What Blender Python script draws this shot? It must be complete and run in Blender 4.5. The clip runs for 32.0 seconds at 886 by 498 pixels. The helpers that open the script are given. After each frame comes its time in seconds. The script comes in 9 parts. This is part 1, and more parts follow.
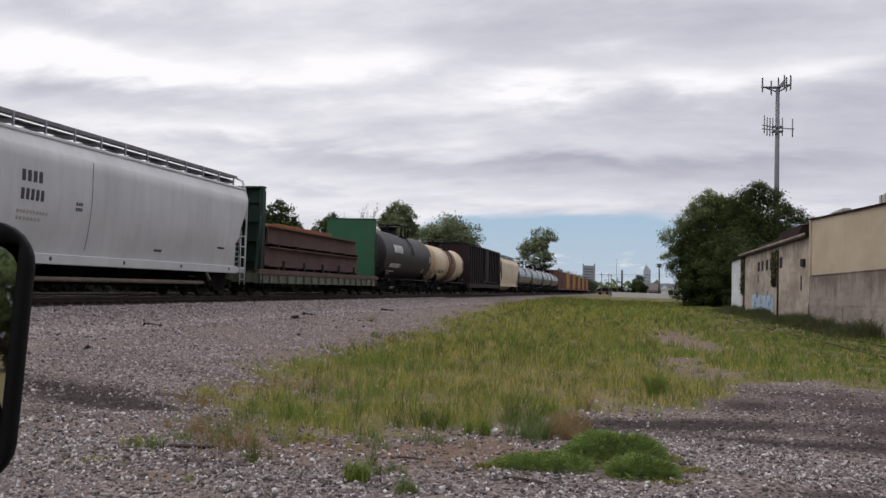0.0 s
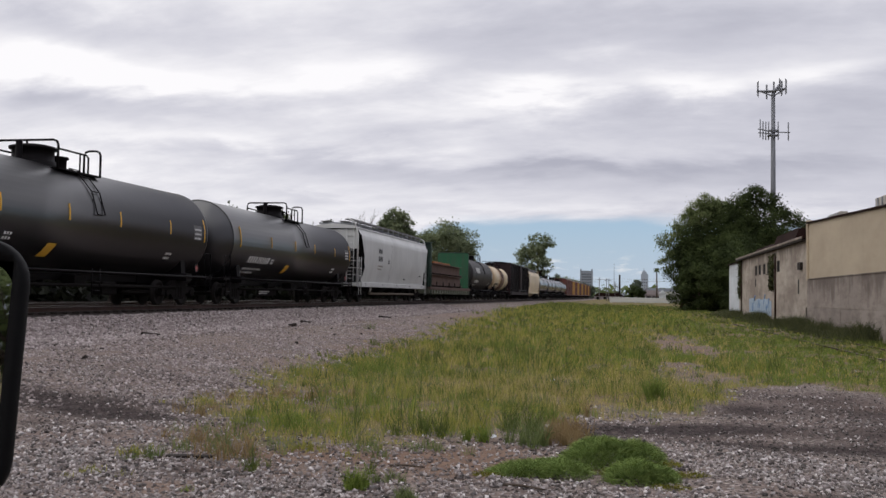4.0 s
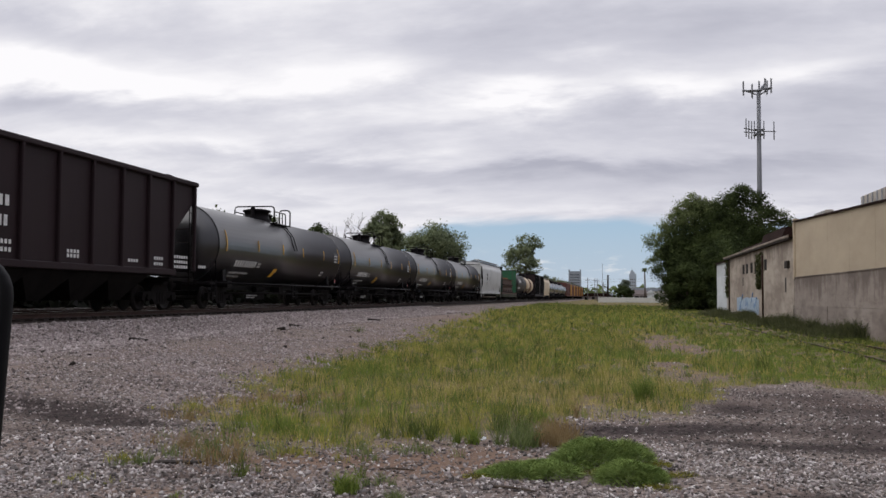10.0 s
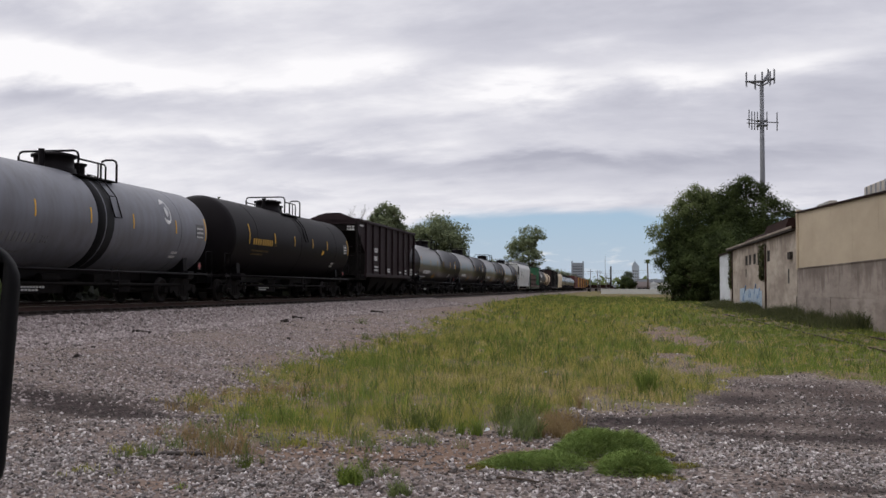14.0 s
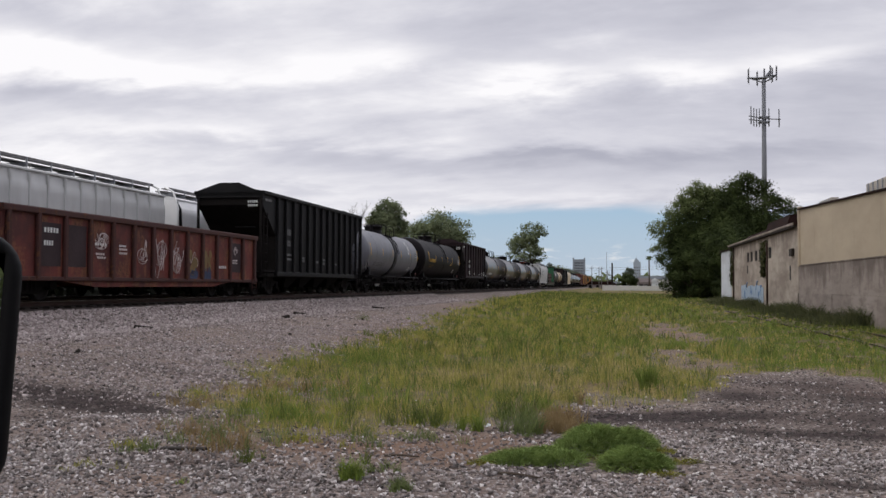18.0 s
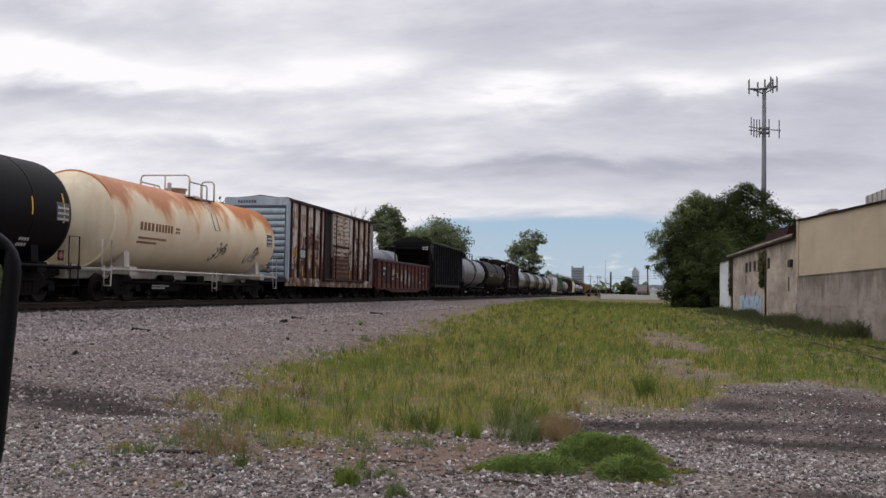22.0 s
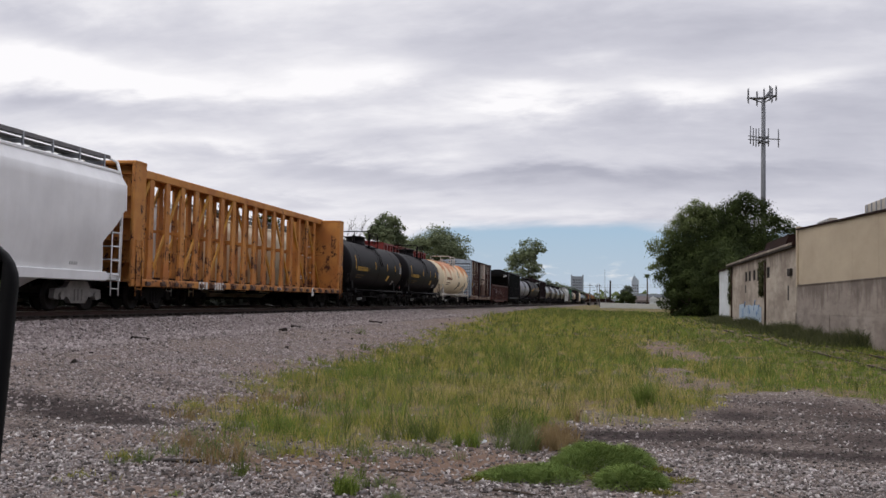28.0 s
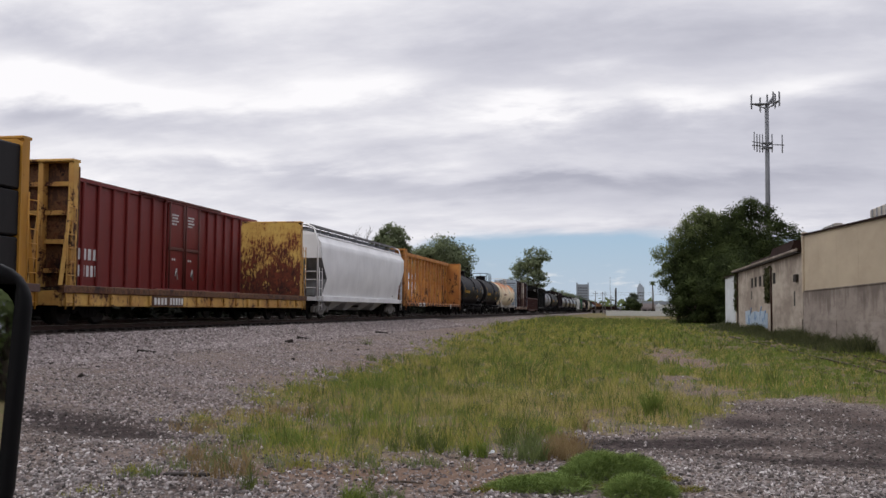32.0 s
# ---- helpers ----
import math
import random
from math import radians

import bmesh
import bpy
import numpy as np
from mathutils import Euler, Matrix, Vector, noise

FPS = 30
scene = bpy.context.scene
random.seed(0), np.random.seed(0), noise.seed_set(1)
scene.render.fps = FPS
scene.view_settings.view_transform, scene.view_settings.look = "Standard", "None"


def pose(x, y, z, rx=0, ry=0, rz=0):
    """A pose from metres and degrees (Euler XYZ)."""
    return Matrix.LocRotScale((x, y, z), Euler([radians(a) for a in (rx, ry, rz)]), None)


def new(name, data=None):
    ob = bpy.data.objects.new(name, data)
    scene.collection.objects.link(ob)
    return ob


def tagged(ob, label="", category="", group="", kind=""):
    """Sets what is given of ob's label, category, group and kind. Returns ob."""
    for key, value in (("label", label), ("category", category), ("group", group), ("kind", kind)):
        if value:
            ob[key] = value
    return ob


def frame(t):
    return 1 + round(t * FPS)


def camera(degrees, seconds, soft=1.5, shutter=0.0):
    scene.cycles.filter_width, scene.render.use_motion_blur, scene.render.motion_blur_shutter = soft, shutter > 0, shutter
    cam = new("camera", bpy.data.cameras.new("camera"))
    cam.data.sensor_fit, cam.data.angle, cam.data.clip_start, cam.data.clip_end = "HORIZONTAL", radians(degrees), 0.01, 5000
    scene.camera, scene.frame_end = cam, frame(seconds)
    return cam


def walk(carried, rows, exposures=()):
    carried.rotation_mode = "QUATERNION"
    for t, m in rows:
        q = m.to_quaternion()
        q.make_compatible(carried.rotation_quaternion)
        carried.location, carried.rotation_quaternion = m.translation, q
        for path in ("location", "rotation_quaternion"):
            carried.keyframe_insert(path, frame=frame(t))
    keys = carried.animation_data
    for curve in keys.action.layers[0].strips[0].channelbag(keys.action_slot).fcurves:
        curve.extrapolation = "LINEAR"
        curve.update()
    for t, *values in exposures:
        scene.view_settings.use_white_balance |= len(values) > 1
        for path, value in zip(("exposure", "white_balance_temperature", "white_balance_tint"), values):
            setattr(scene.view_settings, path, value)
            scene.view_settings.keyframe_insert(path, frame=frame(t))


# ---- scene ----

# ---- camera: hand-held in a parked vehicle, so it only sways ----
# seconds, x, y, z, turn about x, y, z
PATH = (
    (0, -0.000, -0.000, 1.550, 92.276, -1.389, 10.509), (0.5, 0.000, 0.000, 1.551, 92.294, -1.387, 10.462), (1, 0.001, 0.000, 1.552, 92.343, -1.426, 10.466),
    (1.5, 0.001, 0.000, 1.553, 92.438, -1.319, 10.378), (2, 0.001, 0.000, 1.554, 92.517, -1.249, 10.333), (2.5, 0.001, 0.000, 1.555, 92.595, -1.103, 10.285),
    (3, 0.002, 0.000, 1.556, 92.650, -0.943, 10.288), (3.5, 0.002, 0.000, 1.557, 92.642, -0.940, 10.345), (5.5, 0.003, 0.001, 1.561, 92.877, -0.605, 10.412),
    (6, 0.003, 0.001, 1.562, 93.142, -0.431, 10.284), (6.5, 0.004, 0.001, 1.563, 93.309, -0.466, 10.141), (7, 0.004, 0.001, 1.563, 93.237, -0.506, 10.037),
    (7.5, 0.004, 0.001, 1.564, 93.147, -0.458, 9.971), (8, 0.005, 0.001, 1.565, 93.008, -0.411, 9.867), (8.5, 0.005, 0.001, 1.566, 92.937, -0.370, 9.773),
    (9, 0.005, 0.001, 1.566, 92.890, -0.352, 9.745), (9.5, 0.005, 0.001, 1.566, 92.790, -0.334, 9.714), (10, 0.005, 0.001, 1.565, 92.764, -0.298, 9.726),
    (10.5, 0.004, 0.001, 1.564, 92.707, -0.251, 9.736), (11, 0.004, 0.001, 1.563, 92.634, -0.268, 9.754), (11.5, 0.003, 0.001, 1.563, 92.541, -0.337, 9.804),
    (12, 0.003, 0.001, 1.562, 92.463, -0.253, 9.833), (12.5, 0.002, 0.000, 1.561, 92.412, -0.259, 9.856), (13, 0.002, 0.000, 1.561, 92.350, -0.160, 9.855),
    (13.5, 0.002, 0.000, 1.560, 92.315, -0.114, 9.895), (14, 0.002, 0.000, 1.560, 92.293, -0.176, 9.889), (14.5, 0.002, 0.000, 1.559, 92.268, -0.273, 9.899),
    (16.5, 0.002, 0.000, 1.557, 92.286, -0.330, 9.909), (17, 0.002, 0.000, 1.556, 92.210, -0.274, 9.890), (17.5, 0.002, 0.000, 1.556, 92.107, -0.215, 9.947),
    (18, 0.002, 0.000, 1.555, 92.076, -0.281, 9.968), (18.5, 0.001, 0.000, 1.555, 92.092, -0.365, 9.958), (19, 0.001, 0.000, 1.554, 92.181, -0.377, 9.931),
    (19.5, 0.001, 0.000, 1.554, 92.246, -0.461, 9.933), (20, 0.001, 0.000, 1.553, 92.262, -0.561, 9.946), (20.5, 0.001, 0.000, 1.552, 92.319, -0.703, 9.913),
    (21, 0.001, 0.000, 1.552, 92.334, -0.789, 9.918), (21.5, 0.001, 0.000, 1.551, 92.429, -0.875, 9.885), (22, 0.001, 0.000, 1.550, 92.459, -1.010, 9.874),
    (22.5, 0.001, 0.000, 1.550, 92.479, -1.189, 9.827), (23, 0.001, 0.000, 1.549, 92.606, -1.343, 9.784), (23.5, 0.001, 0.000, 1.550, 92.720, -1.418, 9.735),
    (24, 0.001, 0.000, 1.550, 92.709, -1.436, 9.675), (24.5, 0.001, 0.000, 1.550, 92.777, -1.309, 9.627), (25, 0.001, 0.000, 1.551, 92.862, -1.302, 9.588),
    (25.5, 0.001, 0.000, 1.551, 92.950, -1.333, 9.627), (27.5, 0.003, 0.000, 1.553, 92.939, -1.235, 9.882), (28, 0.003, 0.000, 1.554, 92.960, -1.075, 9.846),
    (28.5, 0.003, 0.000, 1.555, 92.957, -0.991, 9.828), (29, 0.003, 0.000, 1.556, 93.014, -0.937, 9.783), (29.5, 0.003, 0.000, 1.557, 93.116, -0.867, 9.725),
    (30, 0.003, 0.000, 1.558, 93.300, -0.802, 9.722), (30.5, 0.003, 0.000, 1.560, 93.367, -0.735, 9.757), (31, 0.003, 0.000, 1.561, 93.389, -0.751, 9.823),
    (31.5, 0.001, 0.000, 1.562, 93.414, -0.588, 9.830), (32, -0.006, 0.000, 1.563, 93.512, -0.429, 10.162), 
)

cam = camera(48.510, 32.0, soft=1.5)
walk(cam, [(t, pose(x, y, z, rx, ry, rz)) for t, x, y, z, rx, ry, rz in PATH])

# ---- sky and sun ----
world = bpy.data.worlds.new("world")
scene.world = world
world.use_nodes = True
wn, wl = world.node_tree.nodes, world.node_tree.links
wn.clear()


def wmath(op, a, b=None, c=None):
    n = wn.new("ShaderNodeMath")
    n.operation = op
    for i, v in enumerate((a, b, c)):
        if v is None:
            continue
        if isinstance(v, (int, float)):
            n.inputs[i].default_value = v
        else:
            wl.new(v, n.inputs[i])
    return n.outputs[0]


def wramp(fac, stops):
    n = wn.new("ShaderNodeValToRGB")
    while len(n.color_ramp.elements) < len(stops):
        n.color_ramp.elements.new(0.5)
    for e, (p, c) in zip(n.color_ramp.elements, stops):
        e.position, e.color = p, (*c, 1)
    wl.new(fac, n.inputs[0])
    return n.outputs[0]


def wmix(fac, a, b):
    n = wn.new("ShaderNodeMix")
    n.data_type = "RGBA"
    wl.new(fac, n.inputs[0])
    for i, v in ((6, a), (7, b)):
        if isinstance(v, tuple):
            n.inputs[i].default_value = (*v, 1)
        else:
            wl.new(v, n.inputs[i])
    return n.outputs[2]


SUN_ELEV, SUN_TURN = 55.0, 168.0
tc = wn.new("ShaderNodeTexCoord")
sep = wn.new("ShaderNodeSeparateXYZ")
wl.new(tc.outputs["Generated"], sep.inputs[0])
dx, dy, dz = sep.outputs
up = wmath("MAXIMUM", dz, 0.0)
# cloud layer: the direction laid out on a flat ceiling, so that bands close up towards the horizon
flat = wmath("ADD", up, 0.24)
comb = wn.new("ShaderNodeCombineXYZ")
wl.new(wmath("DIVIDE", dx, flat), comb.inputs[0])
wl.new(wmath("DIVIDE", dy, flat), comb.inputs[1])


def cloud(scale, detail, rough, stretch, off):
    m = wn.new("ShaderNodeMapping")
    m.inputs["Location"].default_value = off
    m.inputs["Rotation"].default_value = (0, 0, radians(14))
    m.inputs["Scale"].default_value = stretch
    wl.new(comb.outputs[0], m.inputs[0])
    n = wn.new("ShaderNodeTexNoise")
    n.inputs["Scale"].default_value = scale
    n.inputs["Detail"].default_value = detail
    n.inputs["Roughness"].default_value = rough
    n.inputs["Distortion"].default_value = 0.2
    wl.new(m.outputs[0], n.inputs["Vector"])
    return n.outputs[0]


small = cloud(3.4, 6.0, 0.56, (0.72, 1.1, 1.0), (7.7, 2.0, 0.0))
wisp = cloud(9.0, 5.0, 0.6, (0.6, 1.2, 1.0), (3.1, 4.0, 0.0))
drift_a = cloud(2.6, 3.0, 0.5, (1.0, 1.0, 1.0), (1.6, 0.9, 0.0))
# the large cloud masses: bearing, height, half widths (degrees), how much lighter or darker
BANKS = ((-31.9, 14.4, 7.2, 1.2, -0.50), (-7.7, 15.1, 7.6, 2.0, -0.50), (7.3, 15.0, 8.6, 1.5, -0.35), (-32.9, 9.6, 3.0, 0.7, -0.60), (-26.4, 9.6, 4.6, 1.0, -0.25),
          (1.2, 9.8, 8.6, 1.0, -0.30), (-3.6, 7.0, 10.9, 0.5, -0.55), (7.4, 7.3, 8.6, 1.2, -0.28), (-15.4, 7.6, 4.9, 0.7, -0.45), (-18.0, 5.7, 3.0, 0.5, -0.30),
          (11.2, 10.0, 4.9, 2.0, -0.30), (-33.6, 12.0, 3.6, 1.2, 0.70), (-26.5, 11.7, 5.9, 0.9, 0.62), (-15.6, 12.9, 4.6, 1.2, 0.55), (-5.0, 12.0, 4.3, 0.7, 0.70),
          (4.0, 12.1, 3.6, 0.9, 0.70), (11.2, 12.6, 4.0, 0.8, 0.5), (-10.2, 10.3, 4.6, 0.8, 0.25), (-26.3, 8.6, 4.9, 0.7, 0.35), (-20.7, 8.5, 2.6, 0.6, 0.30),
          (-0.5, 13.9, 2.6, 0.5, 0.40), (-3.5, 5.3, 16.5, 0.5, 0.18), (-15.0, 4.5, 9.9, 0.4, 0.15), (10.4, 5.6, 4.9, 0.5, 0.12), (2.0, 6.2, 16.0, 1.5, -0.14))
bearing = wmath("ADD", wmath("ARCTAN2", dx, dy), wmath("MULTIPLY", wmath("SUBTRACT", drift_a, 0.5), radians(12)))
height = wmath("ADD", wmath("ARCSINE", dz), wmath("MULTIPLY", wmath("SUBTRACT", small, 0.5), radians(4.5)))
shade = wmath("ADD", 0.5, wmath("ADD", wmath("MULTIPLY", wmath("SUBTRACT", small, 0.5), 0.75), wmath("MULTIPLY", wmath("SUBTRACT", wisp, 0.5), 0.30)))
# the side away from the veiled sun is duller
shade = wmath("SUBTRACT", shade, wmath("MULTIPLY", wmath("ADD", bearing, 0.15), 0.22))
for ba, he, wa, we, gain in BANKS:
    p2 = wmath("POWER", wmath("ABSOLUTE", wmath("MULTIPLY", wmath("SUBTRACT", bearing, radians(ba)), 1 / radians(wa))), 2.0)
    q2 = wmath("POWER", wmath("ABSOLUTE", wmath("MULTIPLY", wmath("SUBTRACT", height, radians(he)), 1 / radians(we))), 2.0)
    shade = wmath("ADD", shade, wmath("MULTIPLY", wmath("POWER", math.e, wmath("MULTIPLY", wmath("ADD", p2, q2), -1.0)), 0.52 * gain))
cloudcol = wramp(shade, [(0.0, (0.44, 0.445, 0.525)), (0.35, (0.615, 0.615, 0.69)), (0.53, (0.74, 0.735, 0.795)), (0.78, (0.98, 0.965, 0.99))])
sky = wn.new("ShaderNodeTexSky")
sky.sky_type = "NISHITA"
sky.sun_disc = False
sky.sun_elevation, sky.sun_rotation = radians(SUN_ELEV), radians(SUN_TURN)
skyv = wn.new("ShaderNodeVectorMath")
skyv.operation = "SCALE"
skyv.inputs["Scale"].default_value = 0.10
wl.new(sky.outputs[0], skyv.inputs[0])
# a clear strip low in the sky, with a ragged upper edge and tiny far clouds
edge = wmath("ADD", dz, wmath("MULTIPLY", wmath("SUBTRACT", small, 0.5), 0.03))
# the cloud edge hangs lower over the tracks
hang = wn.new("ShaderNodeMapRange")
hang.interpolation_type = "SMOOTHSTEP"
hang.inputs["From Min"].default_value, hang.inputs["From Max"].default_value = radians(-9.0), radians(-18.0)
hang.inputs["To Min"].default_value, hang.inputs["To Max"].default_value = 0.0, 0.060
wl.new(wmath("ARCTAN2", dx, dy), hang.inputs[0])
# and closes again beyond the warehouse
shut = wn.new("ShaderNodeMapRange")
shut.interpolation_type = "SMOOTHSTEP"
shut.inputs["From Min"].default_value, shut.inputs["From Max"].default_value = radians(15.0), radians(22.0)
shut.inputs["To Min"].default_value, shut.inputs["To Max"].default_value = 0.0, 0.09
wl.new(wmath("ARCTAN2", dx, dy), shut.inputs[0])
edge = wmath("ADD", wmath("ADD", edge, hang.outputs[0]), shut.outputs[0])
cover = wn.new("ShaderNodeMapRange")
cover.interpolation_type = "SMOOTHSTEP"
cover.inputs["From Min"].default_value = 0.068
cover.inputs["From Max"].default_value = 0.084
wl.new(edge, cover.inputs[0])
low = wmix(wmath("MINIMUM", wmath("MULTIPLY", up, 13.0), 1.0), (0.52, 0.595, 0.69), (0.345, 0.505, 0.705))
puff = wmath("MULTIPLY", wmath("POWER", math.e, wmath("MULTIPLY", wmath("POWER", wmath("ABSOLUTE", wmath("MULTIPLY", wmath("SUBTRACT", dz, 0.030), 90.0)), 2.0), -1.0)), wmath("MULTIPLY", wmath("SUBTRACT", cloud(8.0, 5.0, 0.6, (1.0, 1.0, 1.0), (2.7, 9.1, 0.0)), 0.54), 5.0))
puff = wmath("MAXIMUM", wmath("MINIMUM", puff, 0.8), 0.0)
low = wmix(puff, low, (0.84, 0.84, 0.87))
blue = wmix(wmath("POWER", wmath("SUBTRACT", 1.0, up), 4.0), skyv.outputs[0], low)
# an overcast sky is brighter towards the zenith
glow = wn.new("ShaderNodeVectorMath")
glow.operation = "SCALE"
wl.new(cloudcol, glow.inputs[0])
zen = wn.new("ShaderNodeMapRange")
zen.interpolation_type = "SMOOTHSTEP"
zen.inputs["From Min"].default_value, zen.inputs["From Max"].default_value = 0.30, 0.85
zen.inputs["To Min"].default_value, zen.inputs["To Max"].default_value = 1.0, 2.0
wl.new(up, zen.inputs[0])
wl.new(zen.outputs[0], glow.inputs["Scale"])
final = wmix(cover.outputs[0], blue, glow.outputs[0])
bg = wn.new("ShaderNodeBackground")
bg.inputs[1].default_value = 1.0
wl.new(final, bg.inputs[0])
wo = wn.new("ShaderNodeOutputWorld")
wl.new(bg.outputs[0], wo.inputs[0])

sun = new("sun", bpy.data.lights.new("sun", "SUN"))
sun.data.energy, sun.data.angle, sun.data.color = 0.25, radians(60), (1.0, 0.95, 0.88)
sun.rotation_euler = (radians(90 - SUN_ELEV), 0, radians(180 - SUN_TURN))

# ---- materials ----
class Nodes:
    """A short way to write a node material."""

    def __init__(self, name):
        self.mat = bpy.data.materials.new(name)
        self.mat.use_nodes = True
        self.n, self.l = self.mat.node_tree.nodes, self.mat.node_tree.links
        self.bsdf = self.n["Principled BSDF"]
        self.tc = self.n.new("ShaderNodeTexCoord")

    def put(self, socket, v):
        if isinstance(v, (int, float)):
            socket.default_value = v
        elif isinstance(v, tuple):
            socket.default_value = (*v, 1) if len(v) == 3 and socket.type == "RGBA" else v
        else:
            self.l.new(v, socket)

    def coords(self, scale=(1, 1, 1), turn=0.0, world=False):
        m = self.n.new("ShaderNodeMapping")
        m.inputs["Scale"].default_value = scale
        m.inputs["Rotation"].default_value = (0, 0, turn)
        if world:
            g = self.n.new("ShaderNodeNewGeometry")
            self.l.new(g.outputs["Position"], m.inputs[0])
        else:
            # each object has its own stretch of the pattern
            info = self.n.new("ShaderNodeObjectInfo")
            add = self.n.new("ShaderNodeVectorMath")
            add.operation = "ADD"
            mul = self.n.new("ShaderNodeMath")
            mul.operation = "MULTIPLY"
            mul.inputs[1].default_value = 37.0
            self.l.new(info.outputs["Random"], mul.inputs[0])
            self.l.new(self.tc.outputs["Object"], add.inputs[0])
            self.l.new(mul.outputs[0], add.inputs[1])
            self.l.new(add.outputs[0], m.inputs[0])
        return m.outputs[0]

    def noise(self, vec, scale, detail=4.0, rough=0.55):
        t = self.n.new("ShaderNodeTexNoise")
        t.inputs["Scale"].default_value, t.inputs["Detail"].default_value, t.inputs["Roughness"].default_value = scale, detail, rough
        self.l.new(vec, t.inputs["Vector"])
        return t.outputs[0]

    def voronoi(self, vec, scale, out="Distance", feature="F1"):
        t = self.n.new("ShaderNodeTexVoronoi")
        t.feature = feature
        t.inputs["Scale"].default_value = scale
        self.l.new(vec, t.inputs["Vector"])
        return t.outputs[out]

    def ramp(self, fac, *stops):
        r = self.n.new("ShaderNodeValToRGB")
        while len(r.color_ramp.elements) < len(stops):
            r.color_ramp.elements.new(0.5)
        for e, (p, c) in zip(r.color_ramp.elements, stops):
            c = (c, c, c) if isinstance(c, (int, float)) else c
            e.position, e.color = p, (*c, 1)
        self.l.new(fac, r.inputs[0])
        return r.outputs[0]

    def mix(self, fac, a, b, mode="MIX"):
        m = self.n.new("ShaderNodeMix")
        m.data_type, m.blend_type = "RGBA", mode
        self.put(m.inputs[0], fac)
        self.put(m.inputs[6], a)
        self.put(m.inputs[7], b)
        return m.outputs[2]

    def math(self, op, a, b=0.0):
        m = self.n.new("ShaderNodeMath")
        m.operation = op
        self.put(m.inputs[0], a)
        self.put(m.inputs[1], b)
        return m.outputs[0]

    def bump(self, height, strength=0.3, distance=0.02):
        b = self.n.new("ShaderNodeBump")
        b.inputs["Strength"].default_value, b.inputs["Distance"].default_value = strength, distance
        self.l.new(height, b.inputs["Height"])
        self.l.new(b.outputs[0], self.bsdf.inputs["Normal"])

    def done(self, color, rough=0.6, metal=0.0, spec=None):
        self.put(self.bsdf.inputs["Base Color"], color)
        self.put(self.bsdf.inputs["Roughness"], rough)
        self.put(self.bsdf.inputs["Metallic"], metal)
        if spec is not None:
            self.put(self.bsdf.inputs["Specular IOR Level"], spec)
        return self.mat


RUST_DARK, RUST = (0.055, 0.024, 0.014), (0.17, 0.062, 0.024)


def paint(name, color, rust=0.2, rough=0.5, streak=0.35, dirt=0.3, dirt_color=(0.06, 0.05, 0.042), scale=1.0, spec=0.3, relief=0.18):
    """Weathered steel paint: dirt in vertical streaks, rust in patches and specks."""
    k = Nodes(name)
    v = k.coords()
    tall = k.coords((2.6 * scale, 2.6 * scale, 0.28 * scale))
    broad, fine, run = k.noise(v, 0.6 * scale, 5), k.noise(v, 7.0 * scale, 6, 0.65), k.noise(tall, 1.3, 5, 0.6)
    c = k.mix(k.ramp(broad, (0.35, 0.0), (0.7, 1.0)), color, tuple(x * 0.82 for x in color))
    c = k.mix(k.math("MULTIPLY", k.ramp(run, (0.42, 0.0), (0.72, 1.0)), dirt), c, dirt_color)
    blot = k.math("ADD", k.math("MULTIPLY", fine, 0.5), k.math("MULTIPLY", run, streak + 0.15))
    lim = 0.78 - 0.42 * rust
    mask = k.ramp(blot, (lim - 0.06, 0.0), (lim + 0.03, 1.0))
    rc = k.mix(k.noise(v, 11.0, 3), RUST_DARK, RUST)
    c = k.mix(k.math("MULTIPLY", mask, min(1.0, 0.4 + rust)), c, rc)
    k.bump(k.math("ADD", fine, k.math("MULTIPLY", mask, 0.6)), relief, 0.01)
    return k.done(c, k.mix(mask, (rough,) * 3, (0.85,) * 3), 0.0, spec)


def plain(name, color, rough=0.6, metal=0.0, vary=0.25, scale=3.0, bump=0.1, world_space=False, spec=0.25):
    k = Nodes(name)
    v = k.coords(world=world_space)
    a, b = k.noise(v, scale, 4), k.noise(v, scale * 9, 5)
    f = k.math("ADD", k.math("MULTIPLY", a, 0.6), k.math("MULTIPLY", b, 0.4))
    c = k.mix(k.ramp(f, (0.3, 0.0), (0.7, 1.0)), tuple(x * (1 - vary) for x in color), tuple(min(1, x * (1 + vary)) for x in color))
    if bump:
        k.bump(b, bump, 0.01)
    return k.done(c, rough, metal, spec)



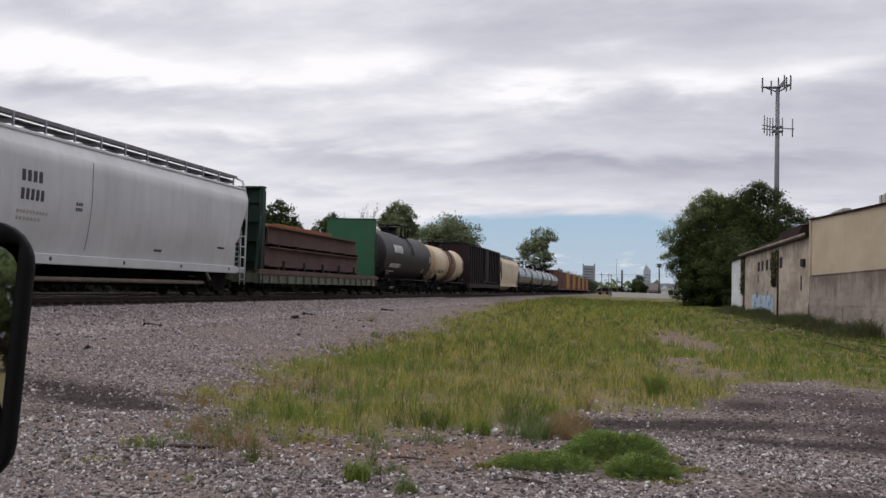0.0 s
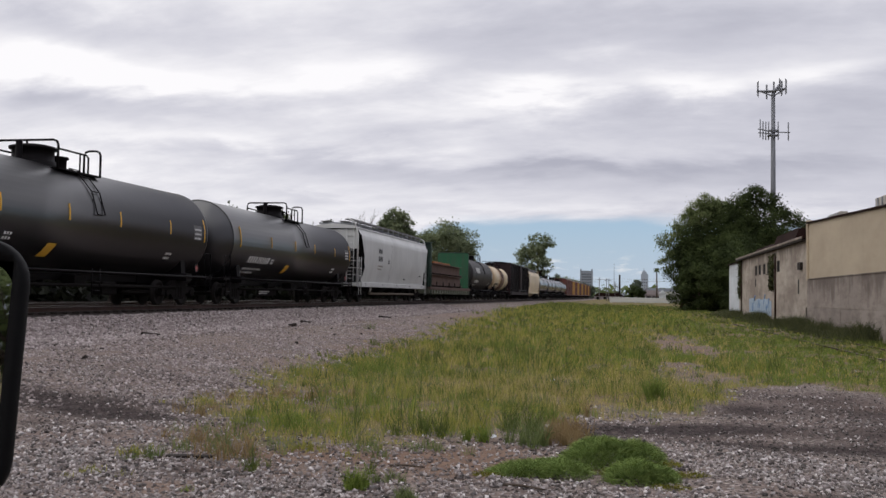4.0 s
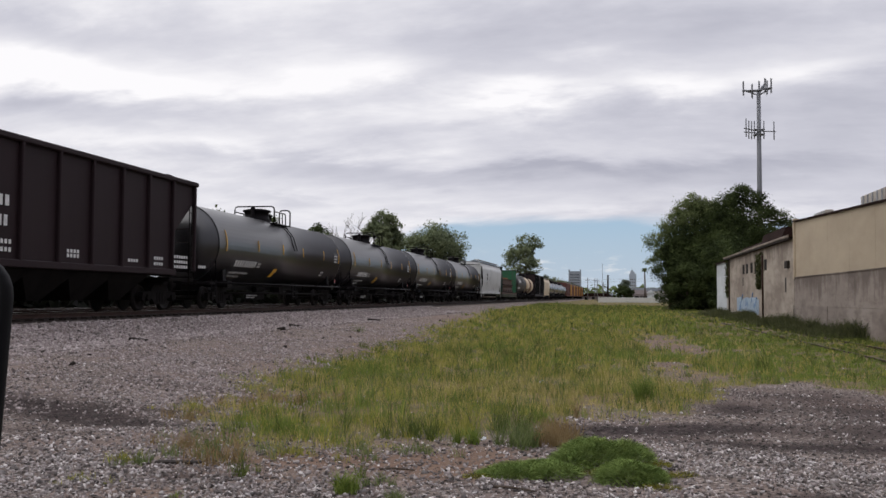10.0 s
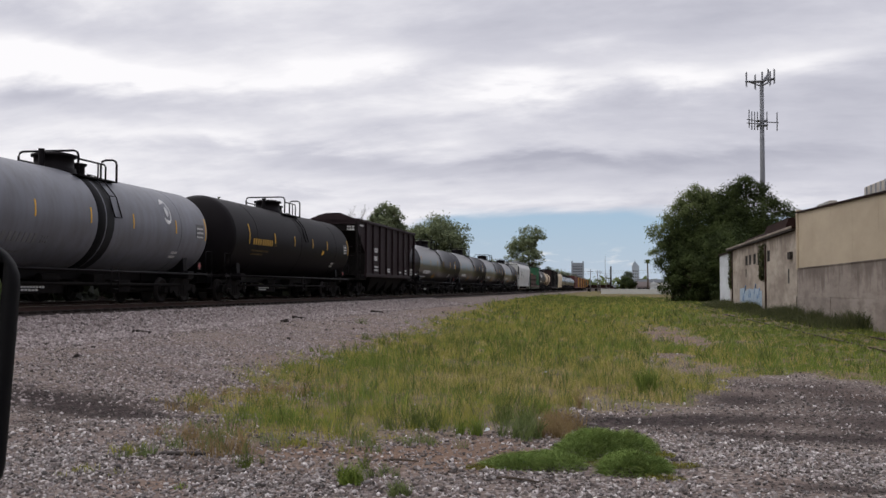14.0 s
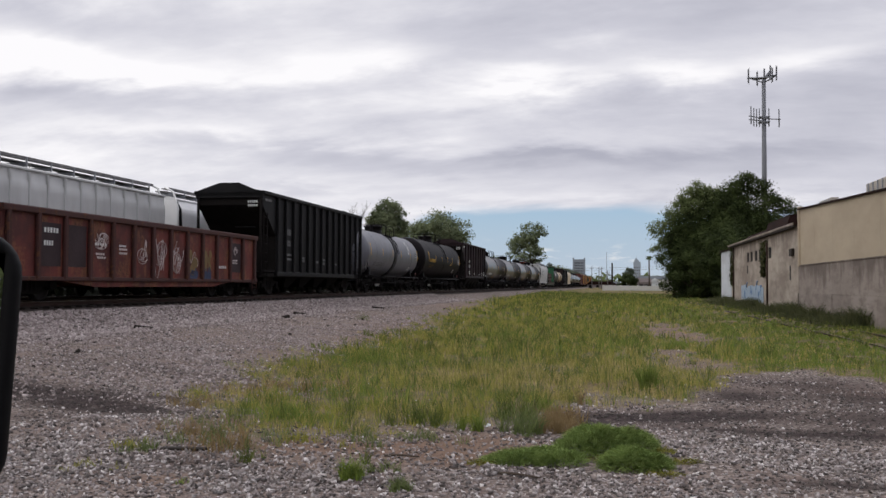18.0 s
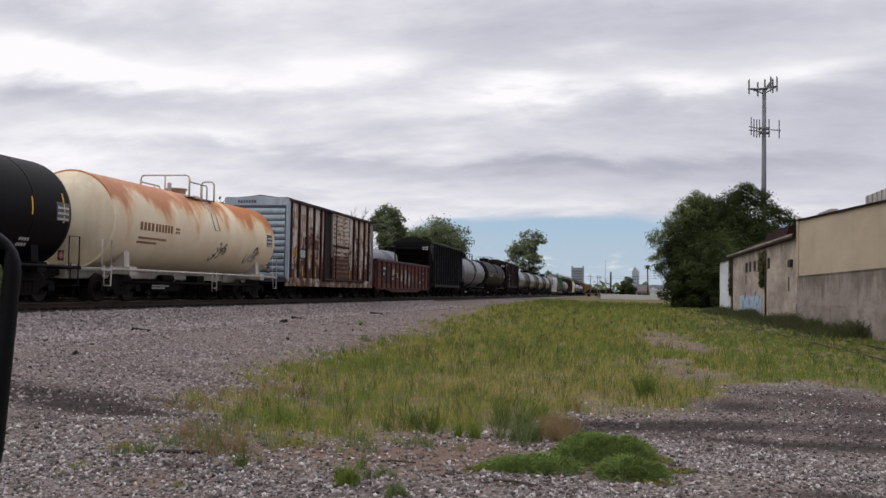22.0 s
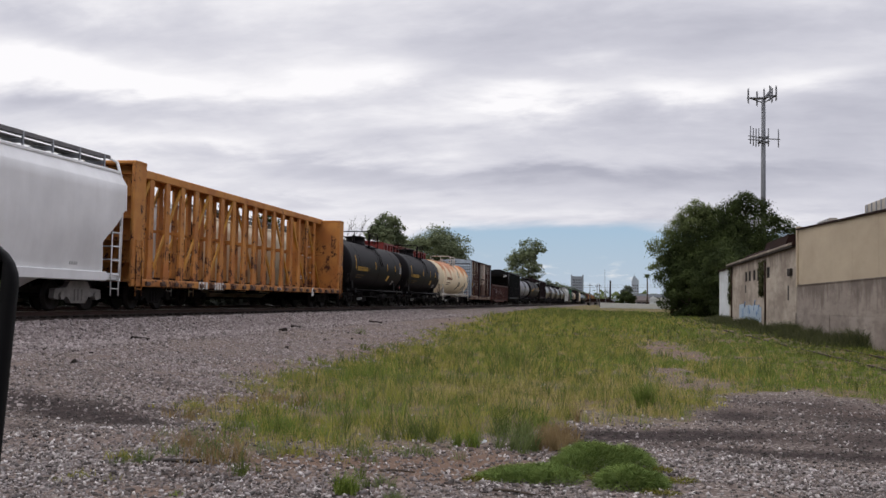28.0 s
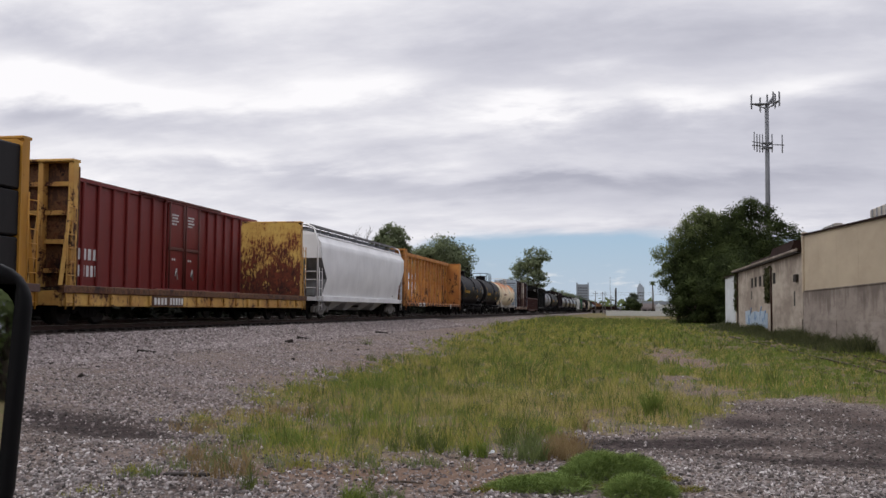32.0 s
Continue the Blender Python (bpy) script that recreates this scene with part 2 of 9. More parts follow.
def flaky(name, base, base2, rust=0.5, low=0.0, size=1.0, rough=0.65, stain=0.0):
    """Paint that has flaked off in ragged patches, with rust runs below them. low: how much more rust near the foot."""
    k = Nodes(name)
    v, tall = k.coords((size, size, size)), k.coords((2.2 * size, 2.2 * size, 0.45 * size))
    crisp = k.noise(v, 17.0, 5, 0.7)
    a, b, run = k.noise(v, 1.1, 6, 0.62), k.noise(v, 5.5, 6, 0.7), k.noise(tall, 1.6, 6, 0.65)
    c = k.mix(k.ramp(k.noise(v, 0.7, 4), (0.4, 0.0), (0.62, 1.0)), base, base2)
    f = k.math("ADD", k.math("MULTIPLY", a, 0.45), k.math("ADD", k.math("MULTIPLY", b, 0.25), k.math("MULTIPLY", run, 0.30)))
    if low:
        sep = k.n.new("ShaderNodeSeparateXYZ")
        k.l.new(k.tc.outputs["Object"], sep.inputs[0])
        f = k.math("ADD", f, k.math("MULTIPLY", k.math("SUBTRACT", 2.8, sep.outputs[2]), low))
    f = k.math("ADD", f, k.math("MULTIPLY", k.math("SUBTRACT", crisp, 0.5), 0.22))
    lim = 0.66 - 0.3 * rust
    halo = k.ramp(f, (lim - 0.07, 0.0), (lim + 0.02, 1.0))
    core = k.ramp(f, (lim - 0.005, 0.0), (lim + 0.015, 1.0))
    if stain:
        # orange runs washed down over the paint
        c = k.mix(k.math("MULTIPLY", k.ramp(k.noise(k.coords((1.9, 1.9, 0.42)), 0.95, 6, 0.62), (0.49, 0.0), (0.60, 1.0)), stain), c, (0.36, 0.15, 0.05))
    c = k.mix(k.math("MULTIPLY", halo, 0.55), c, (0.30, 0.14, 0.055))
    c = k.mix(core, c, k.mix(k.ramp(k.noise(v, 3.5, 6, 0.7), (0.38, 0.0), (0.66, 1.0)), (0.022, 0.011, 0.009), (0.13, 0.045, 0.02)))
    k.bump(k.math("SUBTRACT", b, core), 0.25, 0.01)
    return k.done(c, rough, 0.0, 0.25)


M_BLACK = paint("black_paint", (0.0075, 0.0066, 0.0076), 0.02, 0.29, dirt=0.12, dirt_color=(0.03, 0.027, 0.027), spec=0.95, relief=0.012)
M_DKGREY = paint("dark_grey_paint", (0.05, 0.052, 0.058), 0.04, 0.25, dirt=0.2, spec=0.6, relief=0.03)
M_BLACKMATT = paint("matt_black_paint", (0.0085, 0.0072, 0.0080), 0.03, 0.5, dirt=0.15, dirt_color=(0.016, 0.0125, 0.012), spec=0.06)
M_GREY = paint("grey_paint", (0.54, 0.545, 0.53), 0.14, 0.5, dirt=0.1)
M_YELSILL = flaky("worn_yellow_paint", (0.58, 0.36, 0.10), (0.46, 0.25, 0.07), 0.40, 0.0, 1.2)
M_GREYRUST = paint("rusty_grey_paint", (0.42, 0.395, 0.36), 0.08, 0.6, streak=0.2, dirt=0.5, dirt_color=(0.33, 0.24, 0.14), scale=0.6)
M_WHITE = paint("white_paint", (0.84, 0.84, 0.83), 0.04, 0.45, dirt=0.08, dirt_color=(0.40, 0.38, 0.35))
M_TANKGREY = paint("tank_grey_paint", (0.155, 0.16, 0.18), 0.08, 0.42, dirt=0.4)
M_BROWN = paint("brown_paint", (0.024, 0.0145, 0.0165), 0.05, 0.6, dirt=0.15, dirt_color=(0.036, 0.028, 0.024), spec=0.12)
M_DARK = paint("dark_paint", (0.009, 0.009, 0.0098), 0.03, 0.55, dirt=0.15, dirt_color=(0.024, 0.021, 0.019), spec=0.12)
M_GREEN = paint("green_paint", (0.016, 0.10, 0.045), 0.22, 0.6, dirt=0.35)
M_DKGREEN = paint("dark_green_paint", (0.008, 0.028, 0.018), 0.18, 0.6, dirt=0.35, dirt_color=(0.03, 0.026, 0.02))
M_OLIVESILL = paint("stained_olive_sill_paint", (0.15, 0.16, 0.115), 0.3, 0.65, dirt=0.6, dirt_color=(0.035, 0.035, 0.028))
M_OXIDE = paint("oxide_red_paint", (0.10, 0.028, 0.021), 0.38, 0.65, dirt=0.55, dirt_color=(0.03, 0.018, 0.014), scale=1.5)
M_GONSIDE = flaky("weathered_oxide_red_side", (0.140, 0.033, 0.026), (0.068, 0.021, 0.019), 0.27, 0.0, 1.2)
M_GONRIB = paint("dirty_oxide_red_rib", (0.060, 0.021, 0.018), 0.45, 0.7, dirt=0.6, dirt_color=(0.02, 0.012, 0.011), scale=1.5)
M_GONPATCH = plain("dark_maroon_overpaint", (0.034, 0.021, 0.023), 0.7, 0.0, 0.4, 2.0, 0.05)
M_RED = paint("red_paint", (0.185, 0.022, 0.018), 0.08, 0.5, dirt=0.3, dirt_color=(0.07, 0.025, 0.022))
M_YELLOW = paint("yellow_paint", (0.50, 0.245, 0.035), 0.26, 0.55, dirt=0.28, dirt_color=(0.22, 0.10, 0.03))
def plate_rust():
    """Yellow plate with dark drips above and red-brown rust over its lower half."""
    k = Nodes("yellow_plate_with_rust_drips")
    sep = k.n.new("ShaderNodeSeparateXYZ")
    k.l.new(k.tc.outputs["Object"], sep.inputs[0])
    v, tall = k.coords(), k.coords((4.0, 4.0, 1.1))
    a, b, run = k.noise(v, 1.3, 6, 0.65), k.noise(v, 7.0, 6, 0.7), k.noise(tall, 2.6, 6, 0.72)
    low = k.math("MULTIPLY", k.math("SUBTRACT", 3.15, sep.outputs[2]), 0.05)
    f = k.math("ADD", low, k.math("ADD", k.math("MULTIPLY", run, 0.45), k.math("ADD", k.math("MULTIPLY", a, 0.30), k.math("MULTIPLY", b, 0.25))))
    c = k.mix(k.ramp(a, (0.38, 0.0), (0.64, 1.0)), (0.58, 0.38, 0.10), (0.46, 0.26, 0.06))
    c = k.mix(k.ramp(f, (0.43, 0.0), (0.54, 0.8)), c, (0.30, 0.12, 0.04))
    c = k.mix(k.ramp(f, (0.485, 0.0), (0.525, 1.0)), c, k.mix(k.ramp(k.math("ADD", k.math("MULTIPLY", b, 0.6), k.math("MULTIPLY", k.noise(v, 2.6, 5), 0.4)), (0.42, 0.0), (0.60, 1.0)), (0.030, 0.009, 0.008), (0.15, 0.036, 0.016)))
    k.bump(b, 0.2, 0.01)
    return k.done(c, 0.7, 0.0, 0.25)


M_YELRUST = plate_rust()
M_TRUSS = flaky("rusty_orange_yellow_paint", (0.52, 0.235, 0.06), (0.40, 0.155, 0.042), 0.36, 0.02, 1.3)
M_RUSTPLATE = flaky("brown_rusted_plate", (0.085, 0.042, 0.025), (0.05, 0.024, 0.016), 0.5, 0.0, 1.0)
# grey that carries the shade in the white hopper's end openings
M_ENDGREY = paint("shaded_end_paint", (0.24, 0.25, 0.25), 0.1, 0.6, dirt=0.45)
M_WALK = plain("dark_grating", (0.15, 0.145, 0.145), 0.7, 0.0, 0.4, 8.0, 0.3)
M_CREAMHEAD = paint("cream_head_paint", (0.74, 0.64, 0.46), 0.10, 0.55, dirt=0.35, dirt_color=(0.42, 0.26, 0.12))
M_CREAM = paint("cream_paint", (0.66, 0.55, 0.38), 0.16, 0.5, dirt=0.3, dirt_color=(0.30, 0.19, 0.09))
M_BOXWHITE = flaky("flaking_white_paint", (0.66, 0.64, 0.58), (0.52, 0.49, 0.42), 0.48, 0.04, stain=0.9)
M_BOXDOOR = flaky("rusted_white_paint", (0.54, 0.51, 0.45), (0.42, 0.38, 0.32), 0.48, 0.10, stain=0.95)
M_BOXRIB = flaky("worn_white_rib_paint", (0.60, 0.58, 0.53), (0.46, 0.43, 0.37), 0.44, 0.0, 1.3, stain=0.6)
M_BOXRIBLOW = flaky("rusted_rib_paint", (0.16, 0.075, 0.045), (0.10, 0.042, 0.027), 0.5, 0.0, 1.3)
M_BOXSILL = flaky("flaking_sill_paint", (0.55, 0.52, 0.47), (0.40, 0.34, 0.28), 0.62, 0.0, 1.4, stain=0.9)
# dark blue-grey that paints the shade between the end corrugations
M_ENDGAP = paint("shaded_groove_paint", (0.085, 0.095, 0.12), 0.2, 0.6, dirt=0.3)
M_BOXPOST = plain("rusted_brown_steel", (0.034, 0.013, 0.0125), 0.7, 0.0, 0.45, 3.0, 0.2, spec=0.15)
M_BLUEGREY = paint("blue_grey_paint", (0.36, 0.43, 0.50), 0.15, 0.6, dirt=0.4)
M_GOLD = paint("gold_rack_paint", (0.46, 0.25, 0.055), 0.12, 0.6, dirt=0.2)
M_BROWNRED = paint("brown_red_paint", (0.12, 0.035, 0.026), 0.2, 0.6, dirt=0.4)
# greasy running gear; also painted shade on hopper bays and end sheets
M_UNDER = plain("greasy_and_shaded_steel", (0.012, 0.0105, 0.010), 0.8, 0.0, 0.4, 2.0, 0.2, spec=0.05)
M_TRUCK = plain("dusty_truck_steel", (0.20, 0.185, 0.17), 0.8, 0.0, 0.4, 3.0, 0.2)
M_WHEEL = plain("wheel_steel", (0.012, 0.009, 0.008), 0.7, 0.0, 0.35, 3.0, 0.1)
M_RAIL = plain("rail_steel", (0.0500, 0.0275, 0.0220), 0.6, 0.4, 0.3, 2.0, 0.2)
M_SHINE = plain("worn_rail_head", (0.45, 0.44, 0.43), 0.3, 1.0, 0.15, 4.0, 0.02)
M_TIE = plain("creosoted_timber", (0.0240, 0.0186, 0.0156), 0.9, 0.0, 0.4, 2.0, 0.5)
M_BEAM = plain("rusted_beam_steel", (0.098, 0.060, 0.049), 0.8, 0.0, 0.35, 1.0, 0.2)
M_BEAMTOP = plain("orange_rust_steel", (0.26, 0.10, 0.04), 0.85, 0.0, 0.35, 1.2, 0.2)
M_COAL = plain("coal", (0.012, 0.012, 0.013), 0.6, 0.0, 0.5, 4.0, 0.8)
M_LETTER = plain("white_stencil", (0.62, 0.62, 0.60), 0.6, 0.0, 0.25, 5.0, 0.0)
M_LETTERDK = plain("dark_stencil", (0.05, 0.05, 0.055), 0.6, 0.0, 0.2, 5.0, 0.0)
M_LETTERDIM = plain("dull_grey_stencil", (0.16, 0.16, 0.16), 0.6, 0.0, 0.3, 5.0, 0.0)
M_LETTERYL = plain("yellow_stencil", (0.42, 0.25, 0.045), 0.6, 0.0, 0.25, 5.0, 0.0)
M_LETTERRUST = plain("rust_brown_stencil", (0.24, 0.12, 0.06), 0.6, 0.0, 0.4, 5.0, 0.0)
M_LETTERFAINT = plain("worn_yellow_stencil", (0.09, 0.06, 0.022), 0.6, 0.0, 0.3, 5.0, 0.0)
M_PANEL = plain("faded_grey_panel", (0.10, 0.10, 0.10), 0.6, 0.0, 0.4, 4.0, 0.0)
M_REFLECT = plain("yellow_reflector_tape", (0.75, 0.42, 0.05), 0.4, 0.0, 0.1, 5.0, 0.0)
M_SIGN = plain("red_white_placard", (0.30, 0.08, 0.075), 0.5, 0.0, 0.1, 5.0, 0.0)
M_SPRAYP = plain("pale_blue_spray_paint", (0.30, 0.38, 0.47), 0.6, 0.0, 0.3, 1.5, 0.0, True)
M_SPRAYB = plain("blue_spray_paint", (0.10, 0.20, 0.40), 0.5, 0.0, 0.3, 2.0, 0.0)
M_SPRAYW = plain("white_spray_paint", (0.55, 0.48, 0.46), 0.5, 0.0, 0.3, 2.0, 0.0)
M_SPRAYN = plain("dull_blue_spray_paint", (0.035, 0.05, 0.10), 0.6, 0.0, 0.4, 3.0, 0.0)
M_SPRAYG = plain("dull_ochre_spray_paint", (0.17, 0.115, 0.045), 0.6, 0.0, 0.5, 3.0, 0.0)
M_SPRAYK = plain("black_spray_paint", (0.03, 0.03, 0.03), 0.5, 0.0, 0.3, 2.0, 0.0)
M_GALV = plain("galvanised_steel", (0.30, 0.31, 0.33), 0.5, 0.3, 0.15, 1.0, 0.05)
M_MAST = plain("dull_mast_steel", (0.15, 0.155, 0.17), 0.6, 0.2, 0.12, 1.0, 0.03)
M_BARK = plain("bark", (0.075, 0.058, 0.045), 0.95, 0.0, 0.4, 6.0, 0.8)
M_PLASTIC = plain("black_plastic", (0.006, 0.006, 0.0065), 0.6, 0.0, 0.15, 30.0, 0.05, spec=0.08)


def rust_tank():
    """Cream paint with orange rust running down from the crown."""
    k = Nodes("cream_paint_with_rust_runs")
    v, tall = k.coords(), k.coords((1.0, 1.6, 0.5))
    sep = k.n.new("ShaderNodeSeparateXYZ")
    k.l.new(k.tc.outputs["Object"], sep.inputs[0])
    high = k.math("MULTIPLY", k.math("SUBTRACT", sep.outputs[2], 2.72), 0.60)
    blot = k.math("ADD", high, k.math("MULTIPLY", k.math("SUBTRACT", k.noise(k.coords((0.6, 0.9, 0.45)), 0.85, 5, 0.55), 0.440), 2.6))
    fine = k.noise(v, 5.0, 6)
    blot = k.math("ADD", blot, k.math("MULTIPLY", k.math("SUBTRACT", k.noise(tall, 3.0, 5, 0.65), 0.5), 0.5))
    c = k.mix(k.ramp(k.noise(v, 0.8), (0.35, 0.0), (0.7, 1.0)), (0.86, 0.73, 0.52), (0.74, 0.60, 0.39))
    c = k.mix(k.math("MULTIPLY", k.ramp(blot, (0.14, 0.0), (0.50, 1.0)), 0.6), c, (0.68, 0.37, 0.14))
    c = k.mix(k.ramp(blot, (0.38, 0.0), (0.68, 0.95)), c, k.mix(fine, (0.40, 0.115, 0.030), (0.58, 0.215, 0.066)))
    k.bump(fine, 0.15, 0.01)
    return k.done(c, 0.6)


M_CREAMRUST = rust_tank()


def leaf(name, a, b, clump=0.0, size=0.8):
    k = Nodes(name)
    g = k.n.new("ShaderNodeNewGeometry")
    f = g.outputs["Random Per Island"]
    if clump:
        n = k.ramp(k.noise(k.coords(world=True), size, 4, 0.6), (0.36, 0.0), (0.64, 1.0))
        f = k.math("ADD", k.math("MULTIPLY", f, 1.0 - clump), k.math("MULTIPLY", n, clump))
    c = k.mix(f, a, b)
    k.mat.node_tree.nodes["Principled BSDF"].inputs["Transmission Weight"].default_value = 0.0
    m = k.done(c, 0.7, 0.0, 0.1)
    t = k.n.new("ShaderNodeBsdfTranslucent")
    k.l.new(c, t.inputs[0])
    mx = k.n.new("ShaderNodeMixShader")
    mx.inputs[0].default_value = 0.25
    out = k.n["Material Output"]
    k.l.new(k.bsdf.outputs[0], mx.inputs[1])
    k.l.new(t.outputs[0], mx.inputs[2])
    k.l.new(mx.outputs[0], out.inputs[0])
    return m


M_LEAF = leaf("dark_green_leaves", (0.015, 0.023, 0.0085), (0.090, 0.118, 0.040), 0.9, 0.42)
M_LEAF2 = leaf("mid_green_leaves", (0.070, 0.098, 0.040), (0.175, 0.215, 0.085), 0.6, 0.45)
M_LEAF3 = leaf("yellow_green_leaves", (0.095, 0.125, 0.048), (0.215, 0.25, 0.105), 0.5)
# distance haze is mixed into the next two leaf colours
M_LEAFMID = leaf("haze_tinted_olive_leaves", (0.105, 0.13, 0.072), (0.235, 0.27, 0.145), 0.75, 0.3)
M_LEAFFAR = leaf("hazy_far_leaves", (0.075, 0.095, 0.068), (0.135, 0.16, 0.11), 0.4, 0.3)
# leaf colour taken down to near black in place of under-train shade
M_BRUSH = leaf("shade_black_brush_leaves", (0.005, 0.006, 0.004), (0.012, 0.014, 0.007))
M_GRASS = leaf("meadow_grass", (0.1348, 0.1488, 0.0225), (0.3182, 0.2890, 0.0638))
M_GRASSDRY = leaf("dry_grass", (0.275, 0.215, 0.076), (0.44, 0.355, 0.142))
M_GRASSLUSH = leaf("lush_grass", (0.080, 0.124, 0.020), (0.190, 0.235, 0.045))
M_GRASSDARK = leaf("dark_weeds", (0.045, 0.066, 0.014), (0.120, 0.142, 0.032))
M_GRASSRED = leaf("reddish_weeds", (0.14, 0.09, 0.04), (0.26, 0.19, 0.09))
M_WALLWEED = leaf("brownish_weeds", (0.028, 0.034, 0.014), (0.095, 0.10, 0.040))
M_WEED = leaf("dull_green_weeds", (0.065, 0.092, 0.028), (0.165, 0.195, 0.068))
M_MOUND = leaf("soft_green_grass", (0.105, 0.180, 0.042), (0.340, 0.435, 0.125), 0.3, 7.0)


def stone_mat(name, tones):
    k = Nodes(name)
    g = k.n.new("ShaderNodeNewGeometry")
    v = k.coords(world=True)
    c = k.ramp(g.outputs["Random Per Island"], *[(i / (len(tones) - 1), t) for i, t in enumerate(tones)])
    f = k.noise(v, 40.0, 4)
    c = k.mix(k.ramp(f, (0.3, 0.0), (0.8, 0.5)), c, (0.10, 0.09, 0.08))
    k.bump(f, 0.3, 0.01)
    return k.done(c, 0.85)


M_STONE = stone_mat("ballast_stone", [(0.0500, 0.0390, 0.0370), (0.2450, 0.2000, 0.1911), (0.3150, 0.2600, 0.2478), (0.4890, 0.4240, 0.4106), (0.1660, 0.1270, 0.1176), (0.3670, 0.3100, 0.2982)])
M_STONEP = stone_mat("whitish_stone", [(0.080, 0.066, 0.062), (0.460, 0.415, 0.395), (0.680, 0.635, 0.610), (0.330, 0.290, 0.272)])
M_STONED = stone_mat("dark_gravel", [(0.022, 0.017, 0.015), (0.06, 0.048, 0.043), (0.035, 0.028, 0.026), (0.080, 0.064, 0.060)])
M_STONEW = stone_mat("pale_gravel", [(0.030, 0.024, 0.022), (0.180, 0.148, 0.141), (0.320, 0.275, 0.262), (0.085, 0.068, 0.063), (0.540, 0.485, 0.465), (0.110, 0.087, 0.080), (0.380, 0.328, 0.315), (0.050, 0.040, 0.037), (0.250, 0.208, 0.196), (0.74, 0.69, 0.67), (0.045, 0.035, 0.033), (0.025, 0.019, 0.018)])


# ---- mesh kit ----
class Mesh:
    """Collects vertices and faces of one part."""

    def __init__(self):
        self.v, self.f, self.s = [], [], []

    def add(self, verts, faces, smooth=False):
        o = len(self.v)
        self.v += [tuple(p) for p in verts]
        self.f += [tuple(i + o for i in q) for q in faces]
        self.s += [smooth] * len(faces)
        return self

    def box(self, x0, x1, y0, y1, z0, z1, b=0.0):
        """A box; b chamfers its four edges along the longest side."""
        if b <= 0:
            p = [(x, y, z) for x in (x0, x1) for y in (y0, y1) for z in (z0, z1)]
            return self.add(p, [(0, 1, 3, 2), (4, 6, 7, 5), (0, 4, 5, 1), (2, 3, 7, 6), (0, 2, 6, 4), (1, 5, 7, 3)])
        d = (x1 - x0, y1 - y0, z1 - z0)
        ax = d.index(max(d))
        lo, hi = (x0, y0, z0), (x1, y1, z1)
        u, w = [i for i in range(3) if i != ax]
        ring = [(lo[u] + b, lo[w]), (hi[u] - b, lo[w]), (hi[u], lo[w] + b), (hi[u], hi[w] - b),
                (hi[u] - b, hi[w]), (lo[u] + b, hi[w]), (lo[u], hi[w] - b), (lo[u], lo[w] + b)]
        rows = []
        for e in (lo[ax], hi[ax]):
            for a, c in ring:
                q = [0, 0, 0]
                q[ax], q[u], q[w] = e, a, c
                rows.append(tuple(q))
        faces = [(i, (i + 1) % 8, 8 + (i + 1) % 8, 8 + i) for i in range(8)] + [tuple(range(7, -1, -1)), tuple(range(8, 16))]
        return self.add(rows, faces)

    def prism(self, outline, y0, y1, axis=1):
        """An outline in two coordinates, drawn out along an axis (0 x, 1 y, 2 z)."""
        n = len(outline)
        rows = []
        for e in (y0, y1):
            for a, c in outline:
                rows.append((e, a, c) if axis == 0 else (a, e, c) if axis == 1 else (a, c, e))
        return self.add(rows, [(i, (i + 1) % n, n + (i + 1) % n, n + i) for i in range(n)] + [tuple(range(n - 1, -1, -1)), tuple(range(n, 2 * n))])

    def tube(self, pts, r, n=6, smooth=True, taper=None):
        """A round bar along a chain of points."""
        pts = [Vector(p) for p in pts]
        rows = []
        for i, p in enumerate(pts):
            d = (pts[min(i + 1, len(pts) - 1)] - pts[max(i - 1, 0)]).normalized()
            a = d.cross(Vector((0, 0, 1)) if abs(d.z) < 0.9 else Vector((1, 0, 0))).normalized()
            c = d.cross(a)
            rr = r if taper is None else r + (taper - r) * i / (len(pts) - 1)
            rows += [p + rr * (math.cos(t) * a + math.sin(t) * c) for t in [2 * math.pi * j / n for j in range(n)]]
        f = []
        for i in range(len(pts) - 1):
            f += [(i * n + j, i * n + (j + 1) % n, (i + 1) * n + (j + 1) % n, (i + 1) * n + j) for j in range(n)]
        self.add(rows, f, smooth)
        o = len(self.v) - len(rows)
        self.f += [tuple(o + j for j in range(n - 1, -1, -1)), tuple(o + (len(pts) - 1) * n + j for j in range(n))]
        self.s += [False, False]
        return self

    def lathe(self, profile, axis_point, axis, n=24, smooth=True):
        """Turns (along, radius) pairs round an axis through a point: axis 0 x, 1 y, 2 z."""
        rows = []
        for a, r in profile:
            for j in range(n):
                t = 2 * math.pi * j / n
                q = [0, 0, 0]
                q[axis] = a
                q[(axis + 1) % 3], q[(axis + 2) % 3] = r * math.cos(t), r * math.sin(t)
                rows.append(tuple(axis_point[k] + q[k] for k in range(3)))
        f = []
        for i in range(len(profile) - 1):
            f += [(i * n + j, i * n + (j + 1) % n, (i + 1) * n + (j + 1) % n, (i + 1) * n + j) for j in range(n)]
        f += [tuple(range(n - 1, -1, -1)), tuple((len(profile) - 1) * n + j for j in range(n))]
        return self.add(rows, f[:-2], smooth).add([rows[j] for j in range(n)] + rows[-n:], [tuple(range(n - 1, -1, -1)), tuple(range(n, 2 * n))])

    def data(self, name, material):
        me = bpy.data.meshes.new(name)
        me.from_pydata(self.v, [], self.f)
        me.polygons.foreach_set("use_smooth", self.s)
        me.materials.append(material)
        bm = bmesh.new()
        bm.from_mesh(me)
        bmesh.ops.recalc_face_normals(bm, faces=bm.faces)
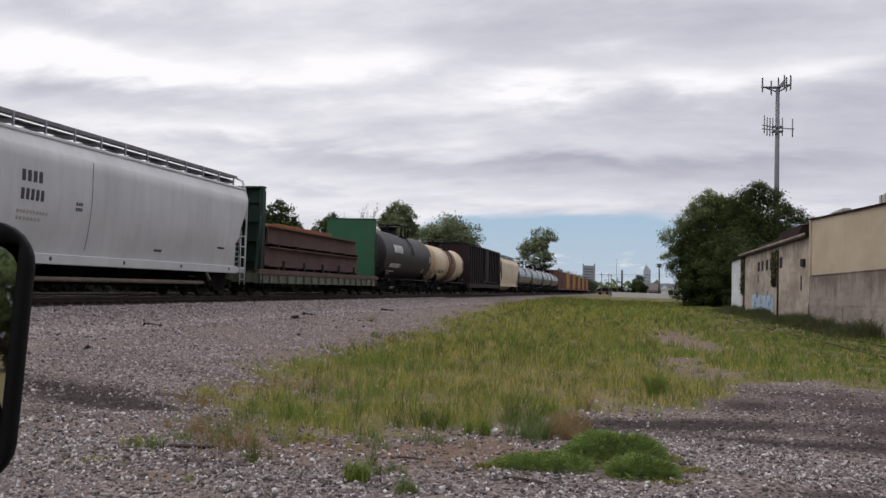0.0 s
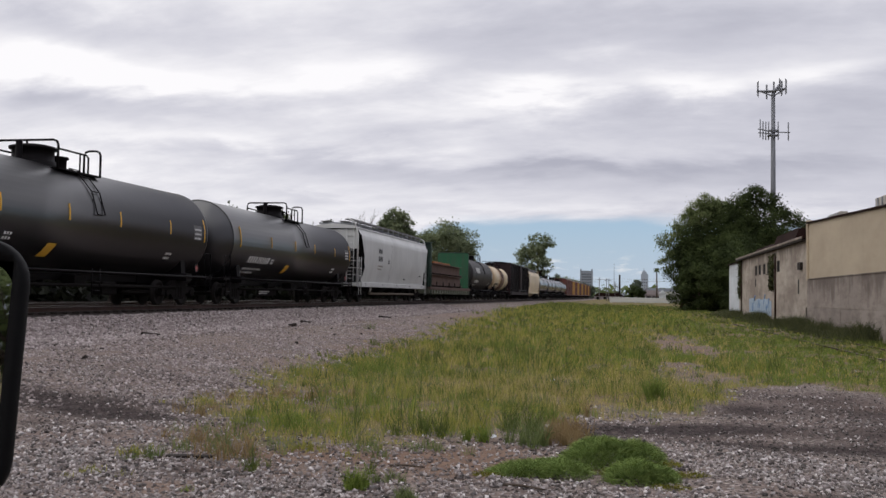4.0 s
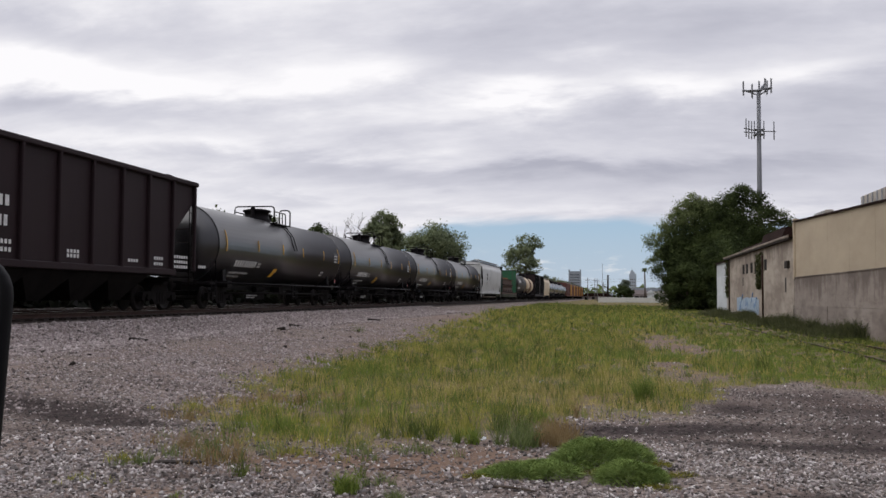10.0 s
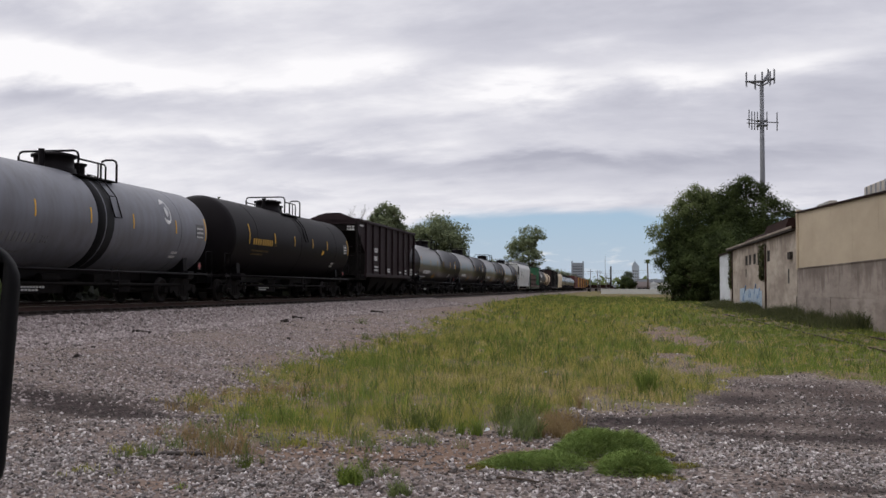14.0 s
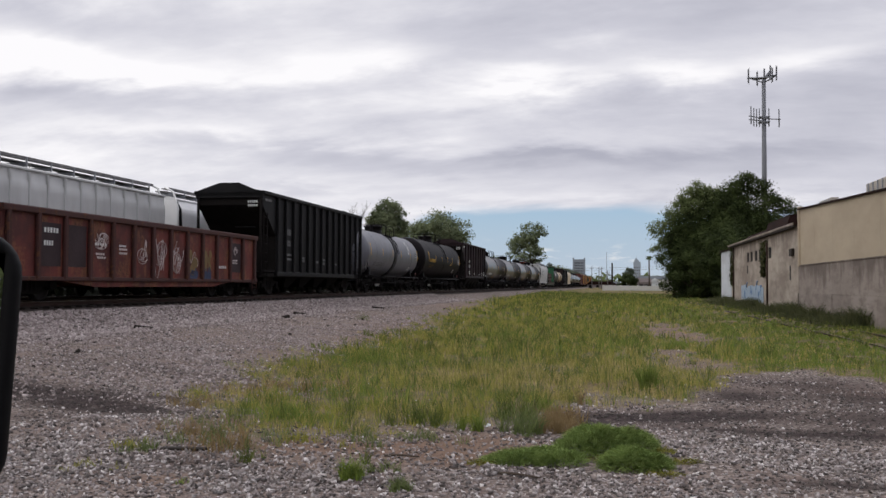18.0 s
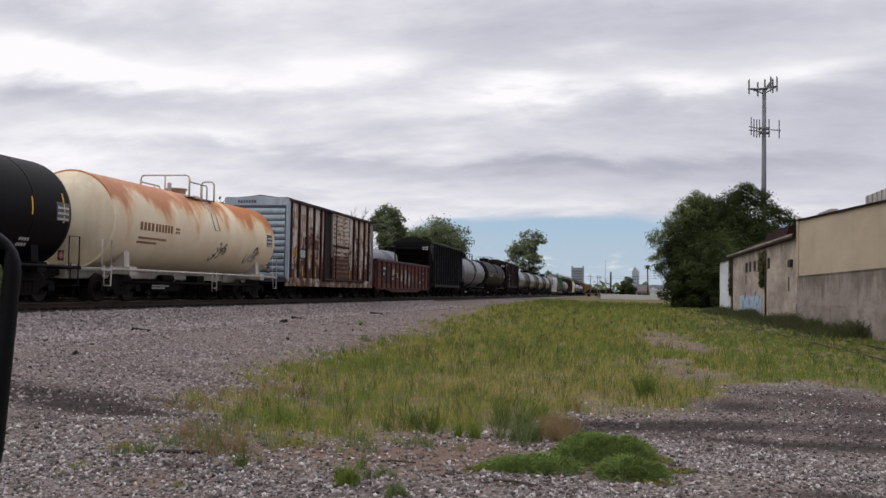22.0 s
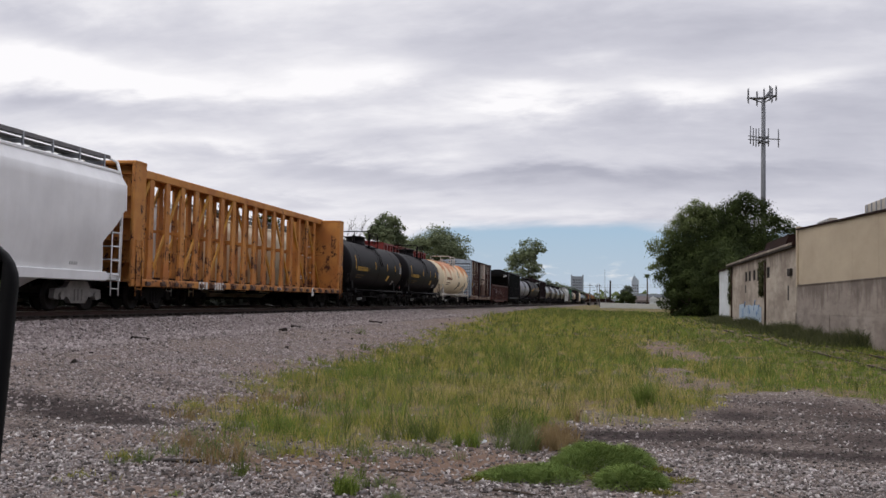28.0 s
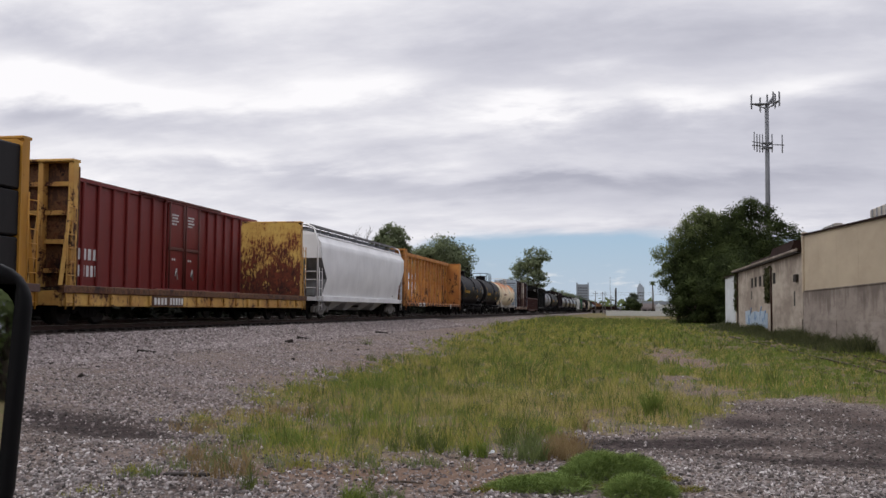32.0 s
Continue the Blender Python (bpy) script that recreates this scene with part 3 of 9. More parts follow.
        bm.to_mesh(me)
        bm.free()
        return me


CACHE = {}


def part(name, m, material, parent, label="", at=None):
    """Links a mesh as one object under a thing or a part. m: a Mesh, or mesh data made before."""
    data = m if isinstance(m, bpy.types.Mesh) else m.data(name, material)
    ob = new(name, data)
    ob.parent = parent
    if at is not None:
        ob.matrix_basis = at
    if label:
        ob["label"] = label
    return ob


def shared(key, material, build):
    """Mesh data that alike parts share."""
    if key not in CACHE:
        CACHE[key] = build().data(key, material)
    return CACHE[key]


def thing(name, x, y, z, label, category, group="", kind=""):
    ob = new(name)
    ob.location = (x, y, z)
    ob.empty_display_size = 0.3
    return tagged(ob, label, category, group, kind)


def bulk(name, verts, faces, material, parent=None, smooth=False, normals=None):
    """One object from arrays, for what nobody could count. verts: n x 3; faces: m x 3 or m x 4."""
    me = bpy.data.meshes.new(name)
    k = faces.shape[1]
    me.vertices.add(len(verts))
    me.vertices.foreach_set("co", verts.astype(np.float32).ravel())
    me.loops.add(faces.size)
    me.loops.foreach_set("vertex_index", faces.astype(np.int32).ravel())
    me.polygons.add(len(faces))
    me.polygons.foreach_set("loop_start", np.arange(0, faces.size, k, dtype=np.int32))
    me.update(calc_edges=True)
    me.validate()
    if smooth:
        me.polygons.foreach_set("use_smooth", np.ones(len(faces), bool))
    if normals is not None:
        a = me.attributes.new("custom_normal", "FLOAT_VECTOR", "POINT")
        a.data.foreach_set("vector", normals.astype(np.float32).ravel())
        me.update()
    me.materials.append(material)
    ob = new(name, me)
    ob.parent = parent
    return ob


# ---- ground ----
RAIL_Z, TRACK_X, TRACK2_X = 1.04, -16.3, -20.5
LEAN = 0.0046          # the tracks bear slightly towards +x as they go away
rng = np.random.default_rng(7)


def smooth(a, b, v):
    t = np.clip((v - a) / (b - a), 0, 1)
    return t * t * (3 - 2 * t)


def ripple(x, y, s, seed):
    """Cheap smooth unevenness, about -1 to 1."""
    a = np.sin(x * s * 1.0 + seed) * np.cos(y * s * 1.3 + 2.1 * seed)
    b = np.sin(x * s * 2.3 + y * s * 1.7 + 3.7 * seed) * 0.5
    c = np.sin(y * s * 4.1 - x * s * 3.1 + 1.3 * seed) * 0.3
    return (a + b + c) / 1.5


def ground_z(x, y):
    """The ground's height: level by the vehicle, rising to the ballast of two tracks."""
    x, y = np.asarray(x, float), np.asarray(y, float)
    d = LEAN * y - x
    z = 0.42 * smooth(4.5, 11.6, d) + 0.44 * smooth(12.1, 14.7, d)
    z = z + 0.9 * smooth(24.0, 28.0, d)
    near = np.exp(-(((y - 20) / 60) ** 2)) * (d < 11.5)
    z = z + 0.4 * smooth(85, 190, y) * smooth(11.5, 9.0, d)
    return z + near * (0.035 * ripple(x, y, 0.55, 1.0) + 0.015 * ripple(x, y, 2.2, 2.0))


def spots(x, y, rows):
    """Soft round patches: x, y, half widths, weight."""
    out = 0 * x
    for cx, cy, rx, ry, k in rows:
        out = out + k * np.exp(-(((x - cx) / rx) ** 2 + ((y - cy) / ry) ** 2))
    return out


BARE = ((1.7, 36, 1.0, 6.0, 0.9), (2.3, 30, 0.8, 2.5, 0.8), (1.5, 19.7, 0.7, 1.6, 0.9), (1.2, 23.0, 0.5, 1.5, 0.7), (-4.9, 14.2, 0.7, 0.9, 0.55), (-1.2, 17.4, 0.5, 0.5, 0.5),
        (-4.0, 10.4, 0.8, 0.5, 0.5), (-2.2, 10.6, 0.4, 0.5, 0.6), (3.8, 29, 0.5, 1.5, 0.5), (-3.2, 19.5, 0.8, 0.8, 0.35), (-6.6, 34, 1.2, 4, 0.5), (-9.0, 58, 0.9, 8, 0.7))


def grass_cover(x, y):
    """How densely grass stands at a place, 0 to 1."""
    x, y = np.asarray(x, float), np.asarray(y, float)
    front = np.interp(x, [-7, -5.7, -5.2, -4.3, -3.95, -3.55, -3.1, -2.1, -1.5, -0.8, -0.4, 0.9, 1.5, 2.2, 3.3, 4.3, 6.0, 9.0],
                      [16, 12.4, 11.5, 10.2, 9.6, 9.2, 9.3, 9.9, 10.6, 11.9, 13.0, 13.2, 15.2, 18.2, 19.2, 16.6, 15.5, 15.5])
    side = np.interp(y, [9, 13, 15, 18, 22, 30, 38, 62, 100, 210], [-5.4, -5.7, -6.0, -6.3, -6.3, -6.7, -7.4, -9.4, -10.4, -10.6])
    w = 0.6 * ripple(x, y, 1.1, 5.0) + 0.7 * ripple(x, y, 2.9, 9.0) + 0.5 * ripple(x, y, 6.5, 2.0)
    a = smooth(-0.5, 1.3, y - front + w) * smooth(-0.5, 0.9, x - side + 0.7 * w)
    bare = spots(x, y, BARE)
    spur = np.exp(-(((x - 7.38) / 0.8) ** 4)) * (0.15 + 0.5 * ripple(x, y, 1.1, 6.0))
    return np.clip(a * (1 - np.clip(1.1 * bare + 0.35 * w * bare, 0, 0.95)) * (1 - np.clip(spur, 0, 0.8)), 0, 1) * (x < 9.4)


def red_soil(x, y):
    """Bare reddish dirt, 0 to 1."""
    x, y = np.asarray(x, float), np.asarray(y, float)
    rows = ((-1.3, 9.5, 0.55, 0.8, 1.3), (-1.9, 9.2, 0.6, 0.35, 1.1), (-2.4, 9.15, 0.9, 0.45, 0.9), (-1.5, 8.5, 0.5, 0.3, 0.7), (-4.9, 14.2, 0.9, 1.2, 0.9), (-4.0, 10.2, 1.0, 0.6, 0.6), (3.7, 15.0, 0.7, 1.0, 0.6),
            (-3.6, 7.4, 0.35, 0.2, 0.9), (-3.3, 8.9, 0.9, 0.4, 0.8), (-2.9, 8.2, 0.7, 0.25, 0.6), (-6.6, 26, 0.8, 8.0, 0.5))
    return np.clip(spots(x, y, rows) + 0.7 * spots(x, y, BARE), 0, 1)


def steps(*runs):
    out = []
    for a, b, n in runs:
        out += list(np.linspace(a, b, n, endpoint=False))
    return np.array(out)


gx = np.concatenate([-np.geomspace(3000, 30, 22)[:-1], steps((-30, -14, 24), (-14, 10, 130), (10, 40, 12)), np.geomspace(40, 3000, 18)])
gy = np.concatenate([-np.geomspace(3000, 10, 16)[:-1], steps((-10, 5, 10), (5, 30, 130), (30, 120, 90)), np.geomspace(120, 4500, 26)])
XX, YY = np.meshgrid(gx, gy, indexing="ij")
ZZ = ground_z(XX, YY)
verts = np.stack([XX, YY, ZZ], -1).reshape(-1, 3)
idx = np.arange(len(gx) * len(gy)).reshape(len(gx), len(gy))
quads = np.stack([idx[:-1, :-1], idx[1:, :-1], idx[1:, 1:], idx[:-1, 1:]], -1).reshape(-1, 4)


def ground_material():
    k = Nodes("gravel_dirt_and_turf")
    v = k.coords(world=True)
    att = k.n.new("ShaderNodeAttribute")
    att.attribute_name = "cover"
    sep = k.n.new("ShaderNodeSeparateColor")
    k.l.new(att.outputs["Color"], sep.inputs[0])
    turf, ballast, dirt = sep.outputs
    cells = k.voronoi(v, 24.0, "Color")
    dist = k.voronoi(v, 24.0, "Distance")
    tone = k.n.new("ShaderNodeSeparateColor")
    k.l.new(cells, tone.inputs[0])
    pebble = k.ramp(tone.outputs[0], (0.0, (0.095, 0.076, 0.067)), (0.45, (0.239, 0.197, 0.174)), (0.8, (0.350, 0.296, 0.267)), (1.0, (0.557, 0.495, 0.452)))
    pebble = k.mix(k.ramp(dist, (0.3, 0.0), (0.7, 0.6)), pebble, (0.080, 0.064, 0.055))
    broad = k.noise(v, 0.35, 5, 0.6)
    mid = k.noise(v, 1.7, 5, 0.6)
    soil = k.mix(k.noise(v, 6.0, 6), (0.120, 0.087, 0.075), (0.240, 0.184, 0.161))
    redsoil = k.mix(k.noise(v, 5.0, 6), (0.125, 0.080, 0.058), (0.200, 0.140, 0.106))
    pebble = k.mix(0.20, pebble, (0.045, 0.035, 0.033))
    gravel = k.mix(k.ramp(k.math("ADD", k.math("MULTIPLY", broad, 0.5), k.math("MULTIPLY", mid, 0.5)), (0.42, 0.0), (0.62, 0.75)), pebble, soil)
    bl = k.mix(0.25, pebble, (0.191, 0.156, 0.139))
    c = k.mix(ballast, gravel, bl)
    c = k.mix(dirt, c, redsoil)
    green = k.mix(k.ramp(mid, (0.35, 0.0), (0.65, 1.0)), (0.10, 0.082, 0.042), (0.21, 0.15, 0.085))
    green = k.mix(k.ramp(broad, (0.4, 0.0), (0.65, 0.8)), green, (0.10, 0.11, 0.032))
    att2 = k.n.new("ShaderNodeAttribute")
    att2.attribute_name = "stain"
    sep2 = k.n.new("ShaderNodeSeparateColor")
    k.l.new(att2.outputs["Color"], sep2.inputs[0])
    ragged = k.math("MULTIPLY", sep2.outputs[1], k.ramp(k.math("ADD", k.math("MULTIPLY", mid, 0.6), k.math("MULTIPLY", k.noise(v, 8.0, 4), 0.4)), (0.24, 0.0), (0.42, 1.0)))
    c = k.mix(ragged, c, k.mix(tone.outputs[1], (0.026, 0.020, 0.0195), (0.070, 0.055, 0.052)))
    # red channel: near-black track bed, under-train shade painted in along with oil
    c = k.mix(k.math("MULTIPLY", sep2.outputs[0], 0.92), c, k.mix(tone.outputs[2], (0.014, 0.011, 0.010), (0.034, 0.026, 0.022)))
    c = k.mix(turf, c, green)
    k.bump(k.math("ADD", k.math("MULTIPLY", dist, -0.7), k.math("MULTIPLY", k.noise(v, 30.0, 4), 0.5)), 0.7, 0.04)
    return k.done(c, 0.95, 0.0, 0.04)


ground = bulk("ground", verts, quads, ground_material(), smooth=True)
tagged(ground, "grey gravel and rough grass rising to a ballast bank", "ground", kind="structure")
far_turf = smooth(60, 160, YY) * (XX > -11) + (np.abs(XX) > 60) + (XX < -34) + (YY < -6)
cover = np.zeros((XX.size, 4), np.float32)
cover[:, 0] = np.clip(grass_cover(XX, YY) ** 1.6 * 0.85 + far_turf, 0, 1).ravel() * 0.95
DD = LEAN * YY - XX
cover[:, 1] = (smooth(11.4, 12.2, DD) * smooth(25, 24, DD)).ravel()
cover[:, 2] = red_soil(XX, YY).ravel()
cover[:, 3] = 1
att = ground.data.color_attributes.new("cover", "FLOAT_COLOR", "POINT")
att.data.foreach_set("color", cover.ravel())
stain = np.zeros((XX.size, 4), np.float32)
# track bed and far bank: shade below the cars as colour, besides oil
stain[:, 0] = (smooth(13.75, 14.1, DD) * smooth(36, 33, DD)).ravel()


def dark_patch(x, y):
    """Oily dark patches on the lot, 0 to 1."""
    x, y = np.asarray(x, float), np.asarray(y, float)
    out = spots(x, y, ((-7.3, 11.7, 1.3, 0.7, 1.3), (-6.1, 11.0, 0.9, 0.42, 1.2), (-6.3, 9.9, 0.5, 0.3, 0.5), (-5.4, 10.9, 0.4, 0.3, 0.6), (-5.7, 12.1, 0.7, 0.25, 0.6), (0.05, 11.75, 0.6, 0.42, 1.5), (0.7, 12.05, 0.6, 0.4, 1.4), (-0.35, 11.15, 0.35, 0.25, 1.0), (1.4, 12.4, 0.7, 0.4, 0.9),
                       (1.7, 14.2, 0.6, 0.7, 0.95), (2.3, 11.05, 1.0, 0.32, 1.4), (1.1, 11.2, 0.5, 0.2, 0.8), (3.1, 12.2, 1.2, 0.9, 0.85), (3.4, 14.2, 1.0, 1.1, 0.8), (2.9, 16.4, 1.3, 1.5, 0.75), (1.8, 8.15, 0.6, 0.14, 1.4), (-0.7, 8.0, 0.5, 0.12, 0.9),
                       (-3.6, 8.0, 0.5, 0.18, 0.7), (-2.0, 7.5, 0.8, 0.15, 0.7), (-7.0, 15.0, 1.6, 0.6, 0.5)))
    return np.clip(out, 0, 1)


stain[:, 1] = dark_patch(XX, YY).ravel()
stain[:, 3] = 1
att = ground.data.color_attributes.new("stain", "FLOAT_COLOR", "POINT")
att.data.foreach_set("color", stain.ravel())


# ---- loose stones ----
def lump_shapes(n, seed):
    """n rough stones of 8 corners and 12 faces."""
    r = np.random.default_rng(seed)
    base = np.array([(x, y, z) for x in (-1, 1) for y in (-1, 1) for z in (-1, 1)], float)
    tri = np.array([(0, 1, 3), (0, 3, 2), (4, 6, 7), (4, 7, 5), (0, 4, 5), (0, 5, 1), (2, 3, 7), (2, 7, 6), (0, 2, 6), (0, 6, 4), (1, 5, 7), (1, 7, 3)])
    return base[None] * r.uniform(0.12, 1.05, (n, 8, 3)) * 0.72, tri


def scatter(name, pts, size, seed, material, label, flat=0.75):
    r = np.random.default_rng(seed)
    n = len(pts)
    shp, tri = lump_shapes(40, seed)
    s = shp[r.integers(0, 40, n)] * size[:, None, None]
    s[:, :, 2] *= flat
    q = r.normal(size=(n, 4))
    q[:, 1:3] *= 0.35
    q /= np.linalg.norm(q, axis=1, keepdims=True)
    w, x, y, z = q.T
    R = np.stack([np.stack([1 - 2 * (y * y + z * z), 2 * (x * y - z * w), 2 * (x * z + y * w)], -1),
                  np.stack([2 * (x * y + z * w), 1 - 2 * (x * x + z * z), 2 * (y * z - x * w)], -1),
                  np.stack([2 * (x * z - y * w), 2 * (y * z + x * w), 1 - 2 * (x * x + y * y)], -1)], 1)
    V = np.einsum("nij,nkj->nki", R, s) + pts[:, None, :]
    Fc = tri[None] + (np.arange(n) * 8)[:, None, None]
    return tagged(bulk(name, V.reshape(-1, 3), Fc.reshape(-1, 3), material), label, "stones", kind="stuff")


def sprinkle(n, x0, x1, y0, y1, keep, power=1.0):
    y = y0 + (y1 - y0) * rng.random(n) ** power
    x = x0 + (x1 - x0) * rng.random(n)
    p = keep(x, y)
    ok = rng.random(n) < p
    return x[ok], y[ok]


def patchy(x, y, s, seed):
    return smooth(-0.5, 0.5, ripple(x, y, s, seed) + 0.6 * ripple(x, y, s * 2.7, seed + 3))


def sharp_(x, y):
    return smooth(-0.1, 0.4, ripple(x, y, 1.9, 23.0) + 0.7 * ripple(y, x, 5.1, 27.0))


def drift(x, y):
    """Where loose pale stones lie thickest."""
    return np.clip(spots(x, y, ((1.3, 9.5, 1.1, 0.6, 1.1), (2.4, 9.3, 1.0, 0.6, 1.1), (0.9, 10.4, 0.6, 0.5, 0.8), (0.5, 8.0, 1.5, 0.4, 0.6), (-4.7, 8.1, 1.0, 0.8, 1.1), (-5.4, 9.2, 0.8, 0.6, 0.7), (-3.0, 7.4, 1.8, 0.5, 0.6), (2.6, 13.4, 0.9, 0.7, 0.45), (-5.3, 10.5, 0.8, 0.35, 0.8))), 0, 1)


x, y = sprinkle(330000, -9.5, 6.5, 5.2, 24, lambda x, y: (1 - 0.97 * grass_cover(x, y)) * (0.18 + 0.4 * patchy(x, y, 0.9, 4.0) + 0.5 * drift(x, y)) * (1 - 0.93 * dark_patch(x, y)) * (1 - 0.45 * red_soil(x, y)) * np.clip((30 - y) / 22, 0.15, 1), 1.6)
s = (0.010 + 0.029 * rng.random(len(x)) ** 2.5) * (1 + 0.1 * drift(x, y))
scatter("gravel", np.stack([x, y, ground_z(x, y) + s * 0.12], -1), s, 11, M_STONEW, "pale crushed stones strewn over the dirt lot", 0.55)
x, y = sprinkle(60000, -9.0, 5.5, 5.6, 17.5, lambda x, y: (1 - grass_cover(x, y)) * np.clip(0.16 * sharp_(x, y) + 0.9 * dark_patch(x, y), 0, 1) * np.clip((24 - y) / 16, 0.2, 1), 1.4)
s = 0.010 + 0.022 * rng.random(len(x)) ** 2.5
scatter("dark_gravel", np.stack([x, y, ground_z(x, y) + s * 0.15], -1), s, 17, M_STONED, "dark oily stones and clods on the lot", 0.55)
x, y = sprinkle(7000, -6.0, 3.6, 5.6, 10.4, lambda x, y: (1 - grass_cover(x, y)) * (0.2 + 0.8 * patchy(x, y, 1.3, 17.0)) * (1 - 0.9 * dark_patch(x, y)) * (1 - 0.6 * red_soil(x, y)))
s = 0.018 + 0.026 * rng.random(len(x)) ** 2.2
scatter("gravel", np.stack([x, y, ground_z(x, y) + s * 0.1], -1), s, 16, M_STONEW, "larger broken stones in the near gravel", 0.5)
x, y = sprinkle(34000, -7.0, 4.5, 6.0, 13.0, lambda x, y: (1 - grass_cover(x, y)) * drift(x, y) ** 1.3 * (1 - 0.9 * dark_patch(x, y)) * (0.15 + 0.6 * sharp_(x, y)))
s = 0.009 + 0.022 * rng.random(len(x)) ** 2.4
scatter("white_gravel", np.stack([x, y, ground_z(x, y) + s * 0.2], -1), s, 15, M_STONEP, "whitish broken stones in drifts", 0.5)
x, y = sprinkle(70000, -12.0, -4.0, 11, 48, lambda x, y: (1 - grass_cover(x, y)) * (0.3 + 0.7 * patchy(x, y, 0.6, 14.0)) * np.clip((60 - y) / 48, 0.1, 1) * (1 - 0.8 * dark_patch(x, y)), 1.4)
s = 0.018 + 0.038 * rng.random(len(x)) ** 3
scatter("gravel", np.stack([x, y, ground_z(x, y) + s * 0.1], -1), s, 13, M_STONE, "grey crushed stones on the dirt below the bank")
x, y = sprinkle(110, -13.4, -8.0, 12, 60, lambda x, y: 1 + 0 * x, 1.3)
s = 0.025 + 0.07 * rng.random(len(x)) ** 4
scatter("dark_debris", np.stack([x, y, ground_z(x, y) + s * 0.2], -1), s, 14, M_TIE, "dark lumps and splinters strewn over the ballast")
x, y = sprinkle(64000, -14.25, -10.6, 12, 75, lambda x, y: np.clip(1.25 - y / 80, 0.2, 1) * smooth(10.5, 11.9, -x), 1.5)
s = 0.034 + 0.045 * rng.random(len(x)) ** 2
x = x + LEAN * y
scatter("ballast", np.stack([x, y, ground_z(x, y) + s * 0.15], -1), s, 12, M_STONE, "grey ballast stones on the track's shoulder")


# ---- grass ----
def blades(name, x, y, h, wide, lean, material, label, seed, base=None):
    """Bent blades of two quads each."""
    r = np.random.default_rng(seed)
    n = len(x)
    a, b = r.uniform(-0.5 * np.pi, 0.5 * np.pi, n), r.uniform(0, 2 * np.pi, n)
    z = ground_z(x, y) - 0.01 if base is None else base
    ux, uy = np.cos(a) * wide, np.sin(a) * wide
    lx, ly = np.cos(b) * lean * h, np.sin(b) * lean * h
    P = np.empty((n, 6, 3))
    for i, (t, wv, bend, up) in enumerate(((0, 1.0, 0, 0), (0, 1.0, 0, 0), (0.55, 0.8, 0.35, 0.58), (0.55, 0.8, 0.35, 0.58), (1, 0.12, 1.0, 1.0), (1, 0.12, 1.0, 1.0))):
        sgn = -1 if i % 2 == 0 else 1
        P[:, i, 0] = x + sgn * ux * wv + lx * bend
        P[:, i, 1] = y + sgn * uy * wv + ly * bend
        P[:, i, 2] = z + h * up * (1 - 0.25 * (lean * bend) ** 2)
    q = np.array([(0, 1, 3, 2), (2, 3, 5, 4)])
    Fc = q[None] + (np.arange(n) * 6)[:, None, None]
    N = np.stack([0.55 * np.sin(a), -0.55 * np.cos(a), np.ones(n)], -1) + 0.25 * r.normal(size=(n, 3))
    N /= np.linalg.norm(N, axis=1, keepdims=True)
    return tagged(bulk(name, P.reshape(-1, 3), Fc.reshape(-1, 4), material, None, True, np.repeat(N, 6, 0)), label, "grass", kind="stuff")


def sharp(x, y, s, seed, lo=-0.1, hi=0.35):
    return smooth(lo, hi, ripple(x, y, s, seed) + 0.7 * ripple(y, x, s * 2.9, seed + 3) + 0.35 * ripple(x, y, s * 7.0, seed + 5))


TAN = ((-2.0, 16.5, 1.3, 1.2, 0.7), (-0.9, 14.6, 1.3, 1.2, 1.0), (0.4, 14.6, 1.1, 1.3, 1.0), (-0.2, 17.6, 1.2, 1.5, 0.6), (0.9, 22.5, 0.8, 2.2, 0.6), (1.6, 19.5, 1.0, 2.0, 0.8), (1.7, 37, 1.4, 6, 0.8),
       (-5.2, 12.4, 0.7, 1.2, 0.8), (-3.0, 9.6, 0.9, 0.5, 0.8), (-4.9, 14.3, 0.9, 1.4, 0.7), (-3.2, 15.5, 0.9, 1.2, 0.5), (-1.0, 20.0, 1.5, 2.0, 0.4), (-4.2, 24, 1.5, 3, 0.35))
FRESH = ((-4.2, 14.6, 0.7, 1.5, 0.7), (-4.8, 18.8, 1.0, 2.2, 0.8), (-2.5, 10.9, 0.5, 0.5, 0.5), (-3.6, 10.5, 0.5, 0.5, 0.5), (-4.0, 11.2, 0.4, 0.5, 0.6), (1.2, 25, 0.8, 2.0, 0.6), (4.9, 24, 2.0, 5.0, 1.2), (4.5, 32, 2.2, 10, 1.0), (6.0, 45, 2.0, 14, 0.7),
         (-0.2, 25, 1.2, 2.5, 0.6), (-1.3, 12.0, 0.7, 0.8, 0.5), (-2.9, 13.4, 0.8, 1.2, 0.7), (6.0, 19, 2.5, 3.0, 0.9), (-2.5, 28, 2.0, 5, 0.5), (3.4, 60, 4, 25, 0.5))


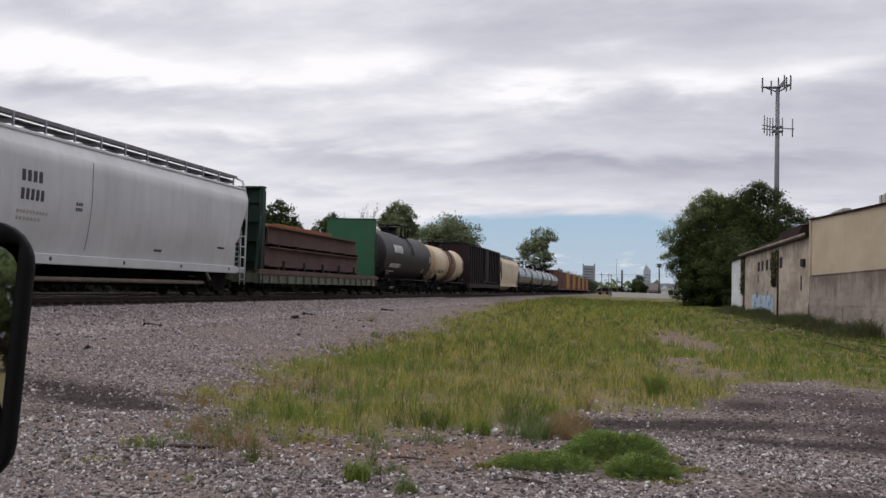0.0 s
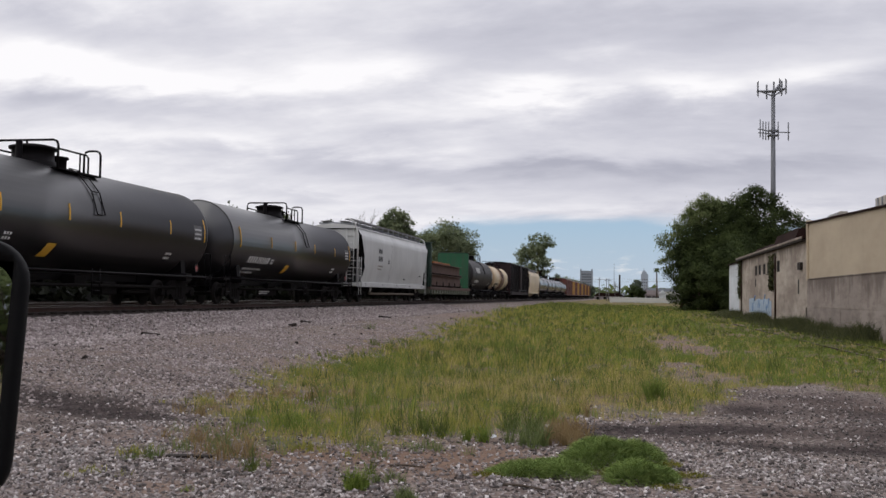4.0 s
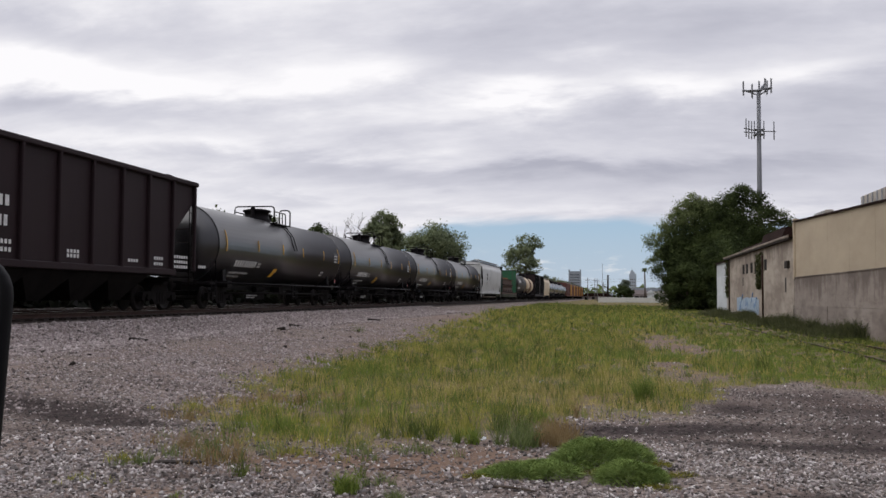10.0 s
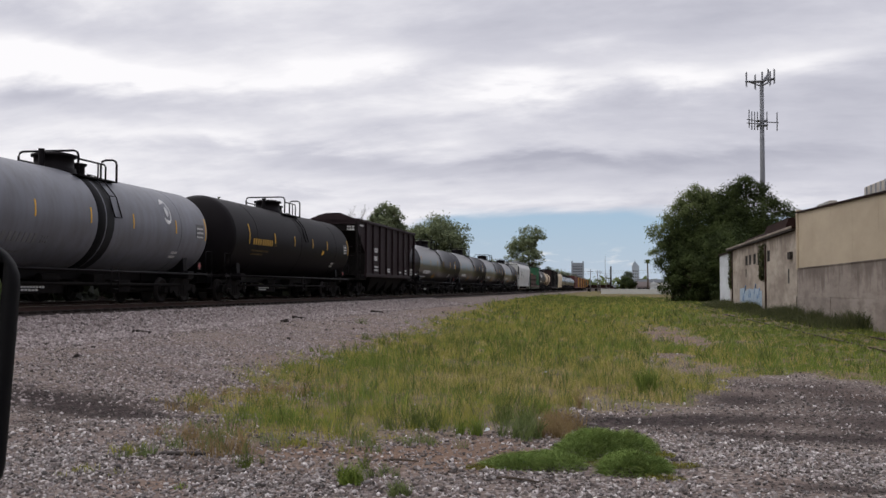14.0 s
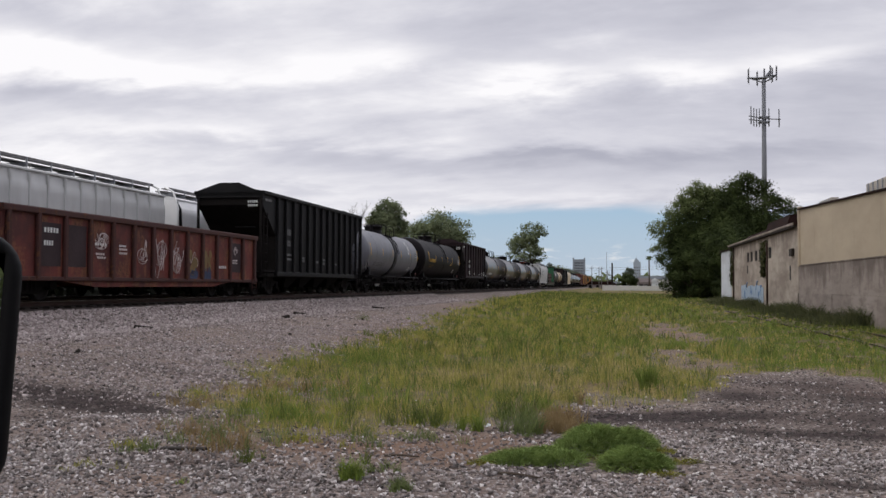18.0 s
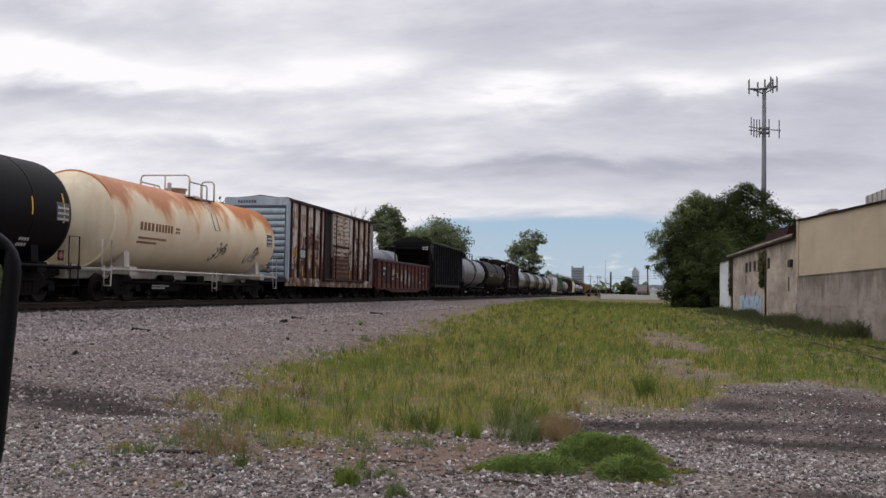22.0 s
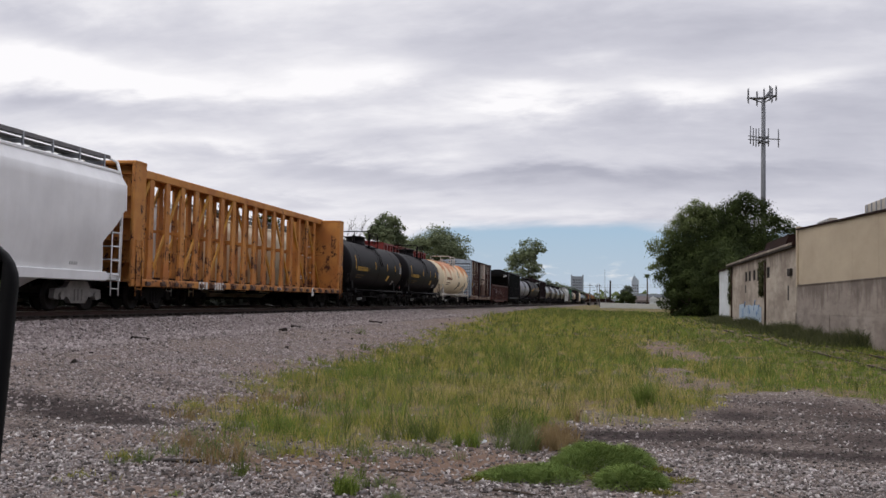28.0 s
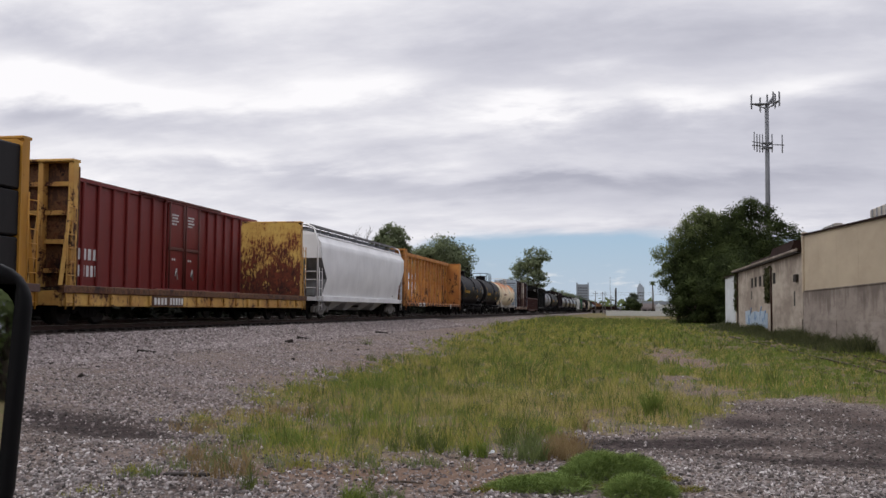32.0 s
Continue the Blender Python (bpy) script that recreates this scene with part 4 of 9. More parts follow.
def meadow(n, y0, y1, h, wide, per, seed):
    """Rough grass in tufts: each tuft is dry, mixed, fresh or weedy by where it stands."""
    cx, cy = sprinkle(n, -11.0, 9.3, y0, y1, lambda x, y: grass_cover(x, y) ** 1.15 * (0.3 + 0.7 * sharp(x, y, 1.3, 12.0, -0.6, 0.3)))
    m = len(cx)
    tan = (1.0 if y0 < 40 else 0.12) * (1 - 0.75 * smooth(3.5, 5.5, cx)) * np.clip(spots(cx, cy, TAN) + 0.35 * sharp(cx, cy, 0.8, 21.0, 0.0, 0.6), 0, 1)
    fresh = np.clip(spots(cx, cy, FRESH) + 0.45 * sharp(cx, cy, 0.9, 33.0, 0.1, 0.6), 0, 1)
    r = rng.random(m)
    kind = np.where(r < (0.10 if y0 < 40 else 0.04) + 0.58 * tan * (1 - 0.6 * fresh), 0, np.where(rng.random(m) < 0.12 + 0.7 * fresh, 2, 1))
    kind = np.where(rng.random(m) < 0.10 + 0.22 * sharp(cx, cy, 1.7, 44.0, 0.45, 0.9) + 0.3 * smooth(5.0, 7.5, cx) * smooth(22, 40, cy) + 0.25 * smooth(80, 120, cy), 3, kind)
    tall_t = h * np.exp(rng.normal(0, 0.38, m)) * (0.55 + 0.6 * patchy(cx, cy, 1.6, 8.0)) * (1 - 0.45 * smooth(2.5, 5.5, cx)) * np.array([0.95, 0.85, 0.9, 1.35])[kind] * (0.45 + 0.55 * grass_cover(cx, cy))
    names = (("dry_grass", M_GRASSDRY, "pale straw-coloured dry grass stalks"), ("grass", M_GRASS, "green and yellowish rough meadow grass"),
             ("green_grass", M_GRASSLUSH, "fresh green grass"), ("tall_weeds", M_GRASSDARK, "taller dark green weeds in the meadow"))
    for q, (name, mat, label) in enumerate(names):
        i = np.repeat(np.nonzero(kind == q)[0], per)
        rad = (0.05 + 0.25 * tall_t[i]) * np.sqrt(rng.random(len(i))) * (1.0 if y0 < 40 else 1.6)
        a = rng.uniform(0, 2 * np.pi, len(i))
        blades(name, cx[i] + rad * np.cos(a), cy[i] + rad * np.sin(a), tall_t[i] * rng.uniform(0.45, 1.1, len(i)), wide * rng.uniform(0.6, 1.3, len(i)) * (0.75 if q == 0 else 1.25 if q == 3 else 1.0),
               rng.uniform(0.1, 0.85, len(i)), mat, label, seed + q)


meadow(26000, 8.5, 20, 0.19, 0.0034, 9, 31)
meadow(26000, 20, 42, 0.18, 0.0065, 9, 35)
meadow(17000, 42, 150, 0.22, 0.017, 8, 39)


def weed_patch(cx, cy, r, n, h, wide, material, name, label, seed):
    """A few small tufts about a place."""
    n = int(n * 0.7)
    k = rng.integers(0, 6, n)
    ox, oy = rng.normal(0, 0.75 * r, 6), rng.normal(0, 0.6 * r, 6)
    q, a = 0.42 * r * rng.random(n), rng.uniform(0, 2 * np.pi, n)
    x, y = cx + ox[k] + q * np.cos(a), cy + oy[k] + q * np.sin(a)
    return blades(name, x, y, h * rng.uniform(0.35, 1.2, n), wide * 0.8 * np.ones(n), rng.uniform(0.2, 1.0, n), material, label, seed)


def mound(humps, n, label, seed, material=None):
    """Soft turf heaped in rounded humps: drooping blades over a low core. humps: x, y, half widths, height."""
    r = np.random.default_rng(seed)
    share = np.array([a * b + 0.25 * k for _, _, a, b, k in humps])
    pick = r.choice(len(humps), n, p=share / share.sum())
    hp = np.array(humps)[pick]
    q, a = np.sqrt(r.random(n)) * r.uniform(0.8, 1.12, n), r.uniform(0, 2 * np.pi, n)
    ca, sa = np.cos(a), np.sin(a)
    x, y = hp[:, 0] + hp[:, 2] * q * ca, hp[:, 1] + hp[:, 3] * q * sa
    z = np.zeros(n)
    for cx, cy, rx, ry, k in humps:
        z = np.maximum(z, k * np.clip(1 - ((x - cx) / rx) ** 2 - ((y - cy) / ry) ** 2, 0, 1) ** 0.6)
    base = np.stack([x, y, ground_z(x, y) - 0.015 + z * (1 + 0.18 * ripple(x, y, 14.0, seed))], -1)
    out = np.stack([ca * q, sa * q, 0.35 + 0 * q], -1)
    out /= np.linalg.norm(out, axis=1, keepdims=True)
    ln = r.uniform(0.035, 0.095, n)[:, None] * (0.7 + 2.0 * hp[:, 4:5])
    go = 0.55 * out + np.array([0, 0, 0.45]) + 0.45 * r.normal(size=(n, 3))
    go /= np.linalg.norm(go, axis=1, keepdims=True)
    mid = base + 0.55 * ln * go
    tip = mid + 0.5 * ln * (go + 0.5 * out + np.array([0, 0, -0.75]))
    w = np.cross(go, r.normal(size=(n, 3)))
    w *= 0.0021 / np.linalg.norm(w, axis=1, keepdims=True)
    P = np.stack([base - w, base + w, mid - 0.8 * w, mid + 0.8 * w, tip - 0.15 * w, tip + 0.15 * w], 1)
    Fc = np.array([(0, 1, 3, 2), (2, 3, 5, 4)])[None] + (np.arange(n) * 6)[:, None, None]
    N = 0.8 * out + np.array([0, 0, 0.75]) + 0.22 * r.normal(size=(n, 3))
    N /= np.linalg.norm(N, axis=1, keepdims=True)
    tagged(bulk("grass_mound", P.reshape(-1, 3), Fc.reshape(-1, 4), material or M_MOUND, None, True, np.repeat(N, 6, 0)), label, "grass", kind="stuff")


mound(((-0.18, 9.55, 0.33, 0.36, 0.20), (0.10, 9.62, 0.30, 0.34, 0.16), (-0.36, 9.35, 0.24, 0.26, 0.11)), 19000, "high mound of soft bright green grass", 41)
mound(((0.12, 8.66, 0.25, 0.26, 0.14), (0.30, 8.70, 0.17, 0.22, 0.10)), 12000, "rounded mound of soft green grass", 42)
mound(((-0.78, 8.88, 0.34, 0.30, 0.085), (-0.50, 8.80, 0.24, 0.26, 0.10), (-0.98, 8.72, 0.20, 0.18, 0.05), (-0.62, 9.1, 0.22, 0.2, 0.07)), 12000, "low spreading mound of soft green grass", 43)
mound(((0.58, 8.95, 0.17, 0.10, 0.025), (0.42, 9.45, 0.14, 0.14, 0.03), (0.40, 8.36, 0.16, 0.09, 0.02), (-0.1, 8.95, 0.2, 0.1, 0.02), (-1.15, 8.55, 0.14, 0.10, 0.02)), 2200, "thin yellowish fringe of grass", 44, M_GRASS)
NEAR_WEEDS = ((-3.17, 8.14, 0.05, 70, 0.20, 3), (-3.2, 8.3, 0.10, 60, 0.12, 3), (-2.11, 7.66, 0.07, 300, 0.19, 2), (-2.02, 7.6, 0.06, 160, 0.13, 2), (-1.56, 7.25, 0.06, 200, 0.13, 5), (-1.88, 7.98, 0.12, 160, 0.11, 5),
              (-2.13, 8.29, 0.03, 40, 0.18, 3), (-3.32, 7.28, 0.04, 60, 0.06, 2), (-4.25, 8.5, 0.16, 160, 0.13, 5), (-4.5, 8.7, 0.2, 120, 0.12, 1), (-3.6, 8.69, 0.22, 110, 0.22, 4), (-3.75, 8.75, 0.25, 110, 0.22, 5),
              (-3.47, 9.05, 0.25, 150, 0.2, 5), (-4.35, 10.03, 0.35, 200, 0.17, 5), (-4.0, 9.4, 0.4, 160, 0.16, 5), (-3.9, 9.1, 0.3, 90, 0.24, 4), (-2.78, 9.1, 0.25, 200, 0.13, 1), (-2.3, 9.35, 0.25, 220, 0.13, 5),
              (-1.88, 9.75, 0.2, 160, 0.14, 5), (-4.4, 7.75, 0.2, 120, 0.08, 1), (0.44, 15.0, 0.07, 380, 0.42, 2), (0.42, 15.1, 0.06, 200, 0.40, 3))
MEADOW_WEEDS = ((-1.51, 10.42, 0.07, 320, 0.19, 2), (-0.98, 10.45, 0.16, 420, 0.30, 5), (-0.82, 10.5, 0.14, 200, 0.2, 3), (-0.45, 13.0, 0.03, 50, 0.32, 4), (-2.01, 10.71, 0.09, 130, 0.22, 3), (-0.88, 12.37, 0.06, 160, 0.22, 2), (-1.7, 11.3, 0.2, 240, 0.26, 1), (-1.2, 11.6, 0.24, 380, 0.34, 3), (-0.6, 11.3, 0.22, 420, 0.24, 4), (-2.3, 10.9, 0.2, 300, 0.26, 3), (-3.6, 10.6, 0.3, 360, 0.24, 2), (-6.3, 26.5, 0.35, 260, 0.28, 3), (-4.0, 26.0, 0.4, 320, 0.36, 3), (-2.2, 24.0, 0.4, 320, 0.36, 3), (-4.8, 18.6, 0.4, 420, 0.32, 2), (-8.8, 34.0, 0.25, 120, 0.3, 3), (1.3, 24.6, 0.4, 320, 0.3, 2))
RED_WEEDS = ((-0.56, 10.5, 0.12, 420, 0.22, 4), (-3.7, 8.8, 0.26, 160, 0.24, 4), (-4.9, 14.2, 0.5, 420, 0.16, 4), (-5.4, 13.7, 0.4, 300, 0.14, 4), (-4.3, 14.7, 0.4, 300, 0.18, 4), (-5.2, 11.6, 0.35, 260, 0.16, 4), (-0.62, 11.0, 0.22, 420, 0.2, 4), (-4.5, 9.6, 0.3, 200, 0.14, 4))
for i, (cx, cy, r, n, h, mat) in enumerate(NEAR_WEEDS + MEADOW_WEEDS + RED_WEEDS):
    weed_patch(cx, cy, r, n, h, 0.0045, (M_GRASS, M_GRASS, M_GRASSLUSH, M_GRASSDARK, M_GRASSRED, M_WEED)[mat], "weed", ("", "yellowish weed tuft in the gravel", "fresh green weed tuft", "dark green weed tuft", "reddish brown dry weed tuft", "dull grey-green weed tuft")[mat], 60 + i)
x, y = sprinkle(90000, 7.7, 9.45, 38.5, 96, lambda x, y: smooth(7.7, 8.9, x) * (0.35 + 0.65 * sharp(x, 0.5 * y, 0.9, 3.0, -0.4, 0.3)) * smooth(38.5, 40.5, y + 0.6 * (x - 9.4)), 1.3)
blades("weeds", x, y, rng.uniform(0.15, 0.9, len(x)) * (0.45 + 0.6 * sharp(x, 0.5 * y, 0.6, 8.0, -0.3, 0.5)) * (0.45 + 0.55 * smooth(7.8, 9.0, x)), 0.013 * np.ones(len(x)), rng.uniform(0.3, 1.1, len(x)), M_WALLWEED, "tall dark weeds along the foot of the wall", 71)


# ---- tracks ----
def track(name, x, y0, y1, z, label, tie_proud, shine, tie_from, tie_to):
    """Two rails on timber ties; the nearest ties are single parts, the others one."""
    t = thing(name, x, 0, z, label, "railway track", kind="structure")
    t.rotation_euler = (0, 0, 0 if x > 0 else -LEAN)
    prof = [(-0.07, -0.16), (0.07, -0.16), (0.07, -0.145), (0.012, -0.12), (0.012, -0.045), (0.035, -0.035), (0.035, -0.004), (-0.035, -0.004),
            (-0.035, -0.035), (-0.012, -0.045), (-0.012, -0.12), (-0.07, -0.145)]
    for s in (-1, 1):
        part("rail", Mesh().prism([(s * 0.753 + a, c) for a, c in prof], y0, y1), M_RAIL, t)
        if shine:
            part("rail_head", Mesh().box(s * 0.753 - 0.03, s * 0.753 + 0.03, y0, y1, -0.004, 0.0), M_SHINE, t, "worn bright running surface")
    tie = shared("tie", M_TIE, lambda: Mesh().box(-1.3, 1.3, -0.11, 0.11, -0.16, 0.0, 0.015))
    rest = Mesh()
    yy = y0
    while yy < y1:
        if tie_from <= yy <= tie_to:
            part("tie", tie, M_TIE, t, at=pose(rng.normal(0, 0.02), yy, -0.155 + tie_proud, 0, 0, rng.normal(0, 0.6)))
        else:
            rest.box(-1.3, 1.3, yy - 0.11, yy + 0.11, -0.3, -0.155 + tie_proud)
        yy += 0.54 if yy < 140 else 1.1
    part("ties", rest, M_TIE, t)["kind"] = "stuff"
    return t


track("railway_track", TRACK_X, -120, 900, RAIL_Z, "rusty steel rails on dark timber ties in ballast", 0.03, True, 10, 60)
track("railway_track", TRACK2_X, -120, 900, RAIL_Z, "second pair of rails on timber ties in ballast", 0.03, True, 14, 40)
track("spur_track", 7.38, 12, 96, 0.06, "disused rusty spur track sunk in the grass", 0.06, False, 18, 60)


# ---- buildings beside the spur ----
def wall_paint(name, base, dark, drip=0.0, stain=0.6, spec=0.3):
    k = Nodes(name)
    v, tall = k.coords((1, 0.33, 1.3), world=True), k.coords((1, 0.16, 0.4), world=True)
    broad, fine, run = k.noise(v, 0.5, 5), k.noise(v, 9.0, 6), k.noise(tall, 1.1, 6, 0.68)
    c = k.mix(k.ramp(broad, (0.35, 0.0), (0.7, 1.0)), base, tuple(q * 0.84 for q in base))
    # no two panels weathered alike
    own = k.n.new("ShaderNodeObjectInfo")
    c = k.mix(k.math("MULTIPLY", own.outputs["Random"], 0.45 * stain), c, dark)
    c = k.mix(k.math("MULTIPLY", k.ramp(run, (0.46, 0.0), (0.62, 1.0)), stain), c, dark)
    blot = k.math("ADD", k.math("MULTIPLY", k.noise(v, 1.7, 6, 0.7), 0.6), k.math("MULTIPLY", k.noise(tall, 4.0, 5, 0.65), 0.4))
    c = k.mix(k.math("MULTIPLY", k.ramp(blot, (0.47, 0.0), (0.62, 1.0)), 0.75 * stain), c, dark)
    if drip:
        # runs below the wall's top edge
        sep = k.n.new("ShaderNodeSeparateXYZ")
        g = k.n.new("ShaderNodeNewGeometry")
        k.l.new(g.outputs["Position"], sep.inputs[0])
        thin = k.noise(k.coords((1, 0.3, 0.12), world=True), 2.2, 5, 0.7)
        reach = k.math("ADD", thin, k.math("MULTIPLY", k.math("SUBTRACT", sep.outputs[2], drip), 0.16))
        c = k.mix(k.ramp(reach, (0.42, 0.0), (0.56, 0.75)), c, dark)
    k.bump(fine, 0.2, 0.01)
    return k.done(c, 0.85, 0.0, spec)


M_TAN = wall_paint("tan_painted_metal_siding", (0.44, 0.365, 0.268), (0.27, 0.21, 0.15), stain=0.22)
M_BLOCK = wall_paint("stained_concrete_wall", (0.315, 0.268, 0.233), (0.105, 0.08, 0.068), 2.3, stain=0.75)
M_STUCCO = wall_paint("stained_pale_stucco", (0.45, 0.39, 0.325), (0.15, 0.115, 0.095), 4.4, stain=0.62)
M_SHEET = wall_paint("white_sheet_metal", (0.62, 0.65, 0.68), (0.32, 0.33, 0.34), stain=0.35)
M_ROOFBR = wall_paint("brown_felt_roof", (0.030, 0.016, 0.013), (0.014, 0.009, 0.008), spec=0.03)
M_UNIT = plain("weathered_galvanised_sheet", (0.36, 0.325, 0.285), 0.6, 0.0, 0.2, 1.5, 0.05)
M_HOLE = plain("dark_interior", (0.012, 0.012, 0.012), 0.9)
WX = 9.5
tall = thing("warehouse", WX, 30, 0, "tan metal-clad warehouse on a stained concrete base wall", "building")
eave = lambda y: 5.60 - 0.0335 * (24.3 - y)
for i, yy in enumerate(np.arange(-8, 24.2, 4.05)):
    y1 = min(yy + 4.03, 24.3)
    part("concrete_panel", Mesh().box(0.0, 0.25, yy, y1, 1.203, 2.66 - 0.02 * (i % 2), 0.006), M_BLOCK, tall)
    part("concrete_panel", Mesh().box(0.012 * (i % 3) - 0.012, 0.25, yy + 0.004, y1 + 0.4, -0.3, 1.2, 0.006), M_BLOCK, tall)
    part("siding_panel", Mesh().prism([(yy, 2.64), (y1, 2.64), (y1, eave(y1)), (yy, eave(yy))], 0.05, 0.2, 0), M_TAN, tall)
part("coping", Mesh().prism([(-8, eave(-8) - 0.02), (24.35, eave(24.35) - 0.02), (24.35, eave(24.35) + 0.06), (-8, eave(-8) + 0.06)], -0.05, 0.3, 0), M_ROOFBR, tall, "dark brown metal coping")
part("flashing", Mesh().box(-0.03, 0.06, -8, 24.3, 2.635, 2.675), M_BLOCK, tall, "stained flashing strip between siding and concrete")
part("corner_trim", Mesh().box(-0.04, 0.24, 24.05, 24.4, 2.6, 5.75, 0.02), M_TAN, tall)
for bx in ((0.25, 30, -8, -7.7), (0.25, 30, 24.0, 24.3), (29.7, 30, -7.7, 24.0)):
    part("wall", Mesh().box(*bx, -0.3, 4.4 if bx[2] < 0 else 5.4), M_BLOCK, tall)
part("roof", Mesh().prism([(-8, eave(-8) - 0.2), (24.3, eave(24.3) - 0.2), (24.3, eave(24.3) - 0.1), (-8, eave(-8) - 0.1)], 0.2, 30, 0), M_ROOFBR, tall)
for y0, y1, z1, lab in ((18.9, 21.6, 5.78, "grey ribbed metal rooftop ventilator"), (8.6, 12.1, 5.72, "larger grey ribbed metal rooftop box")):
    unit = part("roof_unit", Mesh().box(0.5, 0.9, y0, y1, eave(y0) - 0.15, z1, 0.04), M_UNIT, tall, lab)
    for j in range(5):
        part("rib", Mesh().box(0.45, 0.5, y0 + (y1 - y0) * (j + 0.3) / 5, y0 + (y1 - y0) * (j + 0.4) / 5, eave(y0) - 0.1, z1 - 0.03), M_GALV, unit)
low = thing("old_workshop", WX, 54.35, 0, "low stucco workshop with small square windows and graffiti", "building")
# the wall is pieced round five small window openings
win_y = [9.8, 14.1, 16.0, 18.3, 20.2]
ww, wz0, wz1 = 1.25, 3.3, 4.0
cuts = [0.05] + [q for c in win_y for q in (c - ww / 2, c + ww / 2)] + [30.6]
wallm = Mesh().box(0, 0.25, 0.05, 30.6, -0.3, wz0).box(0, 0.25, 0.05, 30.6, wz1, 4.82)
for a, b in zip(cuts[0::2], cuts[1::2]):
    wallm.box(0, 0.25, a, b, wz0, wz1)
part("wall", wallm, M_STUCCO, low)
part("wall", Mesh().box(0.25, 18, 30.3, 30.6, -0.3, 4.8), M_STUCCO, low)
part("wall", Mesh().box(17.7, 18, 0.05, 30.6, -0.3, 4.8), M_STUCCO, low)
for c in win_y:
    w = part("window", Mesh().box(0.03, 0.2, c - ww / 2, c + ww / 2, wz0, wz1), M_HOLE, low, "dark broken window opening")
    part("window_frame", Mesh().box(0.012, 0.026, c - ww / 2, c - ww / 2 + 0.06, wz0, wz1).box(0.012, 0.026, c - 0.03, c + 0.03, wz0, wz1).box(0.012, 0.026, c - ww / 2, c + ww / 2, wz0, wz0 + 0.06), M_TIE, w)
part("roof", Mesh().prism([(-0.25, 4.80), (-0.25, 4.92), (9, 7.4), (18.2, 4.92), (18.2, 4.8), (9, 7.28)], -0.02, 30.7), M_ROOFBR, low, "brown shallow pitched roof")
part("roof_monitor", Mesh().prism([(0.3, 4.9), (0.62, 5.78), (4, 5.78), (4, 4.9)], 6.0, 14.5), M_ROOFBR, low, "raised dark brown roof block")
part("roof_monitor", Mesh().prism([(0.3, 4.9), (0.9, 5.5), (4, 5.5), (4, 4.9)], 14.6, 27), M_ROOFBR, low, "lower dark brown roof block")
part("eave_board", Mesh().box(-0.3, -0.2, 0, 30.7, 4.80, 4.93, 0.02), M_STUCCO, low, "pale eave board")
# the eave's shadow, modelled as a dark strip on the wall
part("fascia_shadow_gap", Mesh().box(-0.26, 0.0, 0.06, 30.6, 4.70, 4.795), M_TIE, low, "dark strip standing in for the shadow under the eave")
for yy in (0.1, 30.3):
    part("gable", Mesh().prism([(0.3, 4.8), (17.7, 4.8), (9, 7.2)], yy, yy + 0.2), M_ROOFBR, low)
for yy, z1 in ((10.6, 4.4), (28.6, 4.7)):
    part("downpipe", Mesh().tube([(-0.06, yy, 0.1), (-0.06, yy, z1)], 0.06), M_RAIL, low)
for yy, z0, z1 in ((2.34, 1.9, 2.7), (20.25, 2.45, 3.05)):
    part("wall_slot", Mesh().box(-0.012, 0.1, yy, yy + 0.35, z0, z1), M_HOLE, low, "narrow dark slot in the wall")
part("wall_box", Mesh().box(-0.16, 0.0, 1.2, 2.0, 3.2, 3.6, 0.02), M_TIE, low, "small grey box on the wall")
def ivy(parent, y, z0, z1, wide, n, seed):
    r = np.random.default_rng(seed)
    t = r.random(n)
    p = np.stack([-0.25 * r.random(n), y + (t * 0.7 + 0.3) * r.normal(0, wide, n), z0 + (z1 - z0) * t], -1)
    V = p[:, None, :] + r.normal(size=(n, 4, 3)) * np.array([0.05, 0.11, 0.10])
    bulk("ivy", V.reshape(-1, 3), np.arange(4 * n).reshape(-1, 4), M_WALLWEED, parent)["label"] = "dark green creeper on the wall"


ivy(low, 11.8, 2.2, 4.4, 0.6, 420, 1)
ivy(low, 29.2, 1.6, 4.7, 0.5, 380, 2)
tag_ = Mesh()
r_ = random.Random(3)
patch_ = Mesh()
for i in range(9):
    yy, zz = 12.6 + 1.25 * i, 0.48 + 0.06 * (i % 3)
    patch_.box(-0.03, -0.002, yy, yy + 1.3, zz, zz + r_.uniform(0.95, 1.15))
part("graffiti", patch_, M_SPRAYP, low, "faded pale blue spray-painted field")["kind"] = "stuff"
for i in range(9):
    yy, zz = r_.uniform(12.8, 23.6), r_.uniform(0.5, 1.6)
    a = r_.uniform(-1.2, 1.2)
    pts = [(-0.012, yy + 0.5 * math.sin(a + t * 2.2) * t * 1.3, zz + 0.33 * math.cos(a * 2 + t * 3.0)) for t in (0, 0.25, 0.5, 0.75, 1)]
    tag_.tube(pts, 0.045, 4)
part("graffiti", tag_, M_SPRAYB, low, "blue spray-painted scrawl")["kind"] = "stuff"
shed = thing("sheet_metal_shed", WX, 85, 0, "white corrugated sheet-metal shed end", "building")
for i in range(20):
    part("metal_sheet", shared("sheet", M_SHEET, lambda: Mesh().box(-0.02, 0.02, 0, 0.39, -0.2, 4.6, 0.008)), M_SHEET, shed, at=pose(0.02 * (i % 2), i * 0.4, 0))
part("side_wall", Mesh().box(0.05, 12, 7.9, 8.0, -0.2, 4.6).box(11.9, 12, 0, 8, -0.2, 4.6), M_SHEET, shed)
part("roof", Mesh().prism([(-0.15, 4.58), (-0.15, 4.68), (6, 6.0), (12.2, 4.68), (12.2, 4.58), (6, 5.9)], -0.1, 8.1), M_ROOFBR, shed)


